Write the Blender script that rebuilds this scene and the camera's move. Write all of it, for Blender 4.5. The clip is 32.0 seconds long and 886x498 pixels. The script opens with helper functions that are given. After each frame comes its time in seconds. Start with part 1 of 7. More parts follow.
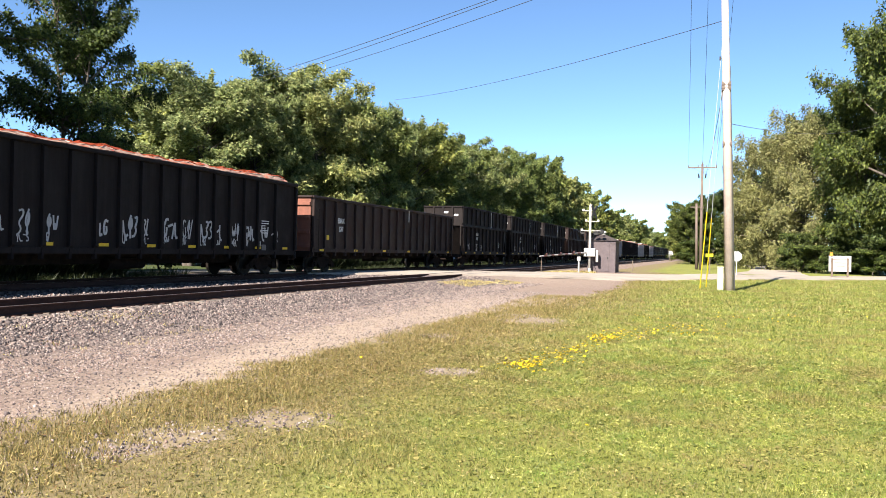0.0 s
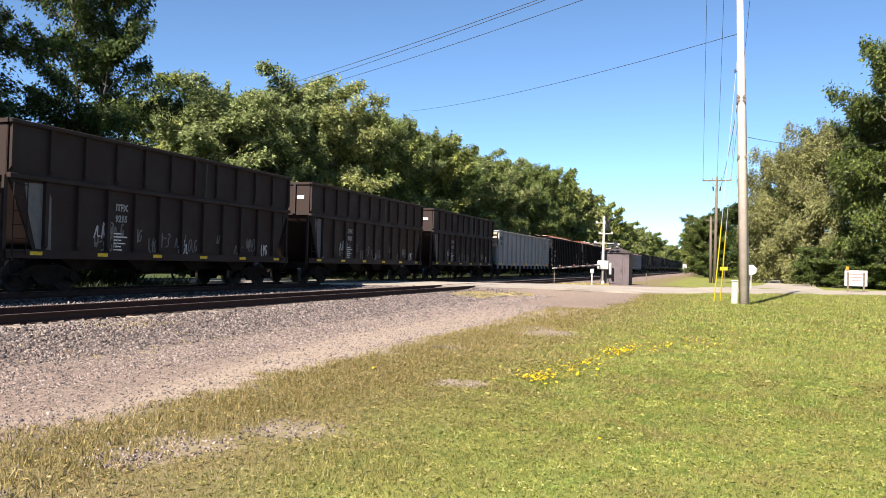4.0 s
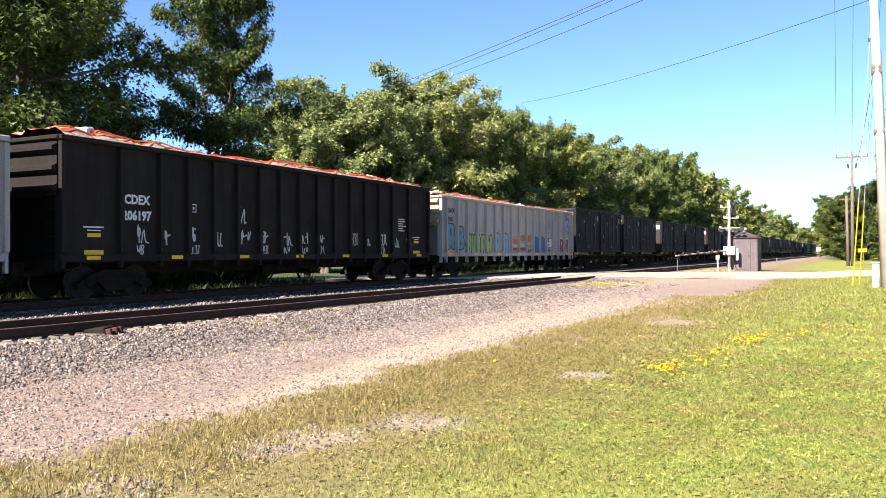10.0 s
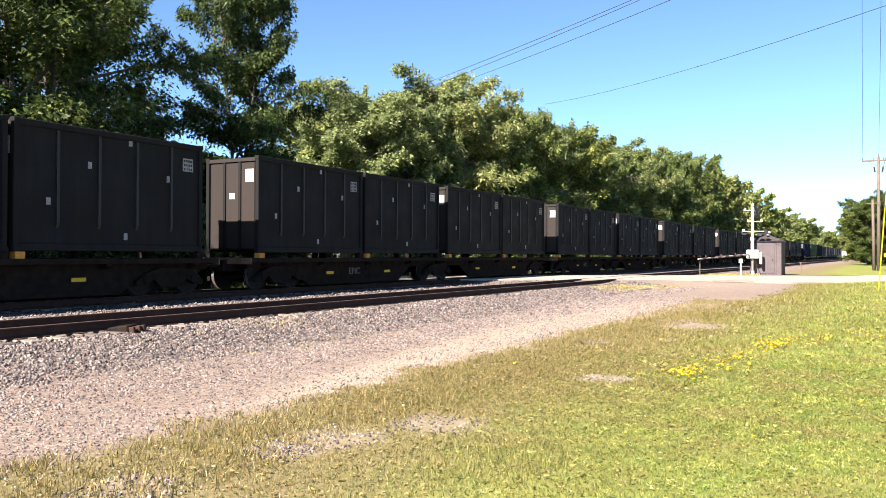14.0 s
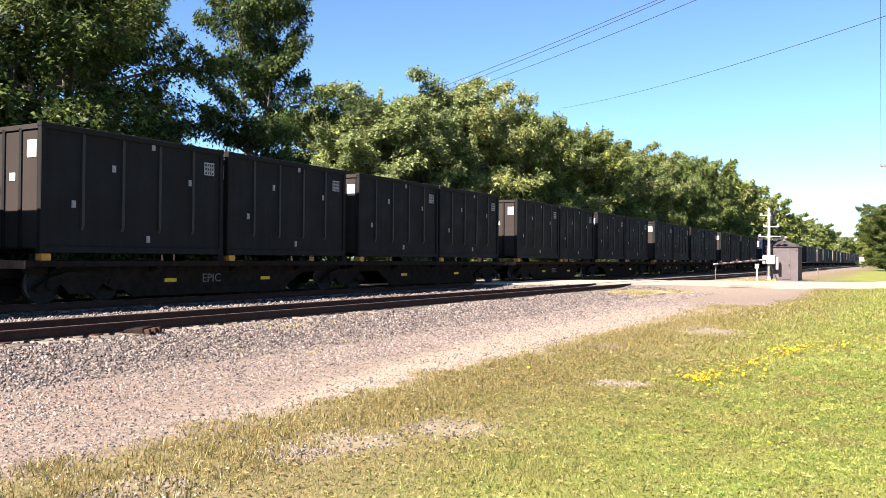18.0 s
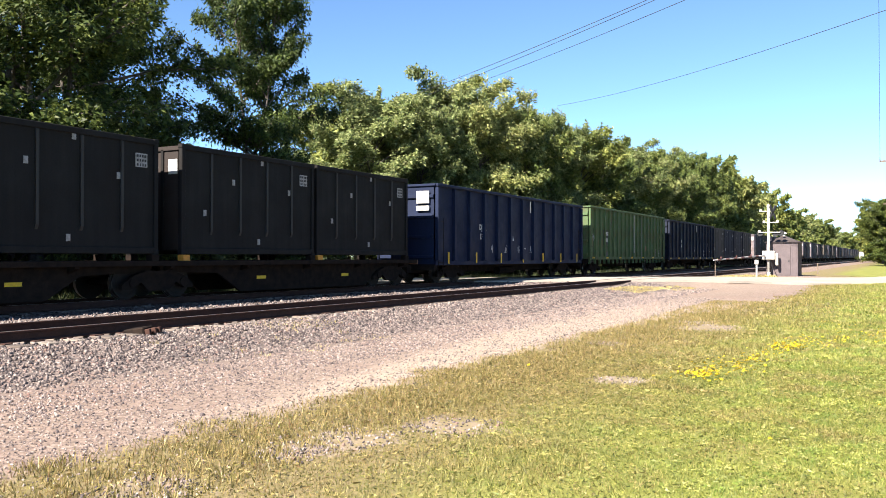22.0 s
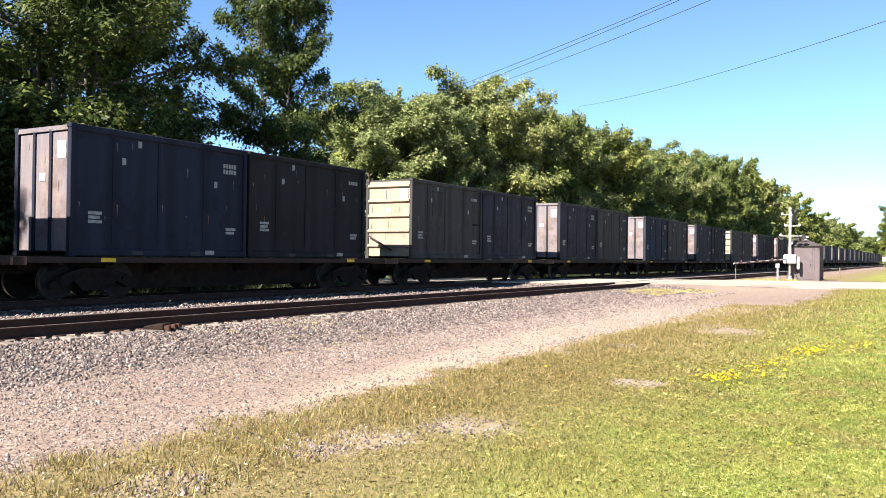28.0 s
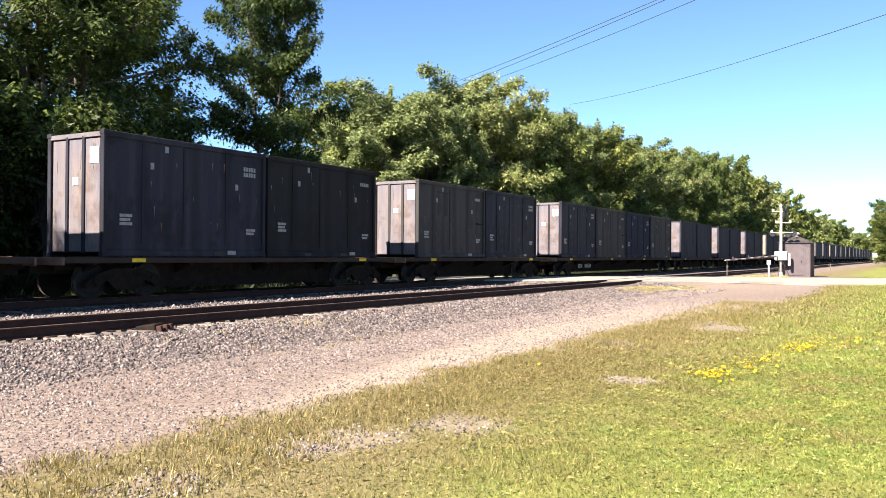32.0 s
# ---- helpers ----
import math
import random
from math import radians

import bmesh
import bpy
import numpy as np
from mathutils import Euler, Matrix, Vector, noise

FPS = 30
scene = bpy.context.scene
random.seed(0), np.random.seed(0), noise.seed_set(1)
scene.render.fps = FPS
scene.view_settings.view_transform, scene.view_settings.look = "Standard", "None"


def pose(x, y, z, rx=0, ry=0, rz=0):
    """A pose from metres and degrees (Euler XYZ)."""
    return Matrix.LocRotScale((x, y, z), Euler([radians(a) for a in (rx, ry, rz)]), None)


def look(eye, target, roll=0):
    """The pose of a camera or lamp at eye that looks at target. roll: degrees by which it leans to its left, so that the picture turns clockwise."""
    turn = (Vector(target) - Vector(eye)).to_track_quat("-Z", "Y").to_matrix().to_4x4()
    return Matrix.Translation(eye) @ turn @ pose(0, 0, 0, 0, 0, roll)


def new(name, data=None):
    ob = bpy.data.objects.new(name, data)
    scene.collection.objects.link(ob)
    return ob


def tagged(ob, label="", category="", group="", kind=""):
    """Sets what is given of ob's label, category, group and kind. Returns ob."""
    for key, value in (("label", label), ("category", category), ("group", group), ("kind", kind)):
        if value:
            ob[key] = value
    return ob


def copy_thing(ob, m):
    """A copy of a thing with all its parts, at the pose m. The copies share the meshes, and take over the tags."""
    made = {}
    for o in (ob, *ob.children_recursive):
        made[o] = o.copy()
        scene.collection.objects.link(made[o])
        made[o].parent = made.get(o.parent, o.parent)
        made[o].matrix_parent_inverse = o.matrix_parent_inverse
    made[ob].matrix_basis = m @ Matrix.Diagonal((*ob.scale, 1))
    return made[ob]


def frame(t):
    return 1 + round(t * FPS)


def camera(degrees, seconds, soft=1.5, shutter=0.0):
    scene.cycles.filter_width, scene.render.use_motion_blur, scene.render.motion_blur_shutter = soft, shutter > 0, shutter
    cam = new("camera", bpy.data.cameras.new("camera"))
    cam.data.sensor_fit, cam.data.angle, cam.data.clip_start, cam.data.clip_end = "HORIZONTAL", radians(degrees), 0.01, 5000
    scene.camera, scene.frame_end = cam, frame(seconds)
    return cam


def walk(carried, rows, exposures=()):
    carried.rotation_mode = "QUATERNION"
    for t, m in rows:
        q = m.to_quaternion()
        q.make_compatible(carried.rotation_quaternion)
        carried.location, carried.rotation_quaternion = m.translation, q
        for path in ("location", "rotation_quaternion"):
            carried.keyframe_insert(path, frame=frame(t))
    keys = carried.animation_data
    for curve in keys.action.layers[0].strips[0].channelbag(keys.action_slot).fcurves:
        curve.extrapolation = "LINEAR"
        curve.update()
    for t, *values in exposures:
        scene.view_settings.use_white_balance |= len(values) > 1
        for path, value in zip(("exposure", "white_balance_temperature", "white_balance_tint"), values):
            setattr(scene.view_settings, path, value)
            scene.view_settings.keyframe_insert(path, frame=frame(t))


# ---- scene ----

# the camera stands in the lawn beside the tracks and is turned by hand
EYE = (0.0, 0.0, 1.65)
cam = camera(56.5, 32.0, soft=0.6)
TURNS = [
    (0.0, 90.15, -1.19, 17.87), (0.5, 90.17, -1.84, 18.12), (1.0, 90.44, -2.14, 17.95), (1.5, 90.98, -2.02, 17.63), (2.0, 91.19, -2.13, 17.63),
    (2.5, 91.03, -1.82, 17.33), (4.5, 90.75, -1.44, 20.07), (5.0, 90.55, -0.77, 21.92), (5.5, 90.68, 0.92, 24.52), (6.0, 90.70, 0.93, 27.13),
    (6.5, 90.59, 0.60, 27.26), (7.0, 90.55, 0.07, 27.17), (7.5, 90.57, 0.01, 27.20), (8.0, 90.49, 0.13, 27.08), (8.5, 90.39, 0.16, 27.13),
    (9.0, 90.27, 0.01, 26.93), (9.5, 90.27, 0.11, 27.01), (10.0, 90.32, 0.24, 26.93), (10.5, 90.34, 0.35, 27.04), (11.0, 90.44, 0.50, 27.05),
    (11.5, 90.52, 0.54, 27.26), (12.0, 90.63, 0.33, 27.93), (12.5, 90.82, -0.21, 29.36), (13.0, 90.65, -0.28, 28.85), (13.5, 90.43, -0.23, 28.52),
    (15.5, 90.44, -0.15, 28.20), (16.0, 90.58, -0.17, 28.78), (16.5, 90.74, -0.22, 28.91), (17.0, 90.87, -0.43, 29.26), (17.5, 90.78, -0.48, 29.37),
    (18.0, 90.68, -0.46, 29.35), (18.5, 90.57, -0.43, 29.35), (19.0, 90.59, -0.26, 29.25), (19.5, 90.56, -0.19, 29.26), (20.0, 90.54, -0.26, 29.25),
    (20.5, 90.51, -0.17, 29.23), (21.0, 90.42, -0.10, 29.32), (21.5, 90.39, -0.07, 29.18), (22.0, 90.54, -0.07, 29.33), (22.5, 90.57, -0.22, 30.19),
    (23.0, 90.52, -0.46, 30.55), (23.5, 90.34, -0.64, 30.28), (24.0, 90.24, -0.57, 30.09), (24.5, 90.28, -0.41, 29.89), (25.0, 90.36, -0.44, 30.35),
    (25.5, 90.54, -0.60, 30.47), (27.5, 90.59, -0.62, 30.43), (28.0, 90.54, -0.70, 30.60), (28.5, 90.56, -0.82, 30.88), (29.0, 90.48, -0.88, 30.82),
    (29.5, 90.39, -0.80, 30.62), (30.0, 90.31, -0.75, 30.54), (30.5, 90.24, -0.60, 30.33), (31.0, 90.29, -0.50, 30.58), (31.5, 90.44, -0.46, 30.36),
    (32.0, 90.44, -0.38, 30.07),
]
walk(cam, [(t, pose(*EYE, rx, ry, rz)) for t, rx, ry, rz in TURNS], exposures=[(t, e, 6650, 13) for t, e in ((0.0, 1.75), (1.1, 1.74), (2.0, 1.55), (2.5, 1.52), (4.5, 1.60), (5.0, 1.68), (6.0, 1.95), (8.0, 2.03), (32.0, 2.03))])

# ---- world and sun ----
SUN_EL, SUN_AZ = radians(39), math.atan2(-0.978, -0.21)     # towards the sun: behind the camera and a little to the track's side
world = bpy.data.worlds.new("sky")
scene.world = world
world.use_nodes = True
wn = world.node_tree.nodes
sky = wn.new("ShaderNodeTexSky")
sky.sky_type, sky.sun_disc = "NISHITA", False
sky.sun_elevation, sky.sun_rotation = SUN_EL, math.pi / 2 - SUN_AZ
sky.air_density, sky.dust_density, sky.ozone_density = 0.7, 0.0, 1.6
sky.altitude = 2500.0
tint = wn.new("ShaderNodeMix")
tint.data_type, tint.blend_type = "RGBA", "MULTIPLY"
tint.inputs[0].default_value, tint.inputs[7].default_value = 1.0, (0.80, 0.985, 1.03, 1.0)
world.node_tree.links.new(sky.outputs[0], tint.inputs[6])
world.node_tree.links.new(tint.outputs[2], wn["Background"].inputs[0])
wn["Background"].inputs[1].default_value = 0.074
sun = new("sun", bpy.data.lights.new("sun", "SUN"))
sun.data.energy, sun.data.angle, sun.data.color = 5.0, radians(0.5), (1.0, 0.95, 0.86)
sun.matrix_world = look((0, 0, 60), (-math.cos(SUN_EL) * math.cos(SUN_AZ), -math.cos(SUN_EL) * math.sin(SUN_AZ), 60 - math.sin(SUN_EL)))

# ---- materials ----
def nodes_of(name, rough=0.8, metal=0.0, spec=0.5):
    m = bpy.data.materials.new(name)
    m.use_nodes = True
    nt = m.node_tree
    b = nt.nodes["Principled BSDF"]
    b.inputs["Roughness"].default_value, b.inputs["Metallic"].default_value = rough, metal
    b.inputs["Specular IOR Level"].default_value = spec
    return m, nt, b


def rgb(c):
    return (c[0], c[1], c[2], 1.0)


def mixed(nt, kind, fac, a, b):
    n = nt.nodes.new("ShaderNodeMix")
    n.data_type, n.blend_type = "RGBA", kind
    for socket, value in ((n.inputs[0], fac), (n.inputs[6], a), (n.inputs[7], b)):
        if isinstance(value, bpy.types.NodeSocket):
            nt.links.new(value, socket)
        elif isinstance(value, (int, float)):
            socket.default_value = value
        else:
            socket.default_value = rgb(value)
    return n.outputs[2]


def ramp(nt, fac, stops):
    n = nt.nodes.new("ShaderNodeValToRGB")
    while len(n.color_ramp.elements) < len(stops):
        n.color_ramp.elements.new(0.5)
    for e, (p, c) in zip(n.color_ramp.elements, stops):
        e.position, e.color = p, rgb(c) if not isinstance(c, (int, float)) else (c, c, c, 1)
    nt.links.new(fac, n.inputs[0])
    return n.outputs[0]


def noise_of(nt, vec, scale, detail=4.0, rough=0.6, stretch=None):
    if stretch:
        mp = nt.nodes.new("ShaderNodeMapping")
        mp.inputs["Scale"].default_value = stretch
        nt.links.new(vec, mp.inputs[0])
        vec = mp.outputs[0]
    n = nt.nodes.new("ShaderNodeTexNoise")
    n.inputs["Scale"].default_value, n.inputs["Detail"].default_value, n.inputs["Roughness"].default_value = scale, detail, rough
    nt.links.new(vec, n.inputs["Vector"])
    return n.outputs[0]


def bump(nt, b, height, strength, distance):
    n = nt.nodes.new("ShaderNodeBump")
    n.inputs["Strength"].default_value, n.inputs["Distance"].default_value = strength, distance
    nt.links.new(height, n.inputs["Height"])
    nt.links.new(n.outputs[0], b.inputs["Normal"])


def coords(nt, kind="Object"):
    return nt.nodes.new("ShaderNodeTexCoord").outputs[kind]


def where(nt):
    return nt.nodes.new("ShaderNodeNewGeometry").outputs["Position"]


def island(nt):
    return nt.nodes.new("ShaderNodeNewGeometry").outputs["Random Per Island"]


def chance(nt):
    return nt.nodes.new("ShaderNodeObjectInfo").outputs["Random"]


def plain(name, c1, c2, scale=3.0, rough=0.75, metal=0.0, grain=0.002, fine=40.0, spec=0.25):
    """A worn surface: two colours in patches, fine grain, slight relief."""
    m, nt, b = nodes_of(name, rough, metal, spec)
    v = coords(nt)
    big, small = noise_of(nt, v, scale), noise_of(nt, v, fine, 3.0)
    col = mixed(nt, "MIX", ramp(nt, big, [(0.35, 0.0), (0.65, 1.0)]), c1, c2)
    col = mixed(nt, "MULTIPLY", 0.5, col, ramp(nt, small, [(0.3, 0.6), (0.7, 1.2)]))
    nt.links.new(col, b.inputs["Base Color"])
    bump(nt, b, small, 0.4, grain)
    return m


def car_paint(name, base, dirt, rust, amount=0.5, rust_amount=0.35, rough=0.65, spec=0.22):
    """Old railcar paint: run-down streaks of dirt, rust blooms, a little unlike from car to car."""
    m, nt, b = nodes_of(name, rough, 0.0, spec)
    v = coords(nt)
    streak = noise_of(nt, v, 1.0, 5.0, 0.7, (3.0, 5.0, 0.35))
    patch = noise_of(nt, v, 0.8, 6.0, 0.65)
    fine = noise_of(nt, v, 22.0, 4.0, 0.7)
    col = mixed(nt, "MIX", ramp(nt, streak, [(0.40, 0.0), (0.70, amount)]), base, dirt)
    col = mixed(nt, "MIX", ramp(nt, patch, [(0.52, 0.0), (0.72, rust_amount)]), col, rust)
    col = mixed(nt, "MULTIPLY", 0.6, col, ramp(nt, fine, [(0.25, 0.65), (0.75, 1.15)]))
    nt.links.new(col, b.inputs["Base Color"])
    nt.links.new(ramp(nt, patch, [(0.3, rough - 0.12), (0.7, rough + 0.2)]), b.inputs["Roughness"])
    bump(nt, b, patch, 0.5, 0.012)
    return m


M_BLACK = car_paint("black_car_paint", (0.0122, 0.0094, 0.0092), (0.025, 0.0195, 0.0172), (0.031, 0.018, 0.0145), 0.6, 0.3, 0.7, 0.14)
M_BROWN = car_paint("brown_car_paint", (0.027, 0.0158, 0.0135), (0.019, 0.0145, 0.013), (0.050, 0.022, 0.0155), 0.6, 0.6)
M_WHITE = car_paint("white_car_paint", (0.35, 0.33, 0.325), (0.20, 0.165, 0.145), (0.19, 0.12, 0.08), 0.75, 0.4)
M_WHITE_END = car_paint("cream_car_end_paint", (0.38, 0.31, 0.23), (0.24, 0.17, 0.10), (0.16, 0.09, 0.05), 0.8, 0.5)
M_GREY_CAR = car_paint("grey_car_paint", (0.30, 0.30, 0.305), (0.20, 0.19, 0.18), (0.17, 0.13, 0.10), 0.6, 0.25)
M_BLUE = car_paint("blue_car_paint", (0.007, 0.014, 0.042), (0.007, 0.010, 0.020), (0.012, 0.011, 0.013), 0.6, 0.25)
M_NAVY = car_paint("navy_car_paint", (0.009, 0.013, 0.027), (0.006, 0.008, 0.013), (0.011, 0.010, 0.010), 0.6, 0.25)
# a brighter rust for the brown car's ends, sunlight put into the colour
M_SUNLIT_END = car_paint("sunlit_rust_end_paint", (0.22, 0.085, 0.058), (0.12, 0.055, 0.04), (0.12, 0.05, 0.035), 0.6, 0.5)
M_GREEN = car_paint("green_car_paint", (0.078, 0.130, 0.052), (0.050, 0.066, 0.036), (0.11, 0.06, 0.038), 0.8, 0.85)
M_BOX_BLACK = car_paint("black_box_paint", (0.0112, 0.0108, 0.0108), (0.0195, 0.0178, 0.0165), (0.023, 0.0165, 0.013), 0.5, 0.25, 0.7, 0.14)
M_BOX_RIB = car_paint("worn_rib_paint", (0.030, 0.028, 0.026), (0.018, 0.016, 0.015), (0.032, 0.022, 0.017), 0.5, 0.4, 0.5)
M_UNDER = plain("dirty_running_gear", (0.0125, 0.0100, 0.0090), (0.025, 0.0172, 0.0135), 4.0, 0.9, spec=0.04)
M_WHEEL = plain("wheel_steel", (0.011, 0.009, 0.008), (0.02, 0.015, 0.012), 6.0, 0.7, 0.1)
M_TREAD = plain("polished_tread", (0.45, 0.44, 0.43), (0.3, 0.29, 0.28), 8.0, 0.35, 0.9)


def box_paint(name, tone, worn, patch_tone, patchy=0.6):
    """Old container paint in upright panels of slightly unlike tone, with runs of dirt and large repainted or rusted patches."""
    m, nt, b = nodes_of(name, 0.75, 0.0, 0.16)
    v = coords(nt)
    streak = noise_of(nt, v, 1.0, 5.0, 0.7, (3.0, 3.0, 0.22))
    panel = noise_of(nt, v, 1.0, 1.0, 0.4, (0.1, 1.5, 0.08))
    patch = noise_of(nt, v, 0.9, 4.0, 0.6, (1.0, 1.0, 0.6))
    fine = noise_of(nt, v, 18.0, 4.0, 0.7)
    col = mixed(nt, "MIX", ramp(nt, streak, [(0.42, 0.0), (0.70, 0.6)]), tone, worn)
    col = mixed(nt, "MULTIPLY", 1.0, col, ramp(nt, panel, [(0.42, 0.78), (0.5, 1.0), (0.58, 1.22)]))
    col = mixed(nt, "MIX", ramp(nt, patch, [(0.53, 0.0), (0.60, patchy)]), col, patch_tone)
    col = mixed(nt, "MULTIPLY", 0.6, col, ramp(nt, fine, [(0.25, 0.65), (0.75, 1.15)]))
    nt.links.new(col, b.inputs["Base Color"])
    bump(nt, b, patch, 0.5, 0.015)
    return m


BOX_PAINTS = {
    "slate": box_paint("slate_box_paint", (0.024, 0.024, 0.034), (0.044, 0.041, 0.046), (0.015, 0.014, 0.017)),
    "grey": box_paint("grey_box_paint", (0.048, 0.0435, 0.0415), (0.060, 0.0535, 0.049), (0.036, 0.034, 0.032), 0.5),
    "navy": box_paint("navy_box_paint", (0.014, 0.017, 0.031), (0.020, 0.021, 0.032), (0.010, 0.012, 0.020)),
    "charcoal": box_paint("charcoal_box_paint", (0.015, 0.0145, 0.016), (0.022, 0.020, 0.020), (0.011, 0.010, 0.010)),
    "blue": box_paint("patched_blue_box_paint", (0.020, 0.023, 0.034), (0.030, 0.029, 0.036), (0.012, 0.037, 0.072), 0.85)}
M_BOX_GREY = BOX_PAINTS["slate"]
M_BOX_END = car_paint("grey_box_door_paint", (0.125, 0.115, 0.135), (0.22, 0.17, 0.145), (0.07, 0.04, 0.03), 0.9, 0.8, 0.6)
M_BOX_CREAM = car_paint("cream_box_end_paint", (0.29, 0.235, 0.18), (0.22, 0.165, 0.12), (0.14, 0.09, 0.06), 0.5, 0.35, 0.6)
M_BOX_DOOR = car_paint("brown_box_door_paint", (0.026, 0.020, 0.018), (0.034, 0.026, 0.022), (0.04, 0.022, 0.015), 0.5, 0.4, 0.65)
M_PAPER = plain("white_placard", (0.55, 0.55, 0.54), (0.45, 0.45, 0.43), 5.0, 0.6)
M_TAG = plain("dirty_sticker", (0.33, 0.33, 0.32), (0.22, 0.21, 0.2), 7.0, 0.7)
M_LETTER = plain("white_lettering", (0.72, 0.72, 0.70), (0.5, 0.5, 0.48), 9.0, 0.7)
M_DARK_LETTER = plain("black_lettering", (0.02, 0.02, 0.02), (0.04, 0.04, 0.04), 9.0, 0.7)
M_YELLOW = plain("yellow_reflector", (0.75, 0.50, 0.03), (0.6, 0.38, 0.03), 9.0, 0.5)
M_ORANGE = plain("orange_reflector", (0.62, 0.27, 0.04), (0.5, 0.2, 0.03), 9.0, 0.5)


def load_mat():
    m, nt, b = nodes_of("netted_scrap", 0.8)
    v = coords(nt)
    n1, n2 = noise_of(nt, v, 1.6, 5.0, 0.7), noise_of(nt, v, 9.0, 3.0, 0.7)
    col = ramp(nt, n1, [(0.3, (0.34, 0.05, 0.02)), (0.44, (0.32, 0.11, 0.06)), (0.50, (0.32, 0.23, 0.18)), (0.58, (0.16, 0.10, 0.075)), (0.66, (0.36, 0.045, 0.02))])
    col = mixed(nt, "MULTIPLY", 0.7, col, ramp(nt, n2, [(0.3, 0.5), (0.7, 1.2)]))
    nt.links.new(col, b.inputs["Base Color"])
    bump(nt, b, n2, 0.9, 0.05)
    return m


M_LOAD = load_mat()
M_NET = plain("red_netting", (0.50, 0.06, 0.02), (0.55, 0.11, 0.04), 6.0, 0.7)
PAINTS = {k: plain("spray_paint_" + k, c, tuple(x * 0.8 for x in c), 5.0, 0.6) for k, c in {
    "gold": (0.44, 0.24, 0.09), "cream": (0.48, 0.38, 0.28), "charcoal": (0.05, 0.045, 0.045), "blue": (0.03, 0.105, 0.33), "peach": (0.40, 0.235, 0.155),
    "slate": (0.10, 0.10, 0.11), "crimson": (0.22, 0.045, 0.055), "aqua": (0.09, 0.24, 0.32), "lime": (0.28, 0.38, 0.16), "rose": (0.34, 0.19, 0.165),
    "white": (0.50, 0.49, 0.48), "pale": (0.15, 0.14, 0.135), "sky": (0.16, 0.30, 0.48), "pearl": (0.62, 0.60, 0.58), "lilac": (0.30, 0.30, 0.55), "rust": (0.20, 0.11, 0.06), "brick": (0.30, 0.14, 0.09)}.items()}
M_RAIL = plain("rusty_rail", (0.040, 0.019, 0.014), (0.058, 0.027, 0.019), 5.0, 0.85, 0.1)
M_RAIL_TOP = plain("rail_head", (0.42, 0.38, 0.36), (0.3, 0.26, 0.24), 2.0, 0.38, 0.85)
M_POLE = plain("weathered_pole_wood", (0.52, 0.43, 0.37), (0.43, 0.35, 0.30), 2.0, 0.85, fine=25)
M_POLE_OLD = plain("grey_pole_wood", (0.15, 0.115, 0.095), (0.11, 0.085, 0.07), 2.0, 0.85, fine=25)
M_GALV = plain("galvanised_steel", (0.42, 0.42, 0.42), (0.36, 0.36, 0.36), 3.0, 0.5, 0.3)
M_SILVER = plain("silver_paint", (0.42, 0.40, 0.36), (0.33, 0.315, 0.28), 3.0, 0.6)
M_WIRE = plain("wire", (0.05, 0.05, 0.055), (0.07, 0.07, 0.075), 3.0, 0.6)
M_WIRE_PALE = plain("pale_cable", (0.4, 0.41, 0.42), (0.34, 0.35, 0.36), 3.0, 0.5)
M_YELLOW_PLASTIC = plain("yellow_plastic", (0.46, 0.36, 0.015), (0.40, 0.31, 0.015), 3.0, 0.45)
M_PEDESTAL = plain("pale_green_plastic", (0.36, 0.36, 0.29), (0.31, 0.31, 0.25), 3.0, 0.6)
M_HUT = plain("brown_grey_siding", (0.115, 0.092, 0.094), (0.095, 0.076, 0.078), 2.0, 0.8)
M_ROOF = plain("dark_roof", (0.07, 0.055, 0.05), (0.05, 0.04, 0.04), 3.0, 0.85)
M_SIGN = plain("white_sign_board", (0.40, 0.39, 0.37), (0.35, 0.34, 0.325), 4.0, 0.6)
M_RED = plain("red_stripe", (0.13, 0.058, 0.052), (0.11, 0.055, 0.05), 4.0, 0.6)
M_BLACK_METAL = plain("black_metal", (0.02, 0.02, 0.02), (0.03, 0.03, 0.03), 4.0, 0.5)
M_POST = plain("wood_post", (0.16, 0.12, 0.09), (0.11, 0.085, 0.065), 4.0, 0.85)

# ---- mesh helpers ----
def link(name, mesh, parent=None, material=None, label=""):
    ob = new(name, mesh)
    if material and not mesh.materials:
        mesh.materials.append(material)
    if parent:
        ob.parent = parent
    if label:
        ob["label"] = label
    return ob


def mesh_of(name, bm, material, smooth=False):
    me = bpy.data.meshes.new(name)
    bm.to_mesh(me)
    bm.free()
    me.materials.append(material)
    if smooth:
        me.polygons.foreach_set("use_smooth", [True] * len(me.polygons))
    return me


def part(name, bm, material, parent, label="", smooth=False):
    return link(name, mesh_of(name, bm, material, smooth), parent, None, label)


def piece(name, mesh, parent, x=0, y=0, z=0, rz=0, rx=0, ry=0):
    ob = link(name, mesh, parent)
    ob.matrix_basis = pose(x, y, z, rx, ry, rz)
    return ob


def empty(name, m=None):
    ob = new(name)
    if m is not None:
        ob.matrix_basis = m
    return ob


def block(bm, x0, x1, y0, y1, z0, z1, bevel=0.0):
    """A box between two corners; bevelled where asked."""
    r = bmesh.ops.create_cube(bm, size=1.0, matrix=Matrix.Translation(((x0 + x1) / 2, (y0 + y1) / 2, (z0 + z1) / 2)) @ Matrix.Diagonal((abs(x1 - x0), abs(y1 - y0), abs(z1 - z0), 1)))
    if bevel:
        vs = set(r["verts"])
        bmesh.ops.bevel(bm, geom=[e for e in bm.edges if e.verts[0] in vs and e.verts[1] in vs], offset=bevel, segments=1, affect="EDGES")
    return bm


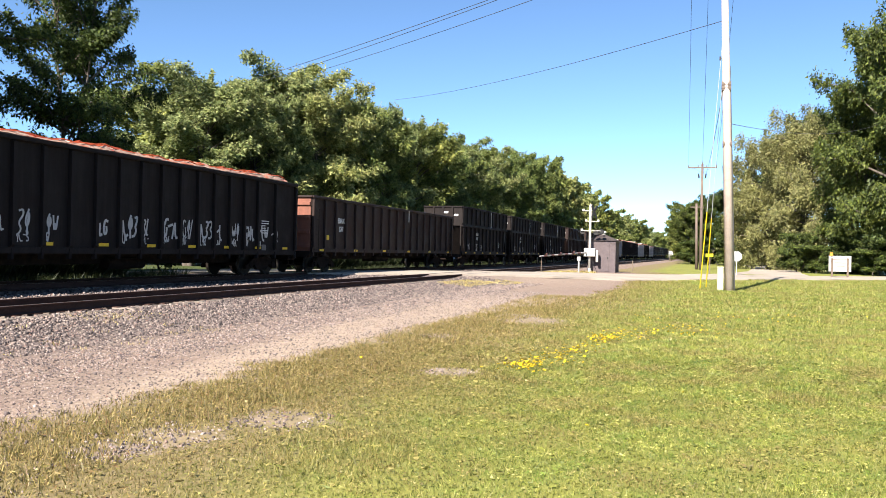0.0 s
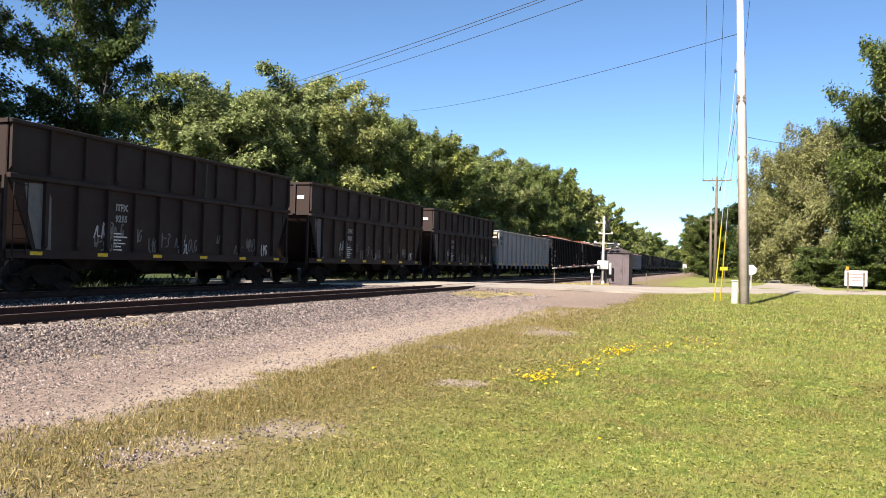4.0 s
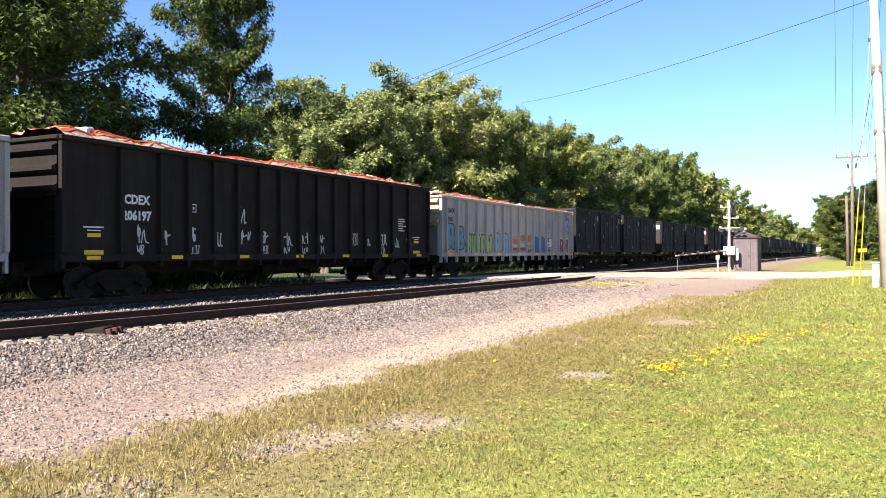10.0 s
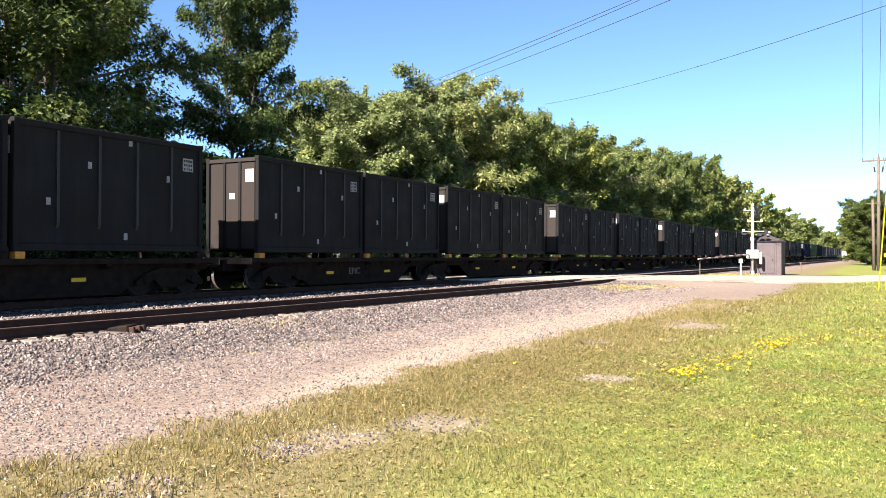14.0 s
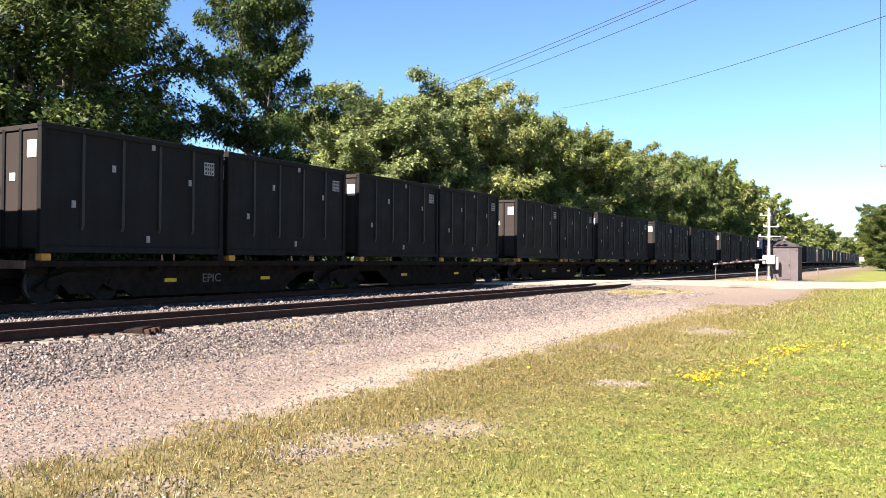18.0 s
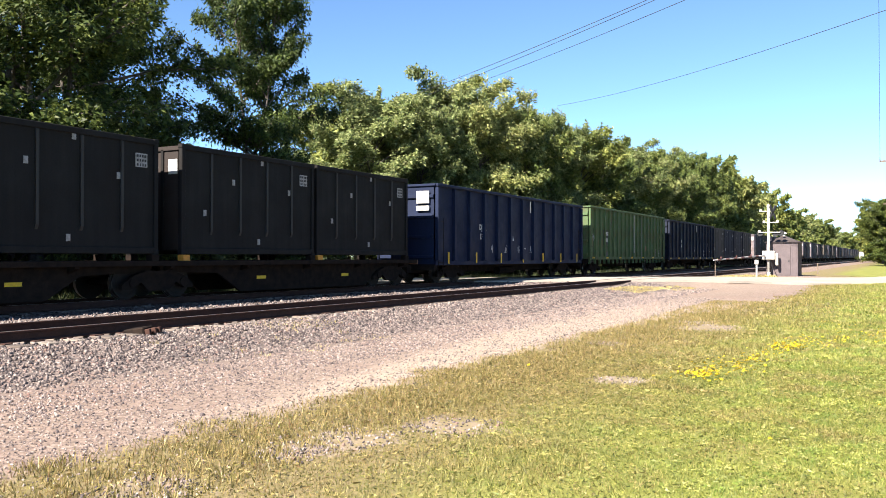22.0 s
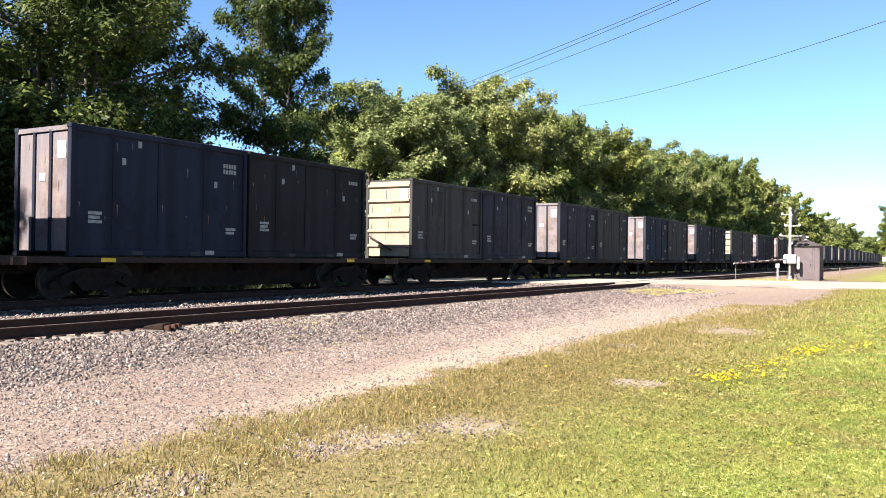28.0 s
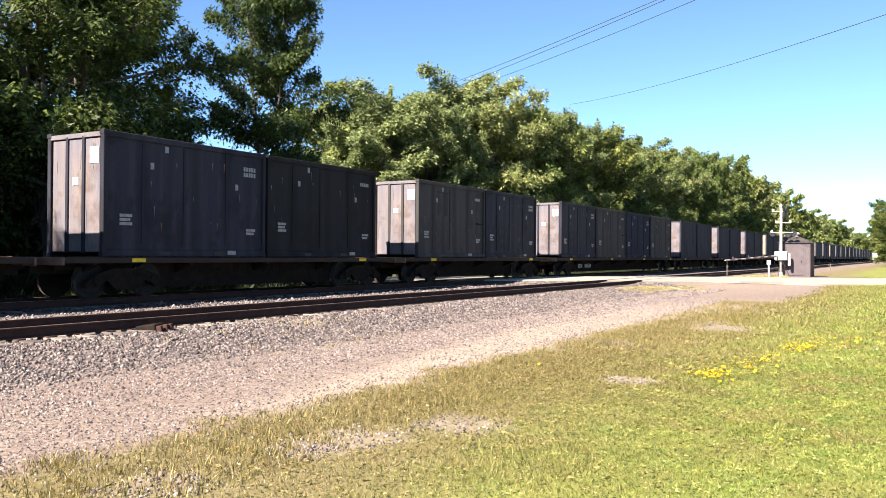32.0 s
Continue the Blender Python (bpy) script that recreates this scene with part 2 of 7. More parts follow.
def tube(bm, a, b, r0, r1=None, n=8):
    """A round bar from a to b, tapering from r0 to r1."""
    a, b = Vector(a), Vector(b)
    d = b - a
    m = Matrix.Translation((a + b) / 2) @ d.to_track_quat("Z", "Y").to_matrix().to_4x4()
    bmesh.ops.create_cone(bm, cap_ends=True, segments=n, radius1=r0, radius2=r0 if r1 is None else r1, depth=d.length, matrix=m)
    return bm


def prism(bm, outline, axis, a, b):
    """A flat outline (two coordinates each) drawn out from a to b along an axis."""
    def at(u, v, w):
        return {"x": (w, u, v), "y": (u, w, v), "z": (u, v, w)}[axis]
    lo = [bm.verts.new(at(u, v, a)) for u, v in outline]
    hi = [bm.verts.new(at(u, v, b)) for u, v in outline]
    bm.faces.new(lo)
    bm.faces.new(hi[::-1])
    for i in range(len(lo)):
        j = (i + 1) % len(lo)
        bm.faces.new((lo[j], lo[i], hi[i], hi[j]))
    bmesh.ops.recalc_face_normals(bm, faces=bm.faces[:])
    return bm


def quick_mesh(name, verts, faces, material, smooth=False):
    """A large mesh from arrays; faces all of one size."""
    me = bpy.data.meshes.new(name)
    verts, faces = np.asarray(verts, np.float32), np.asarray(faces, np.int32)
    k = faces.shape[1]
    me.vertices.add(len(verts))
    me.vertices.foreach_set("co", verts.ravel())
    me.loops.add(faces.size)
    me.loops.foreach_set("vertex_index", faces.ravel())
    me.polygons.add(len(faces))
    me.polygons.foreach_set("loop_start", np.arange(0, faces.size, k, dtype=np.int32))
    if smooth:
        me.polygons.foreach_set("use_smooth", np.ones(len(faces), bool))
    me.update(calc_edges=True)
    me.materials.append(material)
    return me


# ---- ground ----
RAIL_Z = 0.474                      # top of the rails
NEAR_X, FAR_X = -13.0, -19.35       # centre lines of the two tracks


def smooth01(a, b, v):
    u = np.clip((v - a) / (b - a), 0, 1)
    return u * u * (3 - 2 * u)


def road_mid(x):
    """The road's centre line: square over the tracks, then slanting away on the lawn's side."""
    return 46.2 + 0.80 * (x + 11.7)


def land(x, y):
    x, y = np.asarray(x, float), np.asarray(y, float)
    base = 0.14 * smooth01(12, 40, y) + 0.20 * smooth01(38, 62, y) + 0.04 * smooth01(70, 120, y)
    rise = 0.255 - (0.255 - base) * smooth01(-11.2, -9.0, x)
    left = 0.255 - (0.255 - 0.12) * smooth01(21.2, 23.4, -x)
    z = np.where(x > -16, rise, left)
    d = np.abs(y - road_mid(x))
    lift = (1 - smooth01(4.2, 7.5, d)) * (1 - smooth01(-11.0, -4.5, x)) * (1 - smooth01(22, 30, -x))
    z = z + (0.40 - z) * lift * (z < 0.40)
    mound = 0.03 * np.sin(x * 0.9 + 1.3) * np.sin(y * 0.55) * smooth01(-8, -4, x)
    far = smooth01(300, 1200, np.hypot(x, y))
    return z + mound * (1 - far)


def axis_steps(lo, hi, a, b, fine):
    mid = np.arange(a, b + 1e-6, fine)
    out = [a]
    step = fine
    while out[-1] > lo:
        step *= 1.25
        out.append(out[-1] - step)
    up = [b]
    step = fine
    while up[-1] < hi:
        step *= 1.25
        up.append(up[-1] + step)
    return np.concatenate([np.array(out[:0:-1]), mid, np.array(up[1:])])


PATCHES = [(-3.84, 6.98, 0.42), (-3.29, 10.66, 0.45), (-4.02, 19.3, 0.9), (-4.35, 6.1, 0.4), (-4.5, 5.45, 0.3), (-4.65, 4.05, 0.35), (-4.6, 20.6, 0.6), (-5.0, 15.2, 0.35)]


def ground_mat():
    m, nt, b = nodes_of("lawn_and_gravel", 0.95, 0.0, 0.2)
    p = where(nt)
    sep = nt.nodes.new("ShaderNodeSeparateXYZ")
    nt.links.new(p, sep.inputs[0])

    def calc(op, a, c, clamp=False):
        n = nt.nodes.new("ShaderNodeMath")
        n.operation, n.use_clamp = op, clamp
        for s, v in zip(n.inputs, (a, c)):
            if isinstance(v, (int, float)):
                s.default_value = v
            else:
                nt.links.new(v, s)
        return n.outputs[0]

    def step(v, a, c):
        n = nt.nodes.new("ShaderNodeMapRange")
        n.interpolation_type = "SMOOTHSTEP"
        for s, val in zip(n.inputs[1:5], (a, c, 0.0, 1.0)):
            s.default_value = val
        nt.links.new(v, n.inputs[0])
        return n.outputs[0]
    wob = calc("SUBTRACT", noise_of(nt, p, 0.45, 5.0, 0.65), 0.5)
    wob2 = calc("SUBTRACT", noise_of(nt, p, 2.2, 4.0, 0.65), 0.5)
    wob3 = calc("SUBTRACT", noise_of(nt, p, 7.0, 3.0, 0.7), 0.5)
    shift = calc("ADD", calc("ADD", calc("MULTIPLY", wob, 1.0), calc("MULTIPLY", wob2, 0.8)), calc("MULTIPLY", wob3, 0.7))
    # beyond the road the grass comes close to the track; before it the verge draws away from the rails
    x = calc("ADD", calc("ADD", sep.outputs[0], shift), calc("MULTIPLY", step(sep.outputs[1], 56.0, 70.0), 3.6))
    verge = calc("SUBTRACT", x, calc("ADD", calc("MULTIPLY", step(sep.outputs[1], 16.0, 35.0), 1.8), -5.80))
    # stones
    vor = nt.nodes.new("ShaderNodeTexVoronoi")
    vor.inputs["Scale"].default_value = 17.0
    nt.links.new(p, vor.inputs["Vector"])
    vor2 = nt.nodes.new("ShaderNodeTexVoronoi")
    vor2.inputs["Scale"].default_value = 34.0
    nt.links.new(p, vor2.inputs["Vector"])
    sepc = nt.nodes.new("ShaderNodeSeparateColor")
    nt.links.new(vor.outputs["Color"], sepc.inputs[0])
    sepd = nt.nodes.new("ShaderNodeSeparateColor")
    nt.links.new(vor2.outputs["Color"], sepd.inputs[0])
    ballast = ramp(nt, sepc.outputs[0], [(0.0, (0.11, 0.088, 0.082)), (0.4, (0.18, 0.143, 0.128)), (0.75, (0.255, 0.205, 0.178)), (1.0, (0.195, 0.126, 0.104))])
    # gaps between the ballast stones painted darker, standing in for their shade
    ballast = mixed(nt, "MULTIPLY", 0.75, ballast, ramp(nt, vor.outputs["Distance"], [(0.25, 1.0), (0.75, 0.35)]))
    gravel = ramp(nt, sepd.outputs[0], [(0.0, (0.168, 0.124, 0.101)), (0.5, (0.243, 0.180, 0.144)), (1.0, (0.302, 0.233, 0.187))])
    # the finer gravel has shade painted into its gaps too
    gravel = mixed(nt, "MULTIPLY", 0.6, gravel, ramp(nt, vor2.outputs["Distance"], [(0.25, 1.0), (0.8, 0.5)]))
    gravel = mixed(nt, "MULTIPLY", 0.8, gravel, ramp(nt, noise_of(nt, p, 12.0, 3.0), [(0.35, 0.6), (0.65, 1.25)]))
    gravel = mixed(nt, "MIX", ramp(nt, noise_of(nt, p, 0.5, 4.0), [(0.45, 0.0), (0.65, 0.6)]), gravel, (0.185, 0.128, 0.103))
    sand = mixed(nt, "MULTIPLY", 0.7, (0.35, 0.275, 0.205), ramp(nt, noise_of(nt, p, 30.0, 3.0), [(0.3, 0.6), (0.7, 1.1)]))
    dirt = mixed(nt, "MIX", ramp(nt, noise_of(nt, p, 14.0, 4.0), [(0.4, 0.0), (0.6, 1.0)]), (0.20, 0.155, 0.08), (0.14, 0.115, 0.05))
    green = mixed(nt, "MIX", ramp(nt, noise_of(nt, p, 0.7, 5.0), [(0.35, 0.0), (0.65, 1.0)]), (0.145, 0.162, 0.036), (0.205, 0.205, 0.05))
    green = mixed(nt, "MULTIPLY", 0.7, green, ramp(nt, noise_of(nt, p, 55.0, 3.0), [(0.3, 0.65), (0.7, 1.25)]))
    # woodland floor, its greens lowered to hold the trees' shade in the colour
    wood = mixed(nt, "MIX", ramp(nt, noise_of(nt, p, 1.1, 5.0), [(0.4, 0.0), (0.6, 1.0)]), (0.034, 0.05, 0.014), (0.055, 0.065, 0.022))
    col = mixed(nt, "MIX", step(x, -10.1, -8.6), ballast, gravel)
    sandy = calc("ADD", verge, calc("MULTIPLY", calc("DIVIDE", calc("SUBTRACT", sep.outputs[1], 6.5), 18.0, True), 2.5))
    near_sand = calc("MULTIPLY", step(sandy, -0.95, -0.25), calc("MULTIPLY", step(sep.outputs[1], 4.5, 8.5), calc("SUBTRACT", 1.0, step(sep.outputs[1], 24.0, 34.0))))
    col = mixed(nt, "MIX", calc("MULTIPLY", near_sand, ramp(nt, noise_of(nt, p, 3.5, 4.0), [(0.32, 0.45), (0.6, 0.95)])), col, sand)
    col = mixed(nt, "MIX", step(verge, -0.1, 0.25), col, dirt)
    col = mixed(nt, "MIX", step(verge, 1.9, 3.9), col, green)
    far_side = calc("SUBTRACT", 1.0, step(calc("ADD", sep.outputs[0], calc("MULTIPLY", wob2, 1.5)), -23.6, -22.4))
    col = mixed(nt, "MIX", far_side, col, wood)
    # ballast painted darker and browner under the busy track, deepening the train's shade
    off = calc("ABSOLUTE", calc("ADD", sep.outputs[0], 19.35), 0.0)
    col = mixed(nt, "MIX", calc("MULTIPLY", calc("SUBTRACT", 1.0, step(calc("ADD", off, calc("MULTIPLY", wob2, 0.8)), 1.5, 2.2)), 0.85), col, mixed(nt, "MULTIPLY", 1.0, col, (0.40, 0.31, 0.27)))
    # the worn apron of the crossing
    apron = calc("SUBTRACT", calc("ADD", sep.outputs[1], calc("MULTIPLY", wob2, 6.0)), calc("MULTIPLY", sep.outputs[0], 0.8))
    apron = calc("MULTIPLY", step(apron, 36.0, 47.0), calc("SUBTRACT", 1.0, step(x, -6.5, -3.0)))
    apron = calc("MULTIPLY", apron, step(sep.outputs[0], -11.8, -10.2))
    apron = calc("MULTIPLY", apron, calc("SUBTRACT", 1.0, step(sep.outputs[1], 56.0, 62.0)))
    pale = mixed(nt, "MIX", 0.55, gravel, sand)
    col = mixed(nt, "MIX", calc("MULTIPLY", apron, 0.4), col, pale)
    # bare stony spots in the lawn
    for px, py, r in PATCHES:
        d = nt.nodes.new("ShaderNodeVectorMath")
        d.operation = "DISTANCE"
        nt.links.new(p, d.inputs[0])
        d.inputs[1].default_value = (px, py, 0.0)
        spot = step(calc("ADD", d.outputs["Value"], calc("MULTIPLY", wob2, 2.0)), r * 1.2, r * 0.5)
        col = mixed(nt, "MIX", calc("MULTIPLY", spot, ramp(nt, noise_of(nt, p, 7.0, 3.0), [(0.4, 0.1), (0.6, 0.75)])), col, pale)
    nt.links.new(col, b.inputs["Base Color"])
    h = mixed(nt, "MIX", step(verge, 0.0, 0.9), ramp(nt, vor.outputs["Distance"], [(0.1, 1.0), (0.7, 0.0)]), noise_of(nt, p, 45.0, 3.0))
    bump(nt, b, h, 0.6, 0.012)
    return m


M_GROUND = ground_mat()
gx, gy = axis_steps(-1600, 1600, -24.5, 12.0, 0.35), axis_steps(-500, 2600, 1.0, 72.0, 0.5)
XX, YY = np.meshgrid(gx, gy)
ZZ = land(XX, YY)
nx, ny = len(gx), len(gy)
idx = np.arange(nx * ny).reshape(ny, nx)
faces = np.stack([idx[:-1, :-1], idx[:-1, 1:], idx[1:, 1:], idx[1:, :-1]], -1).reshape(-1, 4)
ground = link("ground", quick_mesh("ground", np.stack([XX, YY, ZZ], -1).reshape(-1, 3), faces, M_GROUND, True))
tagged(ground, "mown green lawn running into pink-grey gravel and ballast", "ground", kind="structure")


# ---- road over the tracks ----
def road_mat():
    m, nt, b = nodes_of("pale_old_asphalt", 0.9, 0.0, 0.3)
    p = where(nt)
    col = mixed(nt, "MIX", ramp(nt, noise_of(nt, p, 0.5, 5.0), [(0.4, 0.0), (0.65, 1.0)]), (0.29, 0.25, 0.205), (0.35, 0.30, 0.245))
    col = mixed(nt, "MULTIPLY", 0.5, col, ramp(nt, noise_of(nt, p, 25.0, 4.0), [(0.3, 0.6), (0.7, 1.15)]))
    nt.links.new(col, b.inputs["Base Color"])
    bump(nt, b, noise_of(nt, p, 60.0, 3.0), 0.5, 0.01)
    return m


M_ROAD = road_mat()


def road_height(x, y):
    flat = RAIL_Z - 0.008
    g = float(land(x, y)) + 0.075
    k = float(smooth01(-10.6, -4.0, x) if x > -16 else smooth01(22.5, 30.0, -x))
    return flat + (g - flat) * k


def ribbon(name, points, material, thick=0.12):
    """A slab between two edge lines, given as pairs of points."""
    bm = bmesh.new()
    rows = []
    for (ax, ay, az), (bx, by, bz) in points:
        rows.append([bm.verts.new(v) for v in ((ax, ay, az), (bx, by, bz), (bx, by, bz - thick), (ax, ay, az - thick))])
    for r, s in zip(rows, rows[1:]):
        for i in range(4):
            j = (i + 1) % 4
            bm.faces.new((r[i], r[j], s[j], s[i]))
    bm.faces.new(rows[0][::-1])
    bm.faces.new(rows[-1])
    bmesh.ops.recalc_face_normals(bm, faces=bm.faces[:])
    return link(name, mesh_of(name, bm, material))


def road_strip(name, xs):
    pts = []
    for x in xs:
        m_y = road_mid(x)
        wob = 0.25 * math.sin(x * 1.7) if -9.5 < x < 60 else 0.0
        lo, hi = m_y - 4.6 + wob, m_y + 4.4 + wob * 0.6
        pts.append(((x, lo, road_height(x, lo)), (x, hi, road_height(x, hi))))
    return ribbon(name, pts, M_ROAD)


G = 0.80   # from a track's centre to the field side of a rail head, with its gap
road = tagged(road_strip("road", [-11.6 + i * 0.9 for i in range(90)]), "pale worn asphalt road climbing to a level crossing", "road", kind="structure")
tagged(road_strip("road", [-90 + i * 2.5 for i in range(27)] + [FAR_X - G - 0.02]), "pale worn asphalt road behind the railway", "road", kind="structure")
tagged(road_strip("road", [FAR_X + G, -17.5, -16, -14.6, NEAR_X - G]), "pale crossing surface between two tracks", "road", kind="structure")
tagged(road_strip("road", [NEAR_X + G, -12.0, -11.62]), "pale crossing surface beside the rail", "road", kind="structure")
for cx in (NEAR_X, FAR_X):
    tagged(road_strip("crossing_panel", [cx - 0.64, cx - 0.2, cx + 0.2, cx + 0.64]), "pale timber and asphalt panel between the rails", "crossing panel", kind="structure")
# a side lane that leaves the road behind the big pole
lane = []
for i in range(16):
    y = 62 + i * 5.0
    x = 3.0 + 4.6 * (1 - math.exp(-(y - 62) / 22))
    w = 2.2 + 2.5 * math.exp(-(y - 62) / 6)
    lane.append(((x - w, y, float(land(x - w, y)) + 0.03), (x + w, y, float(land(x + w, y)) + 0.03)))
tagged(ribbon("road", lane, M_ROAD), "pale side lane leading off under the trees", "road", kind="structure")


# ---- tracks ----
def tie_mat():
    m, nt, b = nodes_of("weathered_tie", 0.9)
    v = coords(nt)
    grain = noise_of(nt, v, 6.0, 5.0, 0.7, (0.4, 4.0, 4.0))
    tone = ramp(nt, chance(nt), [(0.0, (0.07, 0.052, 0.042)), (0.6, (0.12, 0.095, 0.078)), (1.0, (0.22, 0.18, 0.145))])
    col = mixed(nt, "MULTIPLY", 0.8, tone, ramp(nt, grain, [(0.3, 0.5), (0.7, 1.2)]))
    nt.links.new(col, b.inputs["Base Color"])
    bump(nt, b, grain, 0.7, 0.015)
    return m


M_TIE = tie_mat()
# rail section: foot, web and head
SECTION = [(-0.075, -0.175), (0.075, -0.175), (0.075, -0.163), (0.012, -0.135), (0.010, -0.045), (0.036, -0.035), (0.037, -0.008), (0.026, -0.001), (-0.026, -0.001),
           (-0.037, -0.008), (-0.036, -0.035), (-0.010, -0.045), (-0.012, -0.135), (-0.075, -0.163)]


def railway(cx, label):
    root = empty("railway_track", pose(cx, 0, 0))
    tagged(root, label, "railway track", "tracks", "structure")
    for sx in (-0.7525, 0.7525):
        rail = part("rail", prism(bmesh.new(), [(sx + u, RAIL_Z + v) for u, v in SECTION], "y", -120, 1500), M_RAIL, root, "rusty steel rail")
        part("rail_head", block(bmesh.new(), sx - 0.024, sx + 0.020, -120, 1500, RAIL_Z - 0.003, RAIL_Z), M_RAIL_TOP, rail, "bright worn running surface")
    tie_me = mesh_of("tie", block(bmesh.new(), -1.3, 1.3, -0.115, 0.115, -0.18, 0.0, 0.012), M_TIE)
    plate = mesh_of("tie_plate", block(block(bmesh.new(), -0.90, -0.60, -0.09, 0.09, 0, 0.016), 0.60, 0.90, -0.09, 0.09, 0, 0.016), M_RAIL)
    r = random.Random(int(-cx))
    for i in range(140):
        y = 3.0 + i * 0.535
        if abs(y - road_mid(cx)) < 4.9:
            continue
        t = piece("tie", tie_me, root, r.uniform(-0.07, 0.09), y, RAIL_Z - 0.182 + r.uniform(-0.008, 0.004), r.uniform(-1, 1))
        if y < 42:
            piece("tie_plate", plate, t)
    bm = bmesh.new()
    for i in range(240):
        y = -60.0 + i * 0.535 if i < 116 else 78.0 + (i - 116) * 0.6
        block(bm, -1.3, 1.3, y - 0.11, y + 0.11, RAIL_Z - 0.36, RAIL_Z - 0.183)
    ob = part("ties_beyond", bm, M_TIE, root)
    ob["kind"] = "stuff"
    return root


railway(NEAR_X, "empty railway track with rusty rails on wooden ties")
railway(FAR_X, "railway track carrying the train on wooden ties")

# ---- the train ----
SPEED = 23.07        # metres a second, towards the camera and past it
RIDERS = []          # everything that travels: the thing, its place along the train, its height


def ride(ob, s, z=RAIL_Z):
    ob.matrix_basis = pose(FAR_X, s, z)
    RIDERS.append((ob, s, z))
    return ob


def lettering(body, size, material, parent, x, y, z, label="", squeeze=1.0, bold=0.0, spacing=1.0):
    """Painted letters on the side that faces the lawn."""
    cu = bpy.data.curves.new("lettering", "FONT")
    cu.body, cu.size, cu.align_x, cu.align_y, cu.extrude, cu.resolution_u = body, size, "CENTER", "CENTER", 0.002, 2
    cu.offset, cu.space_character = bold, spacing
    tmp = bpy.data.objects.new("lettering", cu)
    scene.collection.objects.link(tmp)
    bpy.context.view_layer.update()
    me = bpy.data.meshes.new_from_object(tmp.evaluated_get(bpy.context.evaluated_depsgraph_get()))
    bpy.data.objects.remove(tmp)
    me.materials.clear()
    me.materials.append(material)
    ob = link("lettering", me, parent, None, label)
    ob.matrix_basis = pose(x, y, z, 90, 0, 90) @ Matrix.Diagonal((squeeze, 1, 1, 1))
    return ob


WHEEL_R = 0.457
bm = bmesh.new()
for x0, x1, r in ((-0.07, 0.05, WHEEL_R), (-0.09, -0.07, WHEEL_R + 0.028)):
    tube(bm, (x0, 0, 0), (x1, 0, 0), r, n=20)
tube(bm, (0.05, 0, 0), (0.10, 0, 0), 0.12, 0.10, 14)
tube(bm, (0.049, 0, 0), (0.058, 0, 0), 0.36, 0.33, 16)
ME_WHEEL = mesh_of("wheel", bm, M_WHEEL)
ME_WHEEL.materials.append(M_TREAD)
for face in ME_WHEEL.polygons:      # the running surface is worn bright
    if face.center.yz.length > WHEEL_R * 0.97 and abs(face.normal.x) < 0.5:
        face.material_index = 1
bm = bmesh.new()
for sx in (-1, 1):
    # cast side frame: a bowed truss over the springs
    prism(bm, [(-1.25, -0.06), (-0.9, 0.16), (-0.45, 0.30), (0.45, 0.30), (0.9, 0.16), (1.25, -0.06), (1.25, -0.2), (0.95, -0.2), (0.62, -0.02), (0.35, -0.26), (-0.35, -0.26), (-0.62, -0.02), (-0.95, -0.2), (-1.25, -0.2)], "x", sx * 1.02 - 0.07, sx * 1.02 + 0.07)
    for k in (-0.17, 0.0, 0.17):
        tube(bm, (sx * 1.0, k, -0.2), (sx * 1.0, k, 0.12), 0.075, n=10)
    for k in (-0.89, 0.89):
        tube(bm, (sx * 0.95, k, -0.02), (sx * 1.13, k, -0.02), 0.14, n=12)
block(bm, -1.05, 1.05, -0.2, 0.2, 0.0, 0.24)
ME_BOGIE = mesh_of("bogie_frame", bm, M_UNDER)
ME_AXLE = mesh_of("axle", tube(bmesh.new(), (-0.95, 0, 0), (0.95, 0, 0), 0.085, n=10), M_UNDER)


def bogie(parent, y):
    b = piece("bogie", ME_BOGIE, parent, 0, y, WHEEL_R + 0.02)
    for k in (-0.89, 0.89):
        piece("axle", ME_AXLE, b, 0, k, -0.02)
        for sx in (-1, 1):
            piece("wheel", ME_WHEEL, b, sx * 0.75, k, -0.02, 0 if sx > 0 else 180)
    return b


bm = block(bmesh.new(), -0.11, 0.11, -0.55, 0.15, -0.12, 0.12, 0.03)
block(bm, -0.17, 0.17, -0.72, -0.5, -0.16, 0.16, 0.05)
ME_COUPLER = mesh_of("coupler", bm, M_UNDER)
bm = bmesh.new()
for k in range(6):
    tube(bm, (0, 0, k * 0.36), (0, 0.46, k * 0.36), 0.013, n=5)
for yy in (0.0, 0.46):
    tube(bm, (0, yy, -0.1), (0, yy, 1.95), 0.015, n=5)
ME_LADDER = mesh_of("ladder", bm, M_BLACK)
ME_STEP = mesh_of("sill_step", tube(tube(tube(tube(bmesh.new(), (0, 0, 0), (0, 0, -0.45), 0.02, n=5), (0, 0.45, 0), (0, 0.45, -0.45), 0.02, n=5), (0, 0, -0.45), (0, 0.45, -0.45), 0.02, n=5), (0, 0, -0.2), (0, 0.45, -0.2), 0.02, n=5), M_UNDER)
ME_TAPE = mesh_of("reflector", block(bmesh.new(), 0, 0.006, -0.22, 0.22, -0.05, 0.05), M_YELLOW)
ME_TAPE_BIG = mesh_of("warning_panel", block(bmesh.new(), 0, 0.006, -0.3, 0.3, -0.12, 0.12), M_YELLOW)


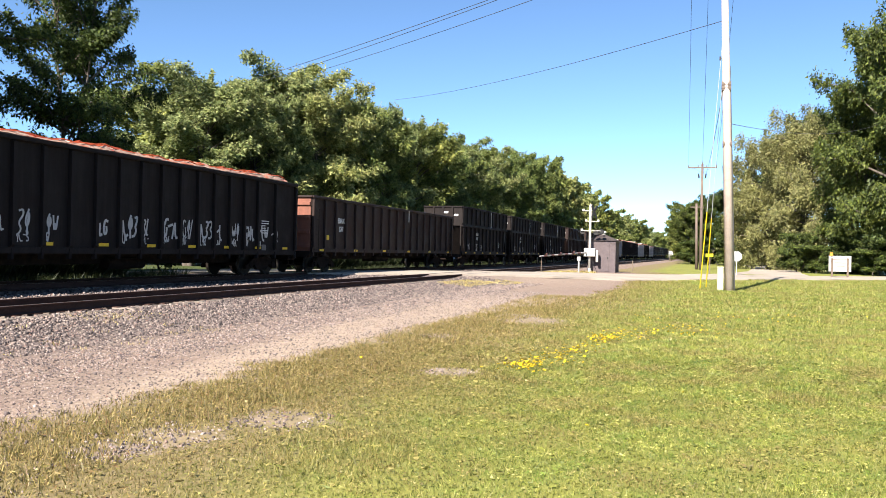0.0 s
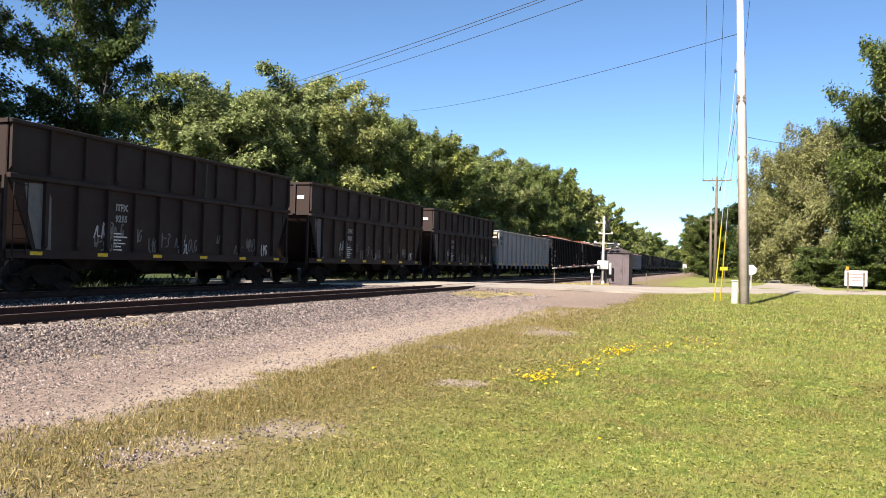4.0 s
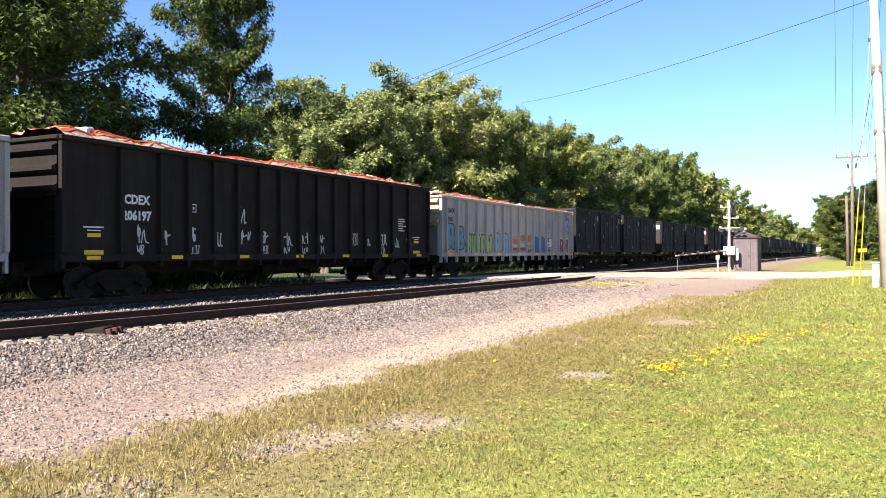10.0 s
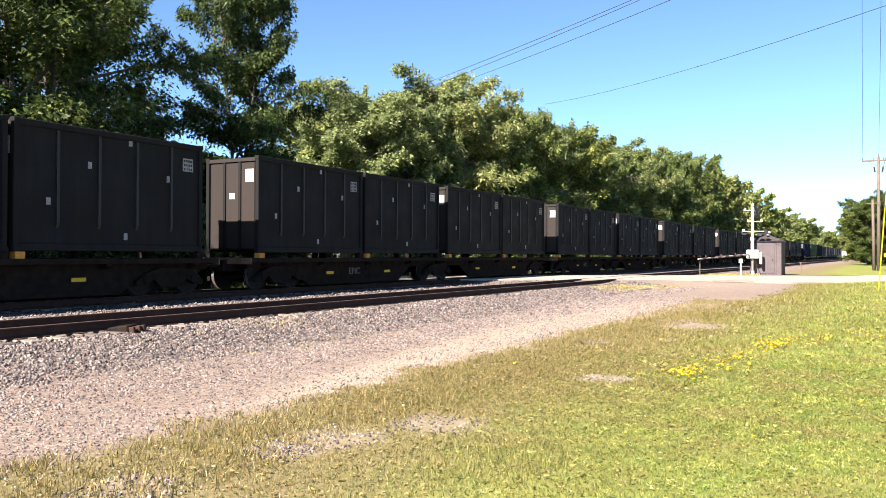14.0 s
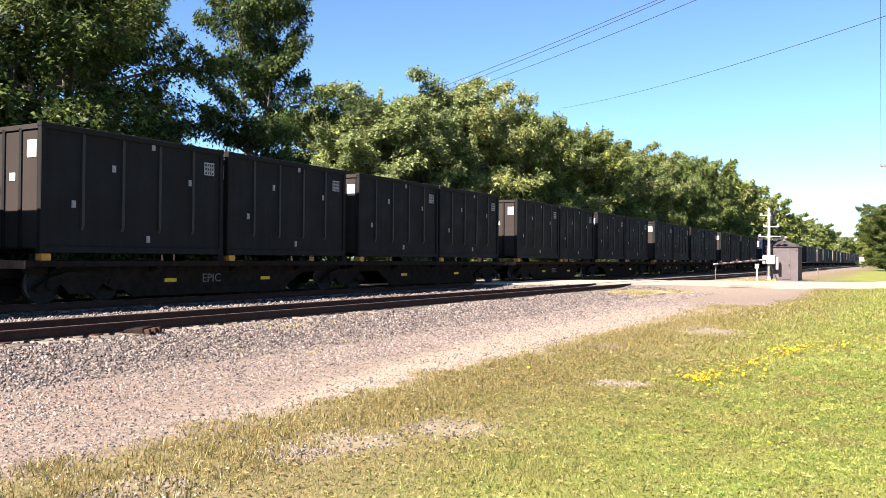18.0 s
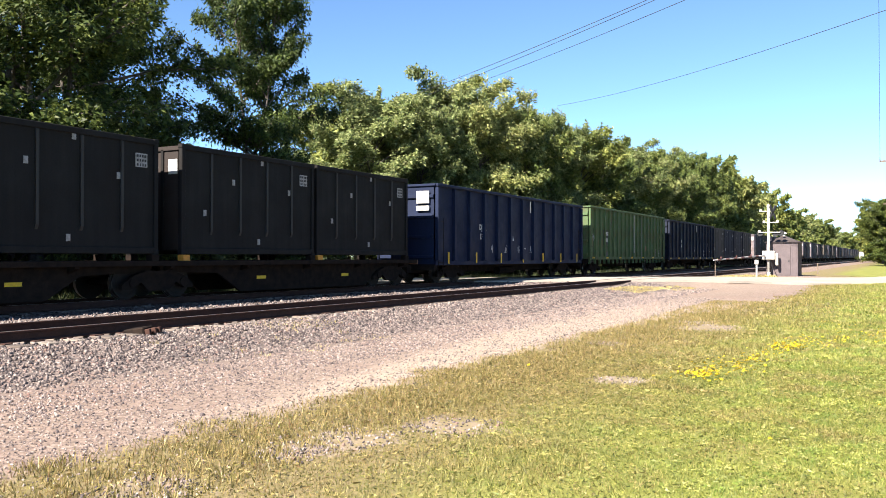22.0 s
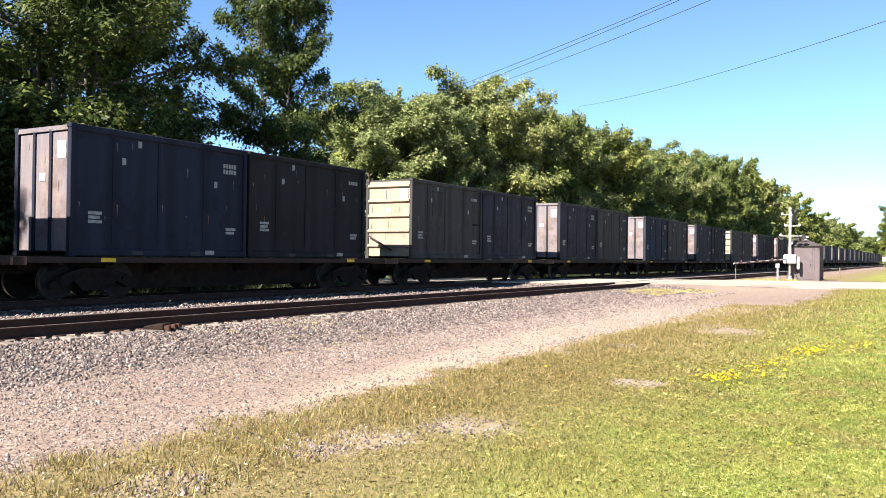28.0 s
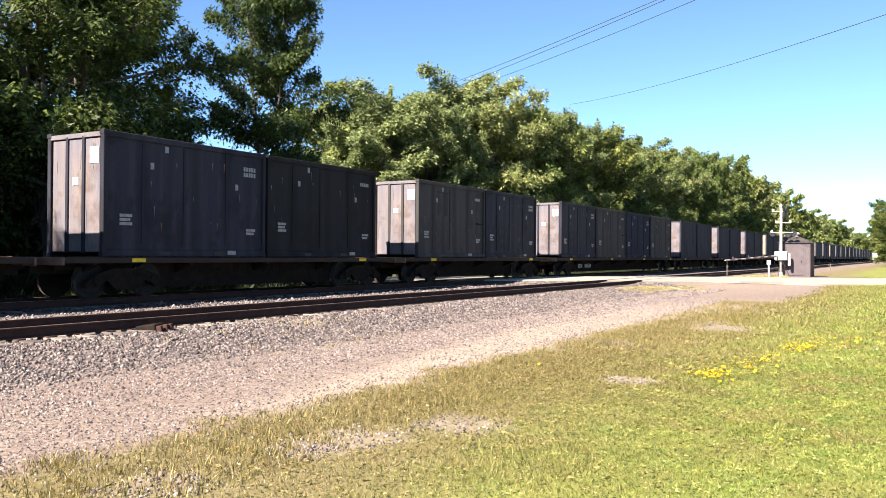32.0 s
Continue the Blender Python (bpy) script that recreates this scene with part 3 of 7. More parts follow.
def frames(root, half, sill_z, wheelbase):
    """Running gear under every kind of car."""
    for y in wheelbase:
        bogie(root, y)
    part("centre_sill", block(bmesh.new(), -0.28, 0.28, -half + 0.1, half - 0.1, sill_z - 0.38, sill_z - 0.02), M_UNDER, root)
    for sy in (-1, 1):
        piece("coupler", ME_COUPLER, root, 0, sy * (half - 0.05), 0.86, 0 if sy < 0 else 180)
    bm = bmesh.new()
    tube(bm, (0.45, -0.9, sill_z - 0.36), (0.45, 0.9, sill_z - 0.36), 0.19, n=12)
    block(bm, -0.9, -0.4, 0.4, 1.3, sill_z - 0.55, sill_z - 0.15)
    part("brake_gear", bm, M_UNDER, root)


def rib_mesh(x, w, z0, z1, paint, tail=0.18):
    """A pressed side stake, tapering at its foot."""
    bm = bmesh.new()
    prism(bm, [(0.0, z0 + 0.1), (x, z0 + 0.22), (x, z1 - 0.06), (0.0, z1)], "y", -w / 2, w / 2)
    if tail:
        block(bm, -0.05, x * 0.75, -w * 0.32, w * 0.32, z0 - tail, z0 + 0.12)
    return mesh_of("rib", bm, paint)


def ribs_joined(rib, root, x, ys):
    """The stakes of the side that is turned away, as one part."""
    co = np.array([v.co for v in rib.vertices]) * np.array([-1.0, -1.0, 1.0])
    fa = np.array([list(p.vertices) for p in rib.polygons])
    v = np.concatenate([co + np.array([x, y, 0.0]) for y in ys])
    f = np.concatenate([fa + len(co) * i for i in range(len(ys))])
    link("stakes", quick_mesh("stakes", v, f, rib.materials[0]), root)["kind"] = "stuff"


def gondola(name, label, length, zb, zt, paint, ribs, rib_w=0.13, deep=0.13, tail=0.18, end="shelf", deco=None, category="freight car", end_paint=None):
    """A high-sided scrap gondola. zb and zt: foot and top of the sides over the rail."""
    root = tagged(empty(name), label, category, "train cars")
    half, w = length / 2, 1.6
    side = w - deep
    for sx in (-1, 1):
        bm = block(bmesh.new(), side - 0.05, side, -half, half, zb, zt)
        if sx < 0:
            bmesh.ops.scale(bm, vec=(-1, 1, 1), verts=bm.verts)
            bmesh.ops.reverse_faces(bm, faces=bm.faces)
        part("side_panel", bm, paint, root)
        rm = rib_mesh(deep, rib_w, zb, zt - 0.1, paint, tail)
        places = ribs if isinstance(ribs, list) else [0.12 + (length - 0.24) * i / (ribs - 1) for i in range(ribs)]
        if sx < 0:
            ribs_joined(rm, root, -side, [y - half for y in places])
        for y in places if sx > 0 else ():
            piece("rib", rm, root, side, y - half)
        part("side_sill", block(bmesh.new(), sx * (side - 0.02), sx * (side + 0.07), -half, half, zb - 0.02, zb + 0.16), paint, root)
        part("top_chord", block(bmesh.new(), sx * (side - 0.09), sx * (side + deep + 0.01), -half - 0.02, half + 0.02, zt - 0.11, zt + 0.02, 0.02), paint, root)
    mid = zb + (zt - zb) * 0.52
    for sy in (-1, 1):
        y0 = sy * half
        if end == "shelf":
            bm = block(bmesh.new(), -side, side, y0 - 0.05 * sy, y0, mid, zt)
            for k in range(3):
                z = mid + (zt - mid) * (k + 0.12) / 3
                part("end_rib", prism(bmesh.new(), [(y0, z), (y0 + sy * 0.16, z + 0.08), (y0 + sy * 0.16, z + 0.17), (y0, z + 0.25)], "x", -side + 0.04, side - 0.04), end_paint or paint, root)
            part("end_panel", bm, end_paint or paint, root)
            part("end_sheet", block(bmesh.new(), -side + 0.06, side - 0.06, y0 - sy * 0.62, y0 - sy * 0.56, zb, mid + 0.02), paint, root)
            part("end_shelf", block(bmesh.new(), -side + 0.06, side - 0.06, y0 - sy * 0.60, y0 - sy * 0.06, mid, mid + 0.05), paint, root)
            for sx in (-1, 1):
                part("end_post", block(bmesh.new(), sx * (side - 0.14), sx * (side - 0.06), y0 - sy * 0.14, y0 - sy * 0.02, zb - 0.1, mid), paint, root)
        else:
            bm = block(bmesh.new(), -side, side, y0 - 0.05 * sy, y0, zb, zt)
            for k in range(4):
                z = zb + (zt - zb) * (k + 0.3) / 4
                part("end_rib", block(bmesh.new(), -side + 0.05, side - 0.05, y0, y0 + sy * 0.09, z, z + 0.16, 0.02), end_paint or paint, root)
            part("end_panel", bm, end_paint or paint, root)
        part("end_chord", block(bmesh.new(), -side - 0.05, side + 0.05, y0 - 0.08, y0 + 0.08, zt - 0.1, zt + 0.01, 0.02), paint, root)
        part("end_sill", block(bmesh.new(), -1.45, 1.45, y0 - sy * 0.02 - 0.1, y0 - sy * 0.02 + 0.1, zb - 0.25, zb + 0.02), M_UNDER, root)
        for sx in (-1, 1):
            if end == "plain":
                piece("ladder", ME_LADDER, root, sx * (side + 0.09), y0 - (0.62 if sy > 0 else -0.16), zb + 0.1)
            else:
                for k in range(4):
                    part("rung", tube(bmesh.new(), (sx * (side - 0.5), y0 - sy * 0.06, zb + 0.25 + k * 0.36), (sx * (side - 0.06), y0 - sy * 0.06, zb + 0.25 + k * 0.36), 0.016, n=6), paint, root)
            piece("sill_step", ME_STEP, root, sx * (side + 0.05), y0 - (0.62 if sy > 0 else -0.16), zb - 0.02)
    part("floor", block(bmesh.new(), -side + 0.06, side - 0.06, -half + 0.2, half - 0.2, zb - 0.05, zb + 0.05), M_UNDER, root)
    frames(root, half + 0.55, zb, (-half + 2.15, half - 2.15))
    if deco:
        deco(root, half, side, zb, zt)
    return root


def tapes(root, half, side, zb, count, mesh=None, dz=0.08):
    for i in range(count):
        piece("reflector", mesh or ME_TAPE, root, side + 0.075, -half + 1.0 + (2 * half - 2) * i / max(1, count - 1), zb + dz)


# swollen letter forms in a unit box, and the slits inside them
FORMS = {
    "B": ([(0, 0), (0.75, 0), (1, 0.1), (1, 0.42), (0.84, 0.52), (0.95, 0.62), (0.95, 0.9), (0.7, 1), (0, 1)], [(0.42, 0.56, 0.64, 0.82), (0.42, 0.56, 0.18, 0.38)]),
    "R": ([(0, 0), (0.4, 0), (0.46, 0.22), (0.56, 0.22), (0.66, 0), (1.02, 0), (0.84, 0.42), (0.96, 0.58), (0.95, 0.9), (0.7, 1), (0, 1)], [(0.42, 0.56, 0.56, 0.8)]),
    "U": ([(0, 1), (0, 0.15), (0.2, 0), (0.8, 0), (1, 0.15), (1, 1), (0.58, 1), (0.56, 0.34), (0.46, 0.34), (0.44, 1)], []),
    "Y": ([(0, 1), (0, 0.42), (0.25, 0.32), (0.25, 0), (0.95, 0), (1, 1), (0.68, 1), (0.64, 0.62), (0.4, 0.62), (0.36, 1)], [(0.5, 0.56, 0.0, 0.3)]),
    "W": ([(0, 1), (0.22, 0), (0.92, 0), (1, 0.95), (0.72, 1), (0.64, 0.55), (0.44, 0.72), (0.34, 1)], [(0.42, 0.5, 0.18, 0.5), (0.64, 0.7, 0.15, 0.4)]),
    "I": ([(0, 0), (1, 0), (1, 1), (0, 1)], []),
    "H": ([(0, 0), (0.4, 0), (0.42, 0.34), (0.58, 0.34), (0.6, 0), (1, 0), (1, 1), (0.6, 1), (0.58, 0.68), (0.42, 0.68), (0.4, 1), (0, 1)], []),
    "P": ([(0.12, 0.42), (0.95, 0), (0.76, 0.36), (1, 0.6), (0.92, 0.9), (0.5, 1), (0.1, 0.92), (0, 0.62)], [(0.45, 0.62, 0.45, 0.74)])}


def rounded(pts):
    """Cut every corner twice, as a spray can would."""
    for _ in range(2):
        out = []
        for (a, b), (c, d) in zip(pts, pts[1:] + pts[:1]):
            out += [(a * 0.78 + c * 0.22, b * 0.78 + d * 0.22), (a * 0.22 + c * 0.78, b * 0.22 + d * 0.78)]
        pts = out
    return pts


def swollen(pts, grow):
    """The outline pushed out by a given width."""
    out, n = [], len(pts)
    turn = sum(pts[i - 1][0] * pts[i][1] - pts[i][0] * pts[i - 1][1] for i in range(n))
    for i in range(n):
        d = Vector(pts[(i + 1) % n]) - Vector(pts[i - 1])
        k = Vector((d.y, -d.x)).normalized() * (grow if turn > 0 else -grow)
        out.append((pts[i][0] + k.x, pts[i][1] + k.y))
    return out


def bubble(root, char, y0, y1, z0, z1, x, fill, line):
    """One sprayed letter in the given box: a fill, the darker or paler outline under it and the slits of the letter."""
    form, slits = FORMS[char]
    pts = [(y0 + (y1 - y0) * u, z0 + (z1 - z0) * v) for u, v in rounded(form)]
    part("graffiti_outline", prism(bmesh.new(), swollen(pts, 0.07), "x", x, x + 0.004), PAINTS[line], root)
    ob = part("graffiti", prism(bmesh.new(), pts, "x", x, x + 0.008), PAINTS[fill], root)
    for a, b, lo, hi in slits:
        part("graffiti_counter", block(bmesh.new(), x, x + 0.011, y0 + (y1 - y0) * a, y0 + (y1 - y0) * b, z0 + (z1 - z0) * lo, z0 + (z1 - z0) * hi), PAINTS[line], ob)


def paint_block(root, y0, y1, z0, z1, x, key, lift=0.005, lean=0.0):
    part("graffiti", prism(bmesh.new(), [(y0, z0), (y1, z0 + lean * 0.3), (y1 + lean, z1), (y0 + lean, z1 - lean * 0.4)], "x", x, x + lift), PAINTS[key], root)


STROKES = [[(0.0, 1.0), (0.05, 0.0)], [(0.0, 0.95), (0.45, 1.0), (0.55, 0.75), (0.1, 0.52), (0.6, 0.3), (0.45, 0.05), (0.0, 0.0)], [(0.0, 0.0), (0.25, 1.0), (0.55, 0.0), (1.1, 0.04)], [(0.55, 0.9), (0.15, 0.95), (0.0, 0.5), (0.2, 0.05), (0.6, 0.15), (0.5, 0.5)],
           [(0.0, 0.9), (0.2, 0.1), (0.4, 0.7), (0.6, 0.1), (0.8, 0.95)], [(0.3, 1.0), (0.0, 0.6), (0.3, 0.3), (0.6, 0.6), (0.3, 1.0), (0.35, 0.0)], [(0.0, 0.6), (0.6, 0.65)], [(0.0, 1.0), (0.1, 0.1), (0.6, 0.0)]]


def scrawl(root, x, y, z, h, n, seed, material, thick=0.022):
    """A thin tag: a run of looping strokes of spray paint that spell nothing."""
    r = random.Random(seed)
    bm = bmesh.new()
    u, k = 0.0, 0
    for _ in range(n + 1):
        line = r.choice(STROKES)
        wide, lean = r.uniform(0.34, 0.55) * h, r.uniform(-0.1, 0.25)
        pts = [(y + u + a * wide + lean * (b - 0.5) * h + r.uniform(-0.03, 0.03) * h, z + (b - 0.5) * h + r.uniform(-0.05, 0.05) * h) for a, b in line]
        for _ in range(2):     # soften the bends
            pts = pts[:1] + [(p[0] * k1 + q[0] * (1 - k1), p[1] * k1 + q[1] * (1 - k1)) for p, q in zip(pts, pts[1:]) for k1 in (0.72, 0.28)] + pts[-1:]
        for p, q in zip(pts, pts[1:]):
            d = Vector((q[0] - p[0], q[1] - p[1]))
            if d.length < 0.006:
                continue
            s, e = Vector((-d.y, d.x)).normalized() * thick, d.normalized() * thick * 0.6
            k += 1
            prism(bm, [tuple(c) for c in (Vector(p) - s - e, Vector(q) - s + e, Vector(q) + s + e, Vector(p) + s - e)], "x", x + 0.001, x + 0.004 + 0.0006 * (k % 9))
        u += wide * (max(a for a, b in line) + 0.22)
    ob = part("graffiti_tag", bm, material, root)
    ob["kind"] = "stuff"
    return ob


def scrapes(root, half, side, zb, zt, seed, count=90, wide=1.0, tall=1.0, dark="slate"):
    """Dark scuffs and runs where loads have scraped the pale paint."""
    r = random.Random(seed)
    for key, n in ((dark, count), ("rust", count // 2)):
        bm = bmesh.new()
        for _ in range(n):
            y, z, h, w = r.uniform(-half + 0.3, half - 0.3), zb + (zt - zb) * r.uniform(0.1, 0.98), r.uniform(0.05, 0.42) ** 1.3 * tall, r.uniform(0.008, 0.026) * wide
            t = r.uniform(-0.06, 0.06)
            prism(bm, [(y - w * 0.4 + t, z - h), (y + w * 0.5 + t, z - h * 0.8), (y + w, z - 0.02), (y, z)], "x", side, side + 0.003)
        part("scrape_marks", bm, PAINTS[key], root)["kind"] = "stuff"


def marks(root, x, y, z, top, low, material, size=0.42, gap=0.62, spacing=1.0):
    lettering(top, size, material, root, x + 0.012, y, z + size * gap, "reporting letters", 0.95, 0.014, spacing)
    lettering(low, size, material, root, x + 0.012, y, z - size * gap, "car number", 0.95, 0.014, spacing)


def data_plate(root, x, y, z, material, seed=1):
    """Small stencilled lines that cannot be read."""
    r = random.Random(seed)
    bm = bmesh.new()
    for k in range(6):
        w = r.uniform(0.3, 0.62)
        block(bm, 0, 0.004, -0.31, -0.31 + w, -k * 0.1 - 0.03, -k * 0.1 + 0.01)
    ob = part("stencil", bm, material, root)
    ob["kind"] = "stuff"
    ob.matrix_basis = pose(x + 0.006, y, z)


def heap(name, label, length, zt, s, crest=0.28, seed=1, width=1.4):
    """Netted scrap heaped over the rim, with strands of red net; it travels in its car."""
    r = np.random.default_rng(seed)
    n, k = int(length / 0.22), 14
    ys, xs = np.linspace(-length / 2 + 0.1, length / 2 - 0.1, n), np.linspace(-width, width, k)
    A, B = np.meshgrid(xs, ys)
    H = np.zeros_like(A)
    for _ in range(26):
        cy, cx, w, h = r.uniform(-length / 2, length / 2), r.uniform(-1, 1), r.uniform(0.4, 1.5), r.uniform(-0.1, crest)
        H += h * np.exp(-((A - cx) ** 2 * 1.2 + (B - cy) ** 2) / (2 * w * w))
    H += r.normal(0, 0.05, H.shape)
    H = (H + 0.16) * np.clip(1 - (np.abs(A) / (width * 1.02)) ** 8, 0, 1)
    I = np.arange(n * k).reshape(n, k)
    f = np.stack([I[:-1, :-1], I[:-1, 1:], I[1:, 1:], I[1:, :-1]], -1).reshape(-1, 4)
    root = tagged(link(name, quick_mesh(name, np.stack([A, B, H], -1).reshape(-1, 3), f, M_LOAD)), label, "scrap load", "netted loads")
    bm = bmesh.new()
    for i in range(0, n - 2, 2):
        for j in (1, k // 2, k - 4, k - 3, k - 2):
            a, b = (A[i, j], B[i, j], H[i, j] + 0.03), (A[i + 2, j], B[i + 2, j], H[i + 2, j] + 0.03)
            tube(bm, a, b, 0.024, n=3)
    part("netting", bm, M_NET, root, "frayed red netting")["kind"] = "stuff"
    for q in range(7):
        j, i = int(r.integers(2, k - 2)), int(r.integers(2, n - 2))
        bm = block(bmesh.new(), -0.3, 0.3, -0.45, 0.45, -0.12, 0.1, 0.05)
        ob = part("loose_scrap", bm, PAINTS["cream" if q % 2 else "white"], root)
        ob.matrix_basis = pose(float(A[i, j]), float(B[i, j]), float(H[i, j]), r.uniform(-15, 15), r.uniform(-15, 15), r.uniform(0, 90))
    return ride(root, s, zt + RAIL_Z - 0.02)


# -- the cars, in their order along the train --
def car_marked(top, low, material, y_off, z_off, extra=None, look_of=(0.35, 0.63, 1.0)):
    def deco(root, half, side, zb, zt):
        marks(root, side, -half + y_off, zt - z_off, top, low, material, *look_of)
        tapes(root, half, side, zb, 7)
        if extra:
            extra(root, half, side, zb, zt)
    return deco


def tags_row(root, half, side, zb, seed, first, pitch, count, skip=(), big=1.0):
    """A tag on nearly every panel, some with a second line below; now and then a yellow strip."""
    r = random.Random(seed)
    for i in range(count):
        y = -half + first + pitch * i + r.uniform(0.0, 0.1)
        if i in skip:
            continue
        scrawl(root, side, y, zb + r.uniform(0.62, 0.74), r.uniform(0.34, 0.5) * big, r.choice((1, 2, 2)), seed * 40 + i, PAINTS["white"], r.uniform(0.018, 0.03) * big)
        if r.random() < 0.85:
            scrawl(root, side, y, zb + 0.30, r.uniform(0.22, 0.3), r.choice((2, 2, 1)), seed * 70 + i, PAINTS["white"], 0.017)


def deco_black_first(root, half, side, zb, zt):
    tags_row(root, half, side, zb + 0.16, 31, 2.42, 1.054, 16, (4,), 1.4)
    tapes(root, half, side, zb, 9, ME_TAPE, 0.26)
    data_plate(root, side, half - 2.6, zt - 1.75, M_LETTER, 2)
    part("stencil_frame", block(bmesh.new(), side, side + 0.004, half - 2.85, half - 2.5, zb + 0.05, zb + 0.4), PAINTS["pale"], root)


def deco_cdex(number, seed):
    def more(root, half, side, zb, zt):
        tags_row(root, half, side, zb, seed, 3.5 - (2 * half - 6.64) / 12, (2 * half - 6.64) / 12, 15, (3 if seed == 21 else 9,))
        if seed != 23:
            for row in range(3):
                scrawl(root, side, -half + 0.40 + 0.12 * row, zt - 0.72 - 0.46 * row, 0.58, 2, seed * 5 + 11 * row, PAINTS["white"], 0.024)
            scrawl(root, side, -half + 0.5, zt - 1.15, 1.1, 0, seed + 29, PAINTS["white"], 0.035)
        scrawl(root, side, -half + 6.6, zb + 1.45, 0.62, 1, seed + 5, PAINTS["white"], 0.022)
        data_plate(root, side, half - 2.4, zt - 1.5, M_LETTER, seed + 1)
        for a in (-half + 0.98, half - 1.2):
            piece("warning_panel", ME_TAPE_BIG, root, side + 0.01, a + 0.08, zb + 0.16)
            part("stencil_panel", block(bmesh.new(), side, side + 0.006, a - 0.12, a + 0.3, zb + 0.62, zb + 0.72), M_YELLOW, root)
            part("stencil_bar", block(bmesh.new(), side, side + 0.006, a - 0.25, a + 0.4, zb + 0.86, zb + 0.9), M_LETTER, root)
            part("stencil_bar", block(bmesh.new(), side, side + 0.006, a - 0.12, a + 0.3, zb + 0.78, zb + 0.81), M_LETTER, root)
        bm = bmesh.new()
        for q in (-half + 4.55, -half + 4.76):
            block(bm, 0, 0.004, q, q + 0.025, zb + 1.42, zb + 1.66)
        for q in (zb + 1.42, zb + 1.645):
            block(bm, 0, 0.004, -half + 4.575, -half + 4.76, q, q + 0.02)
        block(bm, 0, 0.004, -half + 4.64, -half + 4.70, zb + 1.5, zb + 1.58)
        part("stencil_frame", bm, M_LETTER, root).matrix_basis = pose(side + 0.002, 0, 0)
    return car_marked("CDEX", number, M_LETTER, 2.5, 1.72, more)


def deco_lewx(seed, letters, dots, more_paint, shift):
    """letters: character, from, to, foot, top, fill, outline; dots: the small square marks between them."""
    def more(root, half, side, zb, zt):
        scrapes(root, half, side, zb, zt, seed)
        for ch, a, b, lo, hi, fill, line in letters:
            bubble(root, ch, a + shift - half, b + shift - half, lo - 0.05, hi, side, fill, line)
        for a, key in dots:
            paint_block(root, a + shift - half, a + shift + 0.2 - half, zb + 0.08, zb + 0.42, side, key)
        more_paint(root, half - shift, side, zb, zt)
        for i in range(7):
            scrawl(root, side, -half + 2.9 + i * 2.36, zt - 0.75 - 0.5 * (i % 3), 0.3, 1, seed + i, PAINTS["slate"], 0.008)
        for i in range(10):
            scrawl(root, side + 0.10, -half + 2.85 + i * 1.18, zb - 0.16, 0.2, 1, seed * 3 + i, PAINTS["slate"], 0.014)
        for a in (-half + 0.8, half - 1.4):
            piece("warning_panel", ME_TAPE_BIG, root, side + 0.012, a, zb + 0.13)
    return more


def paint_1000(root, half, side, zb, zt):
    part("notice", block(bmesh.new(), side, side + 0.006, -half + 0.5, -half + 1.25, zb + 0.55, zb + 1.0), PAINTS["rose"], root)
    part("notice", block(bmesh.new(), side, side + 0.006, -half + 0.5, -half + 1.27, zb + 0.26, zb + 0.5), PAINTS["charcoal"], root)
    part("notice", block(bmesh.new(), side + 0.011, side + 0.014, -half + 1.71, -half + 2.46, zb + 0.16, zb + 0.46), PAINTS["charcoal"], root)
    part("notice", block(bmesh.new(), side, side + 0.006, -half + 14.9, -half + 15.3, zb + 0.28, zb + 0.46), PAINTS["charcoal"], root)
    scrawl(root, side + 0.012, -half + 0.62, zb + 0.8, 0.24, 2, 71, PAINTS["white"], 0.016)
    scrawl(root, side, -half + 0.05, zb + 0.85, 0.4, 1, 77, PAINTS["slate"], 0.02)
    for i, (a, z) in enumerate(((7.35, 0.6), (14.85, 0.85), (15.1, 0.6), (15.7, 0.5), (18.4, 0.7), (18.7, 0.5))):
        scrawl(root, side, -half + a, zb + z, 0.34, 1, 400 + i, PAINTS["slate"], 0.013)


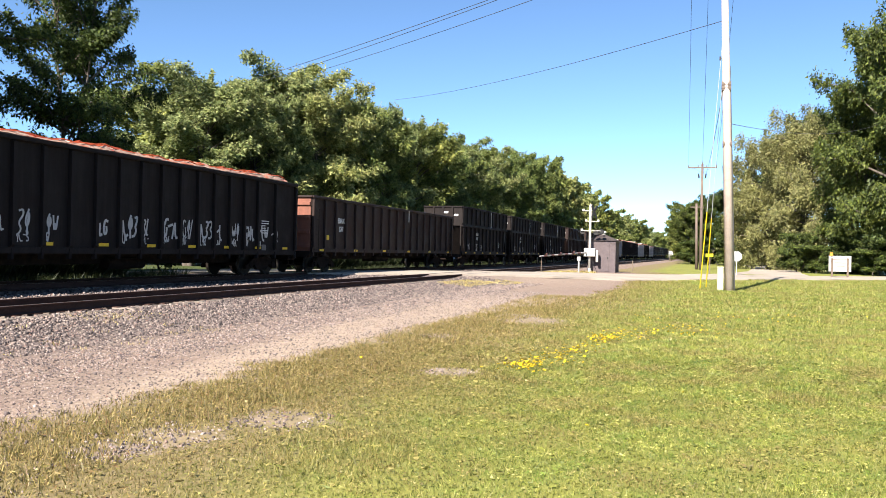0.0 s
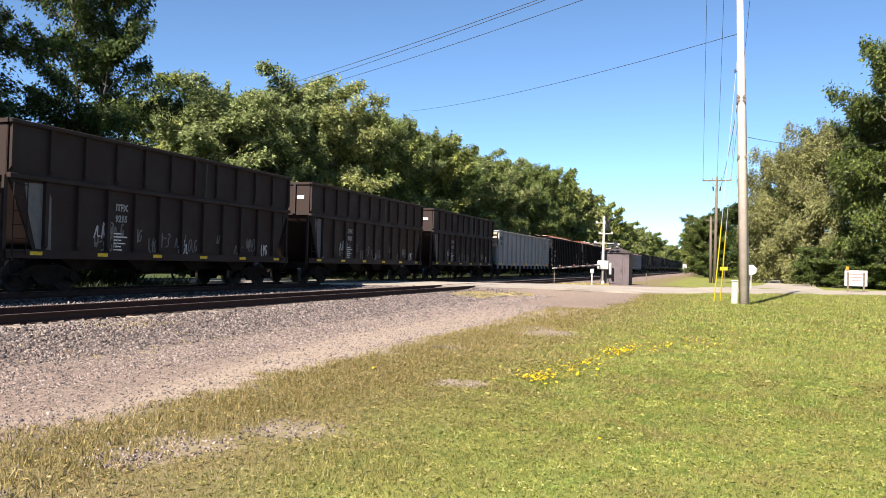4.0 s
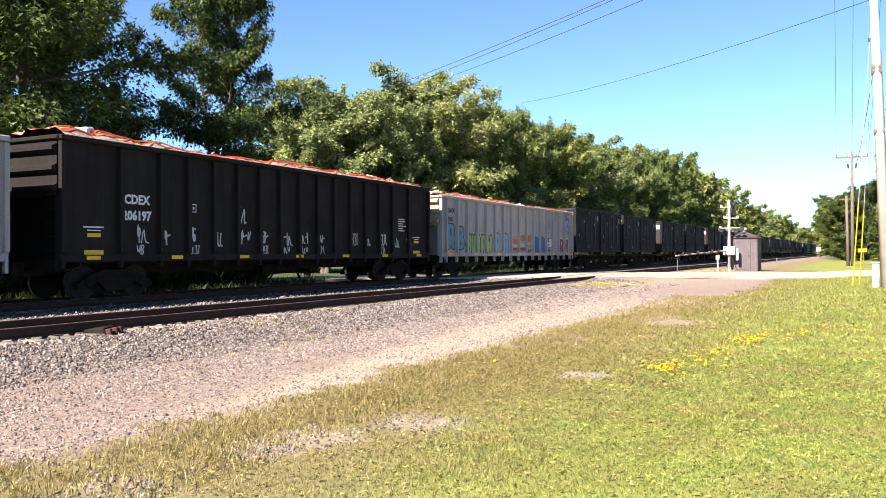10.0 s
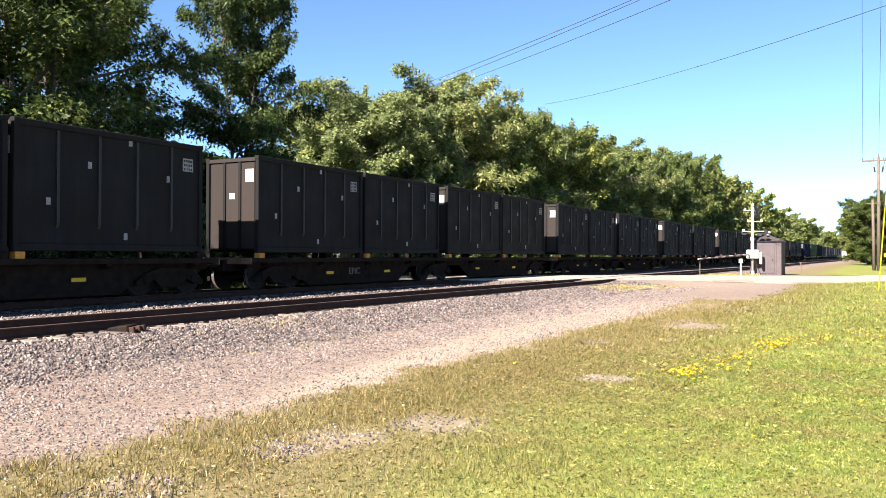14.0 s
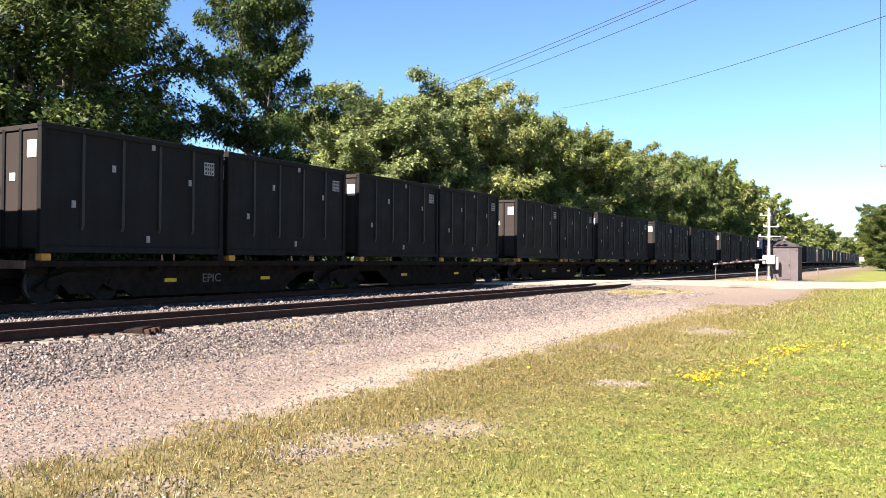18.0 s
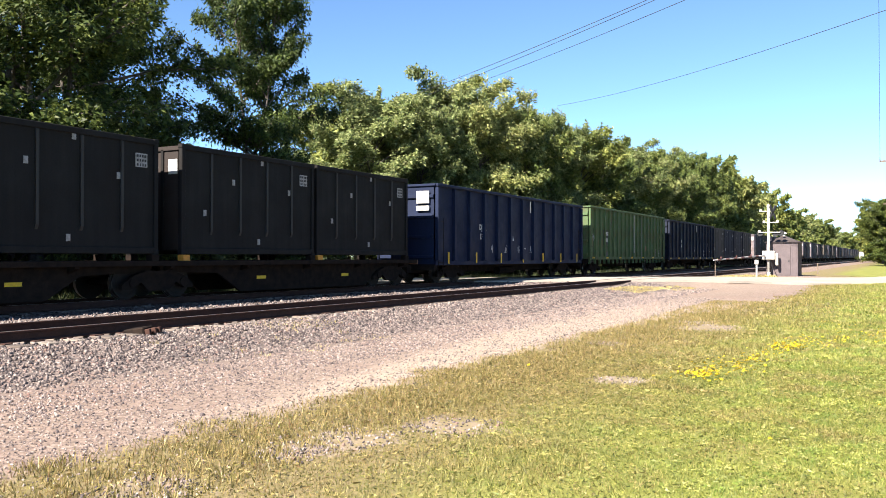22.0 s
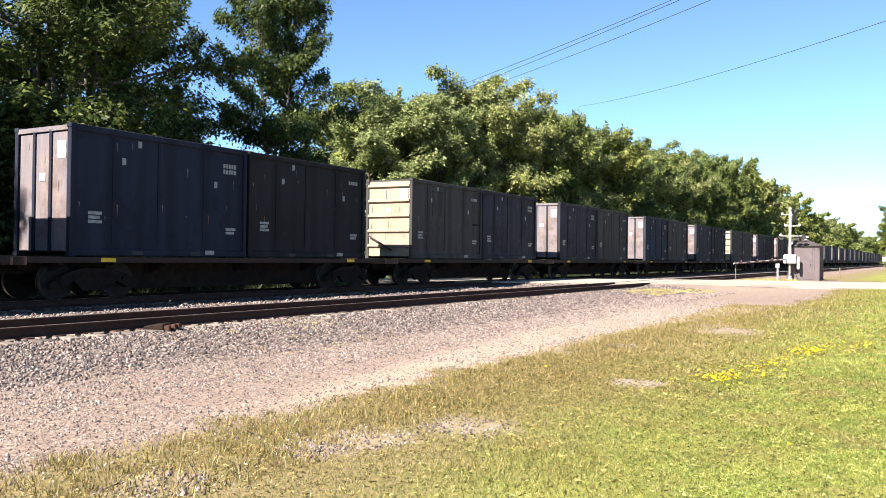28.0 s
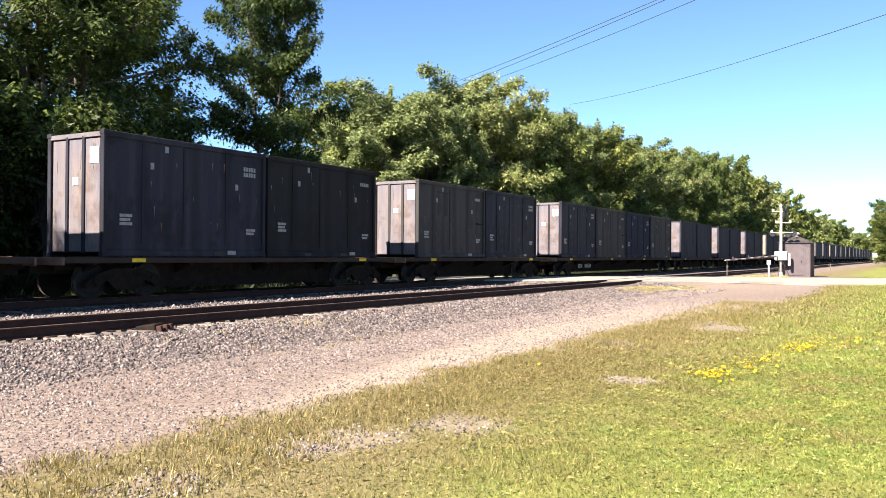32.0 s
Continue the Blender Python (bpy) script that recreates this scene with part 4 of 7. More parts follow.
def paint_1021(root, half, side, zb, zt):
    # a banded mural between the letters
    for a, b, lo, hi, key in ((9.05, 10.45, 0.62, 0.95, "brick"), (10.55, 11.32, 0.82, 1.22, "brick"), (11.5, 12.3, 0.80, 1.22, "brick"), (9.05, 11.3, 0.45, 0.66, "cream"), (11.5, 12.45, 0.42, 0.64, "rose"),
                              (9.0, 11.3, 0.28, 0.47, "crimson"), (9.1, 11.25, 0.12, 0.29, "rose"), (11.5, 12.3, 0.1, 0.36, "crimson"), (9.3, 10.2, 0.98, 1.12, "rose")):
        paint_block(root, a - half, b - half, zb + lo, zb + hi, side, key, 0.004 + 0.001 * (a % 3), 0.05)
    paint_block(root, 15.18 - half, 16.02 - half, zb + 0.46, zb + 1.1, side, "slate", 0.004, 0.05)
    paint_block(root, 15.22 - half, 15.98 - half, zb + 0.5, zb + 1.05, side, "pearl", 0.007, 0.05)
    paint_block(root, 15.35 - half, 15.75 - half, zb + 0.2, zb + 0.4, side, "slate")
    for i, (a, z, key) in enumerate(((15.28, 0.9, "charcoal"), (15.38, 0.66, "charcoal"))):
        scrawl(root, side + 0.008, -half + a, zb + z, 0.2, 2, 600 + i, PAINTS[key], 0.016)
    scrawl(root, side, -half + 16.5, zb + 0.65, 0.5, 1, 610, PAINTS["crimson"], 0.018)
    scrawl(root, side, -half + 15.0, zb + 0.7, 0.35, 0, 611, PAINTS["crimson"], 0.03)
    for i, (a, z) in enumerate(((1.1, 0.2), (2.2, 0.22), (2.9, 0.55), (3.0, 0.25), (1.95, 0.62), (19.7, 0.75), (19.75, 0.35), (18.95, 2.45))):
        scrawl(root, side + 0.02, -half + a, zb + z, 0.3, 1, 620 + i, PAINTS["slate" if i != 0 else "gold"], 0.014)


LETTERS_1000 = [("R", 1.72, 2.42, 1.30, 2.25, "gold", "cream"), ("B", 2.87, 3.56, 1.18, 2.24, "gold", "cream"), ("W", 4.08, 5.12, 1.2, 2.28, "cream", "charcoal"), ("I", 5.2, 5.66, 1.2, 2.2, "cream", "charcoal"),
                ("I", 5.78, 6.24, 1.2, 2.26, "cream", "charcoal"), ("H", 6.38, 7.22, 1.2, 2.28, "cream", "charcoal"), ("R", 7.72, 8.48, 1.14, 2.26, "blue", "slate"), ("B", 8.93, 9.64, 1.14, 2.22, "blue", "slate"),
                ("R", 10.1, 10.86, 1.16, 2.2, "peach", "cream"), ("B", 11.3, 11.92, 1.16, 2.18, "peach", "cream"), ("R", 12.48, 13.17, 1.16, 2.22, "slate", "pearl"), ("B", 13.68, 14.3, 1.16, 2.22, "slate", "pearl"),
                ("R", 16.08, 16.72, 1.14, 2.22, "crimson", "pearl"), ("B", 17.27, 17.88, 1.16, 2.18, "crimson", "pearl")]
DOTS_1000 = [(2.58, "gold"), (3.83, "peach"), (8.66, "blue"), (9.84, "blue"), (11.02, "cream"), (12.2, "peach"), (13.42, "white"), (14.56, "aqua"), (16.98, "white"), (18.14, "crimson")]
LETTERS_1021 = [("R", 0.92, 1.77, 1.46, 2.62, "aqua", "charcoal"), ("B", 2.1, 2.84, 1.46, 2.5, "aqua", "charcoal"), ("B", 3.25, 3.66, 1.24, 2.14, "lime", "charcoal"), ("U", 3.72, 4.24, 1.2, 2.14, "lime", "charcoal"),
                ("B", 4.32, 4.8, 1.24, 2.14, "lime", "charcoal"), ("R", 4.9, 5.5, 1.2, 2.14, "lime", "charcoal"), ("Y", 5.6, 6.36, 1.2, 2.14, "lime", "charcoal"), ("R", 6.76, 7.5, 1.1, 2.26, "sky", "slate"), ("B", 7.94, 8.7, 1.1, 2.28, "sky", "slate"),
                ("R", 12.72, 13.62, 1.14, 2.14, "blue", "slate"), ("B", 13.88, 14.72, 1.14, 2.14, "blue", "slate"), ("R", 17.58, 18.34, 1.14, 2.14, "crimson", "pearl"), ("B", 18.76, 19.4, 1.2, 2.12, "crimson", "pearl"),
                ("P", 18.78, 19.5, 2.42, 3.5, "lilac", "charcoal")]
DOTS_1021 = [(6.5, "lime"), (8.75, "sky"), (13.68, "blue"), (14.85, "blue")]


def place(ob, front, rear):
    return ride(ob, (front + rear) / 2)


R = RAIL_Z
g0 = gondola("scrap_gondola", "black steel gondola tagged with white graffiti along its foot", 20.3, 1.12 - R + 0.25, 4.52 - R, M_BLACK, [0.06, 1.85] + [3.3 + 1.054 * i for i in range(14)] + [18.45, 20.24], deco=deco_black_first)
place(g0, 13.2, 33.45)
heap("scrap_load", "netted red scrap heaped over the rim", 19.6, 4.58 - R, 23.2, 0.12, 3)
place(copy_thing(g0, Matrix()), -8.3, 12.0)


def deco_brown(root, half, side, zb, zt):
    marks(root, side, -half + 3.3, zt - 1.3, "EBAX", "537", M_LETTER, 0.34)
    tapes(root, half, side, zb, 6)
    piece("warning_panel", ME_TAPE_BIG, root, side + 0.012, -half + 1.6, zb + 0.7)
    part("post_stripe", block(bmesh.new(), side + 0.13, side + 0.14, 1.75, 1.85, zt - 0.75, zt - 0.05), M_PAPER, root)


place(gondola("scrap_gondola", "rust-brown ribbed steel gondola, its ends coloured a sunlit red", 22.2, 1.5 - R, 4.15 - R, M_BROWN, 19, 0.15, 0.12, 0.2, "plain", deco_brown, end_paint=M_SUNLIT_END), 35.1, 57.3)


def tall_car(name, label, paint, length, deco):
    """A two-tier gondola: a hopper-ended lower body with a raised upper wall."""
    root = tagged(empty(name), label, "freight car", "train cars")
    half, side = length / 2, 1.48
    zb, zm, zt = 1.55 - R, 3.62 - R, 5.1 - R
    for sx in (-1, 1):
        part("lower_side", prism(bmesh.new(), [(-half + 1.0, zb), (half - 1.0, zb), (half - 0.05, zm), (-half + 0.05, zm)], "x", sx * (side - 0.05), sx * side), paint, root)
        part("upper_side", block(bmesh.new(), sx * (side - 0.05), sx * side, -half, half, zm, zt), paint, root)
        part("belt_rail", block(bmesh.new(), sx * (side - 0.02), sx * (side + 0.13), -half, half, zm - 0.07, zm + 0.07, 0.015), paint, root)
        part("top_chord", block(bmesh.new(), sx * (side - 0.08), sx * (side + 0.13), -half - 0.02, half + 0.02, zt - 0.1, zt + 0.02, 0.02), paint, root)
        part("side_sill", block(bmesh.new(), sx * (side - 0.04), sx * (side + 0.08), -half, half, zb - 0.12, zb + 0.12), paint, root)
        low, high = rib_mesh(0.12, 0.12, zb, zm - 0.05, paint, 0.0), rib_mesh(0.10, 0.10, zm + 0.02, zt - 0.05, paint, 0.0)
        for rm, ys in ((low, [-half + 1.3 + (length - 2.6) * i / 10 for i in range(11)]), (high, [-half + 0.1 + (length - 0.2) * i / 11 for i in range(12)])):
            if sx < 0:
                ribs_joined(rm, root, -side, ys)
            for y in ys if sx > 0 else ():
                piece("rib", rm, root, side, y)
    for sy in (-1, 1):
        y0 = sy * half
        bm = block(bmesh.new(), -side, side, y0 - 0.05 * sy, y0, zm, zt)
        for k in (-0.75, 0.0, 0.75):
            part("end_rib", block(bmesh.new(), k - 0.06, k + 0.06, y0, y0 + sy * 0.09, zm, zt - 0.1), paint, root)
        part("end_wall", bm, paint, root)
        part("slope_sheet", prism(bmesh.new(), [(y0 - sy * 0.05, zm), (y0 - sy * 2.0, zb - 0.1), (y0 - sy * 2.1, zb - 0.1), (y0 - sy * 0.15, zm)], "x", -side + 0.06, side - 0.06), paint, root)
        part("end_sill", block(bmesh.new(), -1.4, 1.4, y0 - 0.1, y0 + 0.1, zb - 0.35, zb - 0.1), M_UNDER, root)
        part("end_chord", block(bmesh.new(), -side - 0.04, side + 0.04, y0 - 0.07, y0 + 0.07, zt - 0.1, zt + 0.01), paint, root)
        for sx in (-1, 1):
            part("corner_post", block(bmesh.new(), sx * (side - 0.1), sx * (side - 0.01), y0 - 0.06, y0 + 0.06, zb - 0.2, zm), paint, root)
            piece("ladder", ME_LADDER, root, sx * (side + 0.1), y0 - (0.62 if sy > 0 else -0.16), zb + 0.05)
            piece("sill_step", ME_STEP, root, sx * (side + 0.05), y0 - (0.62 if sy > 0 else -0.16), zb - 0.1)
        for k in (-0.4, 0.4):
            part("end_placard", block(bmesh.new(), k + 0.45, k + 0.8, y0 + sy * 0.006 - 0.004, y0 + sy * 0.006 + 0.004, zt - 0.55 - 0.2 * (k > 0), zt - 0.4 - 0.2 * (k > 0)), M_PAPER, root)
    for k in range(4):
        yc = -half + 3.2 + (length - 6.4) * k / 3
        part("hopper_outlet", prism(bmesh.new(), [(yc - 1.0, zb), (yc + 1.0, zb), (yc + 0.3, zb - 0.45), (yc - 0.3, zb - 0.45)], "x", -1.1, 1.1), M_UNDER, root)
    part("load_surface", block(bmesh.new(), -side + 0.06, side - 0.06, -half + 0.1, half - 0.1, zt - 0.5, zt - 0.42), M_UNDER, root)
    frames(root, half + 0.5, zb - 0.05, (-half + 1.95, half - 1.95))
    deco(root, half, side, zb, zm, zt)
    return root


def deco_tall(top, low, streaks, seed):
    def deco(root, half, side, zb, zm, zt):
        marks(root, side, -half + 4.4, zm - 0.75, top, low, M_LETTER if streaks < 5 else M_TAG, 0.28)
        tapes(root, half, side, zb, 6, None, 0.02)
        data_plate(root, side, -half + 4.4, zb + 0.7, M_LETTER, seed)
        part("post_stripe", block(bmesh.new(), side + 0.11, side + 0.12, 1.2, 1.3, zm + 0.1, zt - 0.1), M_PAPER if streaks < 5 else M_BOX_RIB, root)
        r = random.Random(seed)
        if streaks > 4:
            part("primer_patch", prism(bmesh.new(), [(-half + 1.05, zb + 0.15), (-half + 1.6, zb + 0.12), (-half + 1.55, zm - 0.5), (-half + 1.35, zm - 0.12), (-half + 0.6, zm - 0.15), (-half + 0.75, zb + 1.1)], "x", side, side + 0.004), PAINTS["pale"], root, "pale bare primer patch")
        for i in range(streaks * 2 + (2 if streaks > 4 else -2)):
            y = r.uniform(-half + 1, half - 2)
            scrawl(root, side + 0.002, y, zb + r.uniform(0.35, 0.8), 0.45, 2, seed * 9 + i, PAINTS["white" if streaks < 5 else r.choice(("pale", "pale", "white"))], 0.016 if streaks < 5 else 0.024)
    return deco


tb = tall_car("tall_gondola", "tall black two-tier gondola with white stencilled marks", M_BLACK, 14.4, deco_tall("AN BX", "1023", 3, 4))
place(tb, 60.0, 74.2)
for a, b in ((75.9, 90.4), (92.3, 106.7)):
    place(copy_thing(tb, Matrix()), a, b)
tr = tall_car("tall_gondola", "tall rust-brown two-tier gondola with graffiti along its foot", M_BROWN, 14.8, deco_tall("ITFX", "9215", 7, 8))
place(tr, 125.7, 140.6)
for a, b in ((109.0, 123.9), (142.4, 157.3)):
    place(copy_thing(tr, Matrix()), a, b)


def deco_wctx(root, half, side, zb, zt):
    marks(root, side, -half + 1.2, zt - 0.85, "WCTX", "564", M_DARK_LETTER, 0.36)
    tapes(root, half, side, zb, 5, ME_TAPE_BIG, 0.12)
    scrapes(root, half, side, zb, zt, 83, 60)
    for i in range(12):
        scrawl(root, side, -half + 1.9 + i * 1.5, zb + 0.85 + 0.12 * (i % 2), 0.7, 1, 500 + i, PAINTS["slate"] if i % 2 else PAINTS["gold"], 0.016)
    scrawl(root, side, half - 2.2, zt - 0.9, 0.6, 2, 520, PAINTS["slate"], 0.022)


place(gondola("scrap_gondola", "light grey ribbed gondola with faint outline graffiti", 21.0, 1.53 - R, 4.42 - R, M_GREY_CAR, 14, 0.12, 0.12, 0.3, "shelf", deco_wctx, end_paint=M_WHITE_END), 158.9, 179.9)
for a, b, num, seed in ((181.1, 200.75, "206284", 21), (202.2, 222.0, "208259", 22), (244.7, 264.35, "206197", 23)):
    place(gondola("scrap_gondola", "black steel gondola with white lettering and tagged foot", b - a, 1.5 - R, 4.66 - R, M_BLACK, [0.07, 1.9] + [3.32 + (b - a - 6.64) / 12 * i for i in range(13)] + [b - a - 1.9, b - a - 0.07], 0.14, 0.13, 0.2, "shelf", deco_cdex(num, seed)), a, b)
    heap("scrap_load", "pale and red netted scrap heaped over the rim", b - a - 0.4, 4.66 - R, (a + b) / 2, 0.13, seed)
for a, b, num, deco in ((223.25, 243.3, "1000", deco_lewx(81, LETTERS_1000, DOTS_1000, paint_1000, 0.15)), (265.55, 285.55, "1021", deco_lewx(82, LETTERS_1021, DOTS_1021, paint_1021, -0.15))):
    place(gondola("scrap_gondola", "dirty white gondola covered in bright sprayed letters", b - a, 1.53 - R, 4.43 - R, M_WHITE, [0.06] + [0.6 + (b - a - 1.2) / 16 * i for i in range(17)] + [b - a - 0.06], 0.12, 0.13, 0.3, "shelf",
                  car_marked("LEWX", num, M_DARK_LETTER, 1.16 if num == "1000" else 1.18, 0.90, deco, (0.29, 0.72, 1.1)), end_paint=M_WHITE_END), a, b)
    heap("scrap_load", "pale and red netted scrap heaped over the rim", b - a - 0.4, 4.43 - R, (a + b) / 2, 0.15, int(num) % 97)


# -- container boxes --
ME_SMALL_TAG = mesh_of("label_plate", block(bmesh.new(), 0, 0.006, -0.06, 0.06, -0.09, 0.09), M_TAG)


def id_plate():
    """A square white plate with rows of dark marks that cannot be read."""
    bm = block(bmesh.new(), 0, 0.006, -0.2, 0.2, -0.19, 0.19)
    return mesh_of("number_plate", bm, M_TAG)


ME_ID = id_plate()
bm = bmesh.new()
for k in range(3):
    for q, wq in ((-0.17, 0.07), (-0.07, 0.05), (0.01, 0.06), (0.09, 0.07)):
        block(bm, 0.006, 0.009, q + 0.01 * k, q + wq, 0.08 - k * 0.12, 0.15 - k * 0.12)
ME_ID_ROWS = mesh_of("printed_mark", bm, M_DARK_LETTER)


def container(kind, label, length=6.06, height=3.28, seed=0, tone="slate"):
    """A tall refuse container. kind: 'black' has stakes on its sides; 'grey' has shallow panels; 'cream' has a ribbed pale end."""
    root = tagged(empty("container"), label, "container", "containers")
    half, w = length / 2, 1.16
    r = random.Random(seed)
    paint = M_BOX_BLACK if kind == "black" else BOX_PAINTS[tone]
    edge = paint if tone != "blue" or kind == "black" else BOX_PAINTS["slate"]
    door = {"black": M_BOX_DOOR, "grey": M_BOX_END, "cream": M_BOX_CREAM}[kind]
    part("body", block(bmesh.new(), -w + 0.06, w - 0.06, -half + 0.07, half - 0.07, 0.12, height - 0.03), paint, root)
    for sx in (-1, 1):
        part("bottom_rail", block(bmesh.new(), sx * (w - 0.12), sx * w, -half + 0.1, half - 0.1, 0.02, 0.2, 0.015), edge, root)
        part("top_rail", block(bmesh.new(), sx * (w - 0.1), sx * w, -half + 0.1, half - 0.1, height - 0.16, height, 0.015), edge, root)
        for sy in (-1, 1):
            bm = block(bmesh.new(), sx * (w - 0.14), sx * w, sy * (half - 0.14), sy * half, 0.06, height - 0.05, 0.015)
            for z in (0.06, height - 0.05):
                block(bm, sx * (w - 0.17), sx * (w + 0.012), sy * (half - 0.17), sy * (half + 0.012), z - 0.06, z + 0.06, 0.012)
            part("corner_post", bm, edge, root)
    if kind == "black":
        rm = rib_mesh(0.05, 0.085, 0.5, height - 0.12, M_BOX_RIB, 0.0)
        ribs_joined(rm, root, 0.06 - w, (-1.85, -0.62, 0.62, 1.85))
        for k in (-1.85, -0.62, 0.62, 1.85):
            piece("rib", rm, root, w - 0.06, k)
    else:
        rm = rib_mesh(0.022, 0.07, 0.2, height - 0.18, paint, 0.0)
        ribs_joined(rm, root, 0.06 - w, (-1.75, -0.3, 1.35))
        for k in (-1.75, -0.3, 1.35):
            piece("panel_seam", rm, root, w - 0.06, k)
    for sy in (-1, 1):
        y0 = sy * (half - 0.07)
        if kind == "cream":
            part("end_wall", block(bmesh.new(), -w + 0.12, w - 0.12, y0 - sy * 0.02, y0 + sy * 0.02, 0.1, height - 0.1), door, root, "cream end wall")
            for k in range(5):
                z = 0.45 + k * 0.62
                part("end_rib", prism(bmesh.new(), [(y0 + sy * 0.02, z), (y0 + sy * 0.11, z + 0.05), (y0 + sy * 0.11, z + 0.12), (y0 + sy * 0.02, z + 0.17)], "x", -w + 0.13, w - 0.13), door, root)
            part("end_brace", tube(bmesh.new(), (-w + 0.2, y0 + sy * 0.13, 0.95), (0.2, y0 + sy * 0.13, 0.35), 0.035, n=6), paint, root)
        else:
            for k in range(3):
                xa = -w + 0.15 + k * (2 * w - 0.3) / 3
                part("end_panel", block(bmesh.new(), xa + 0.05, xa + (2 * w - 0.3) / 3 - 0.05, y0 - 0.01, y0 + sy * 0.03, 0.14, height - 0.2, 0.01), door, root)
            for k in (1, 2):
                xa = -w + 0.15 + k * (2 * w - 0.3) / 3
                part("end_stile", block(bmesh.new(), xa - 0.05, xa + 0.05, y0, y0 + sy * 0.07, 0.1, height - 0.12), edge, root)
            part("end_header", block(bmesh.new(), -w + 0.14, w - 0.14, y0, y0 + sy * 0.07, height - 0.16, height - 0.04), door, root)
        part("end_placard", block(bmesh.new(), w - 0.58, w - 0.22, y0 + sy * 0.035, y0 + sy * 0.045, height - 0.85, height - 0.42), M_PAPER, root)
        part("end_tag", block(bmesh.new(), -0.12, 0.12, y0 + sy * 0.035, y0 + sy * 0.045, height - 1.4, height - 1.2), M_PAPER, root)
    # plates and stickers on the side
    if kind == "black":
        p = piece("number_plate", ME_ID, root, w - 0.055, half - 0.55, height - 0.62)
        piece("printed_mark", ME_ID_ROWS, p)["kind"] = "stuff"
    else:
        bm = bmesh.new()
        for row, many in ((0.0, 5), (0.17, 5 if seed % 2 else 0)):
            for k in range(many):
                block(bm, 0, 0.004, half - 0.95 + k * 0.11, half - 0.87 + k * 0.11, height - 0.62 - row, height - 0.49 - row)
        part("painted_number", bm, M_TAG, root).matrix_basis = pose(w - 0.058, 0, 0)
        root.children[-1]["kind"] = "stuff"
        for y, z, lines in ((-half + 0.75, 1.12, 3), (half - 0.62, 0.86, 2)):
            bm = bmesh.new()
            for k in range(lines):
                block(bm, 0, 0.004, -0.2, 0.2 - 0.06 * (k % 2), -0.05 - k * 0.11, 0.03 - k * 0.11)
            part("stencil_plate", bm, M_TAG, root).matrix_basis = pose(w - 0.058, y, z)
            root.children[-1]["kind"] = "stuff"
        part("data_plate", block(bmesh.new(), 0, 0.006, -0.17, 0.17, -0.06, 0.06), M_TAG, root).matrix_basis = pose(w + 0.001, half - 1.5, 0.14)
        if tone == "grey":
            part("side_hatch", block(bmesh.new(), 0, 0.02, -0.42, 0.42, -0.5, 0.5, 0.006), paint, root).matrix_basis = pose(w - 0.066, -half + 2.1, height - 0.95)
            part("hatch_hood", block(bmesh.new(), 0, 0.05, -0.45, 0.45, -0.03, 0.03, 0.008), paint, root).matrix_basis = pose(w - 0.066, -half + 2.1, height - 0.42)
            part("door_bar", block(bmesh.new(), 0, 0.035, -0.3, 0.3, -0.04, 0.04, 0.008), M_BOX_BLACK, root).matrix_basis = pose(w - 0.066, half - 0.5, 1.6)
        # fork pockets as flat dark plates, the hollow's shade put into the colour
        for k in (-1.0, 1.0):
            part("fork_pocket", block(bmesh.new(), 0, 0.004, k - 0.17, k + 0.17, 0.05, 0.15), M_BLACK_METAL, root).matrix_basis = pose(w + 0.0005, 0, 0)
    if kind != "black":
        for key, n in (("pale", 5), ("rust", 3), ("slate", 4)):
            bm = bmesh.new()
            for _ in range(n):
                y, z, h, q = r.uniform(-half + 0.2, half - 0.2), r.uniform(0.9, height - 0.2), r.uniform(0.06, 0.35), r.uniform(0.015, 0.05)
                prism(bm, [(y + 0.02, z - h), (y + q * 0.6, z - h * 0.8), (y + q, z - 0.03), (y, z)], "x", w - 0.06, w - 0.057)
            part("rust_run", bm, PAINTS[key], root)["kind"] = "stuff"
        for sy in (-1, 1):
            bm = bmesh.new()
            for _ in range(10):
                q, z, h, b = r.uniform(-w + 0.2, w - 0.2), r.uniform(0.8, height - 0.3), r.uniform(0.1, 0.7), r.uniform(0.015, 0.06)
                ys = sy * (half - 0.035)
                prism(bm, [(q, z - h), (q + b * 0.7, z - h * 0.85), (q + b, z), (q, z - 0.04)], "y", ys, ys + sy * 0.003)
            part("rust_run", bm, PAINTS["pale"], root)["kind"] = "stuff"
    spots = ((-half + 0.95, 1.25), (-half + 2.15, height - 0.95), (half - 1.3, height - 1.1), (0.25, 0.42), (0.4, height - 0.22)) if kind == "black" else ((half - 1.25, height - 1.15), (-half + 1.6, height - 0.8), (-half + 2.1, height - 0.3))
    for y, z in spots:
        piece("label_plate", ME_SMALL_TAG, root, w - 0.055, y, z)
    return root


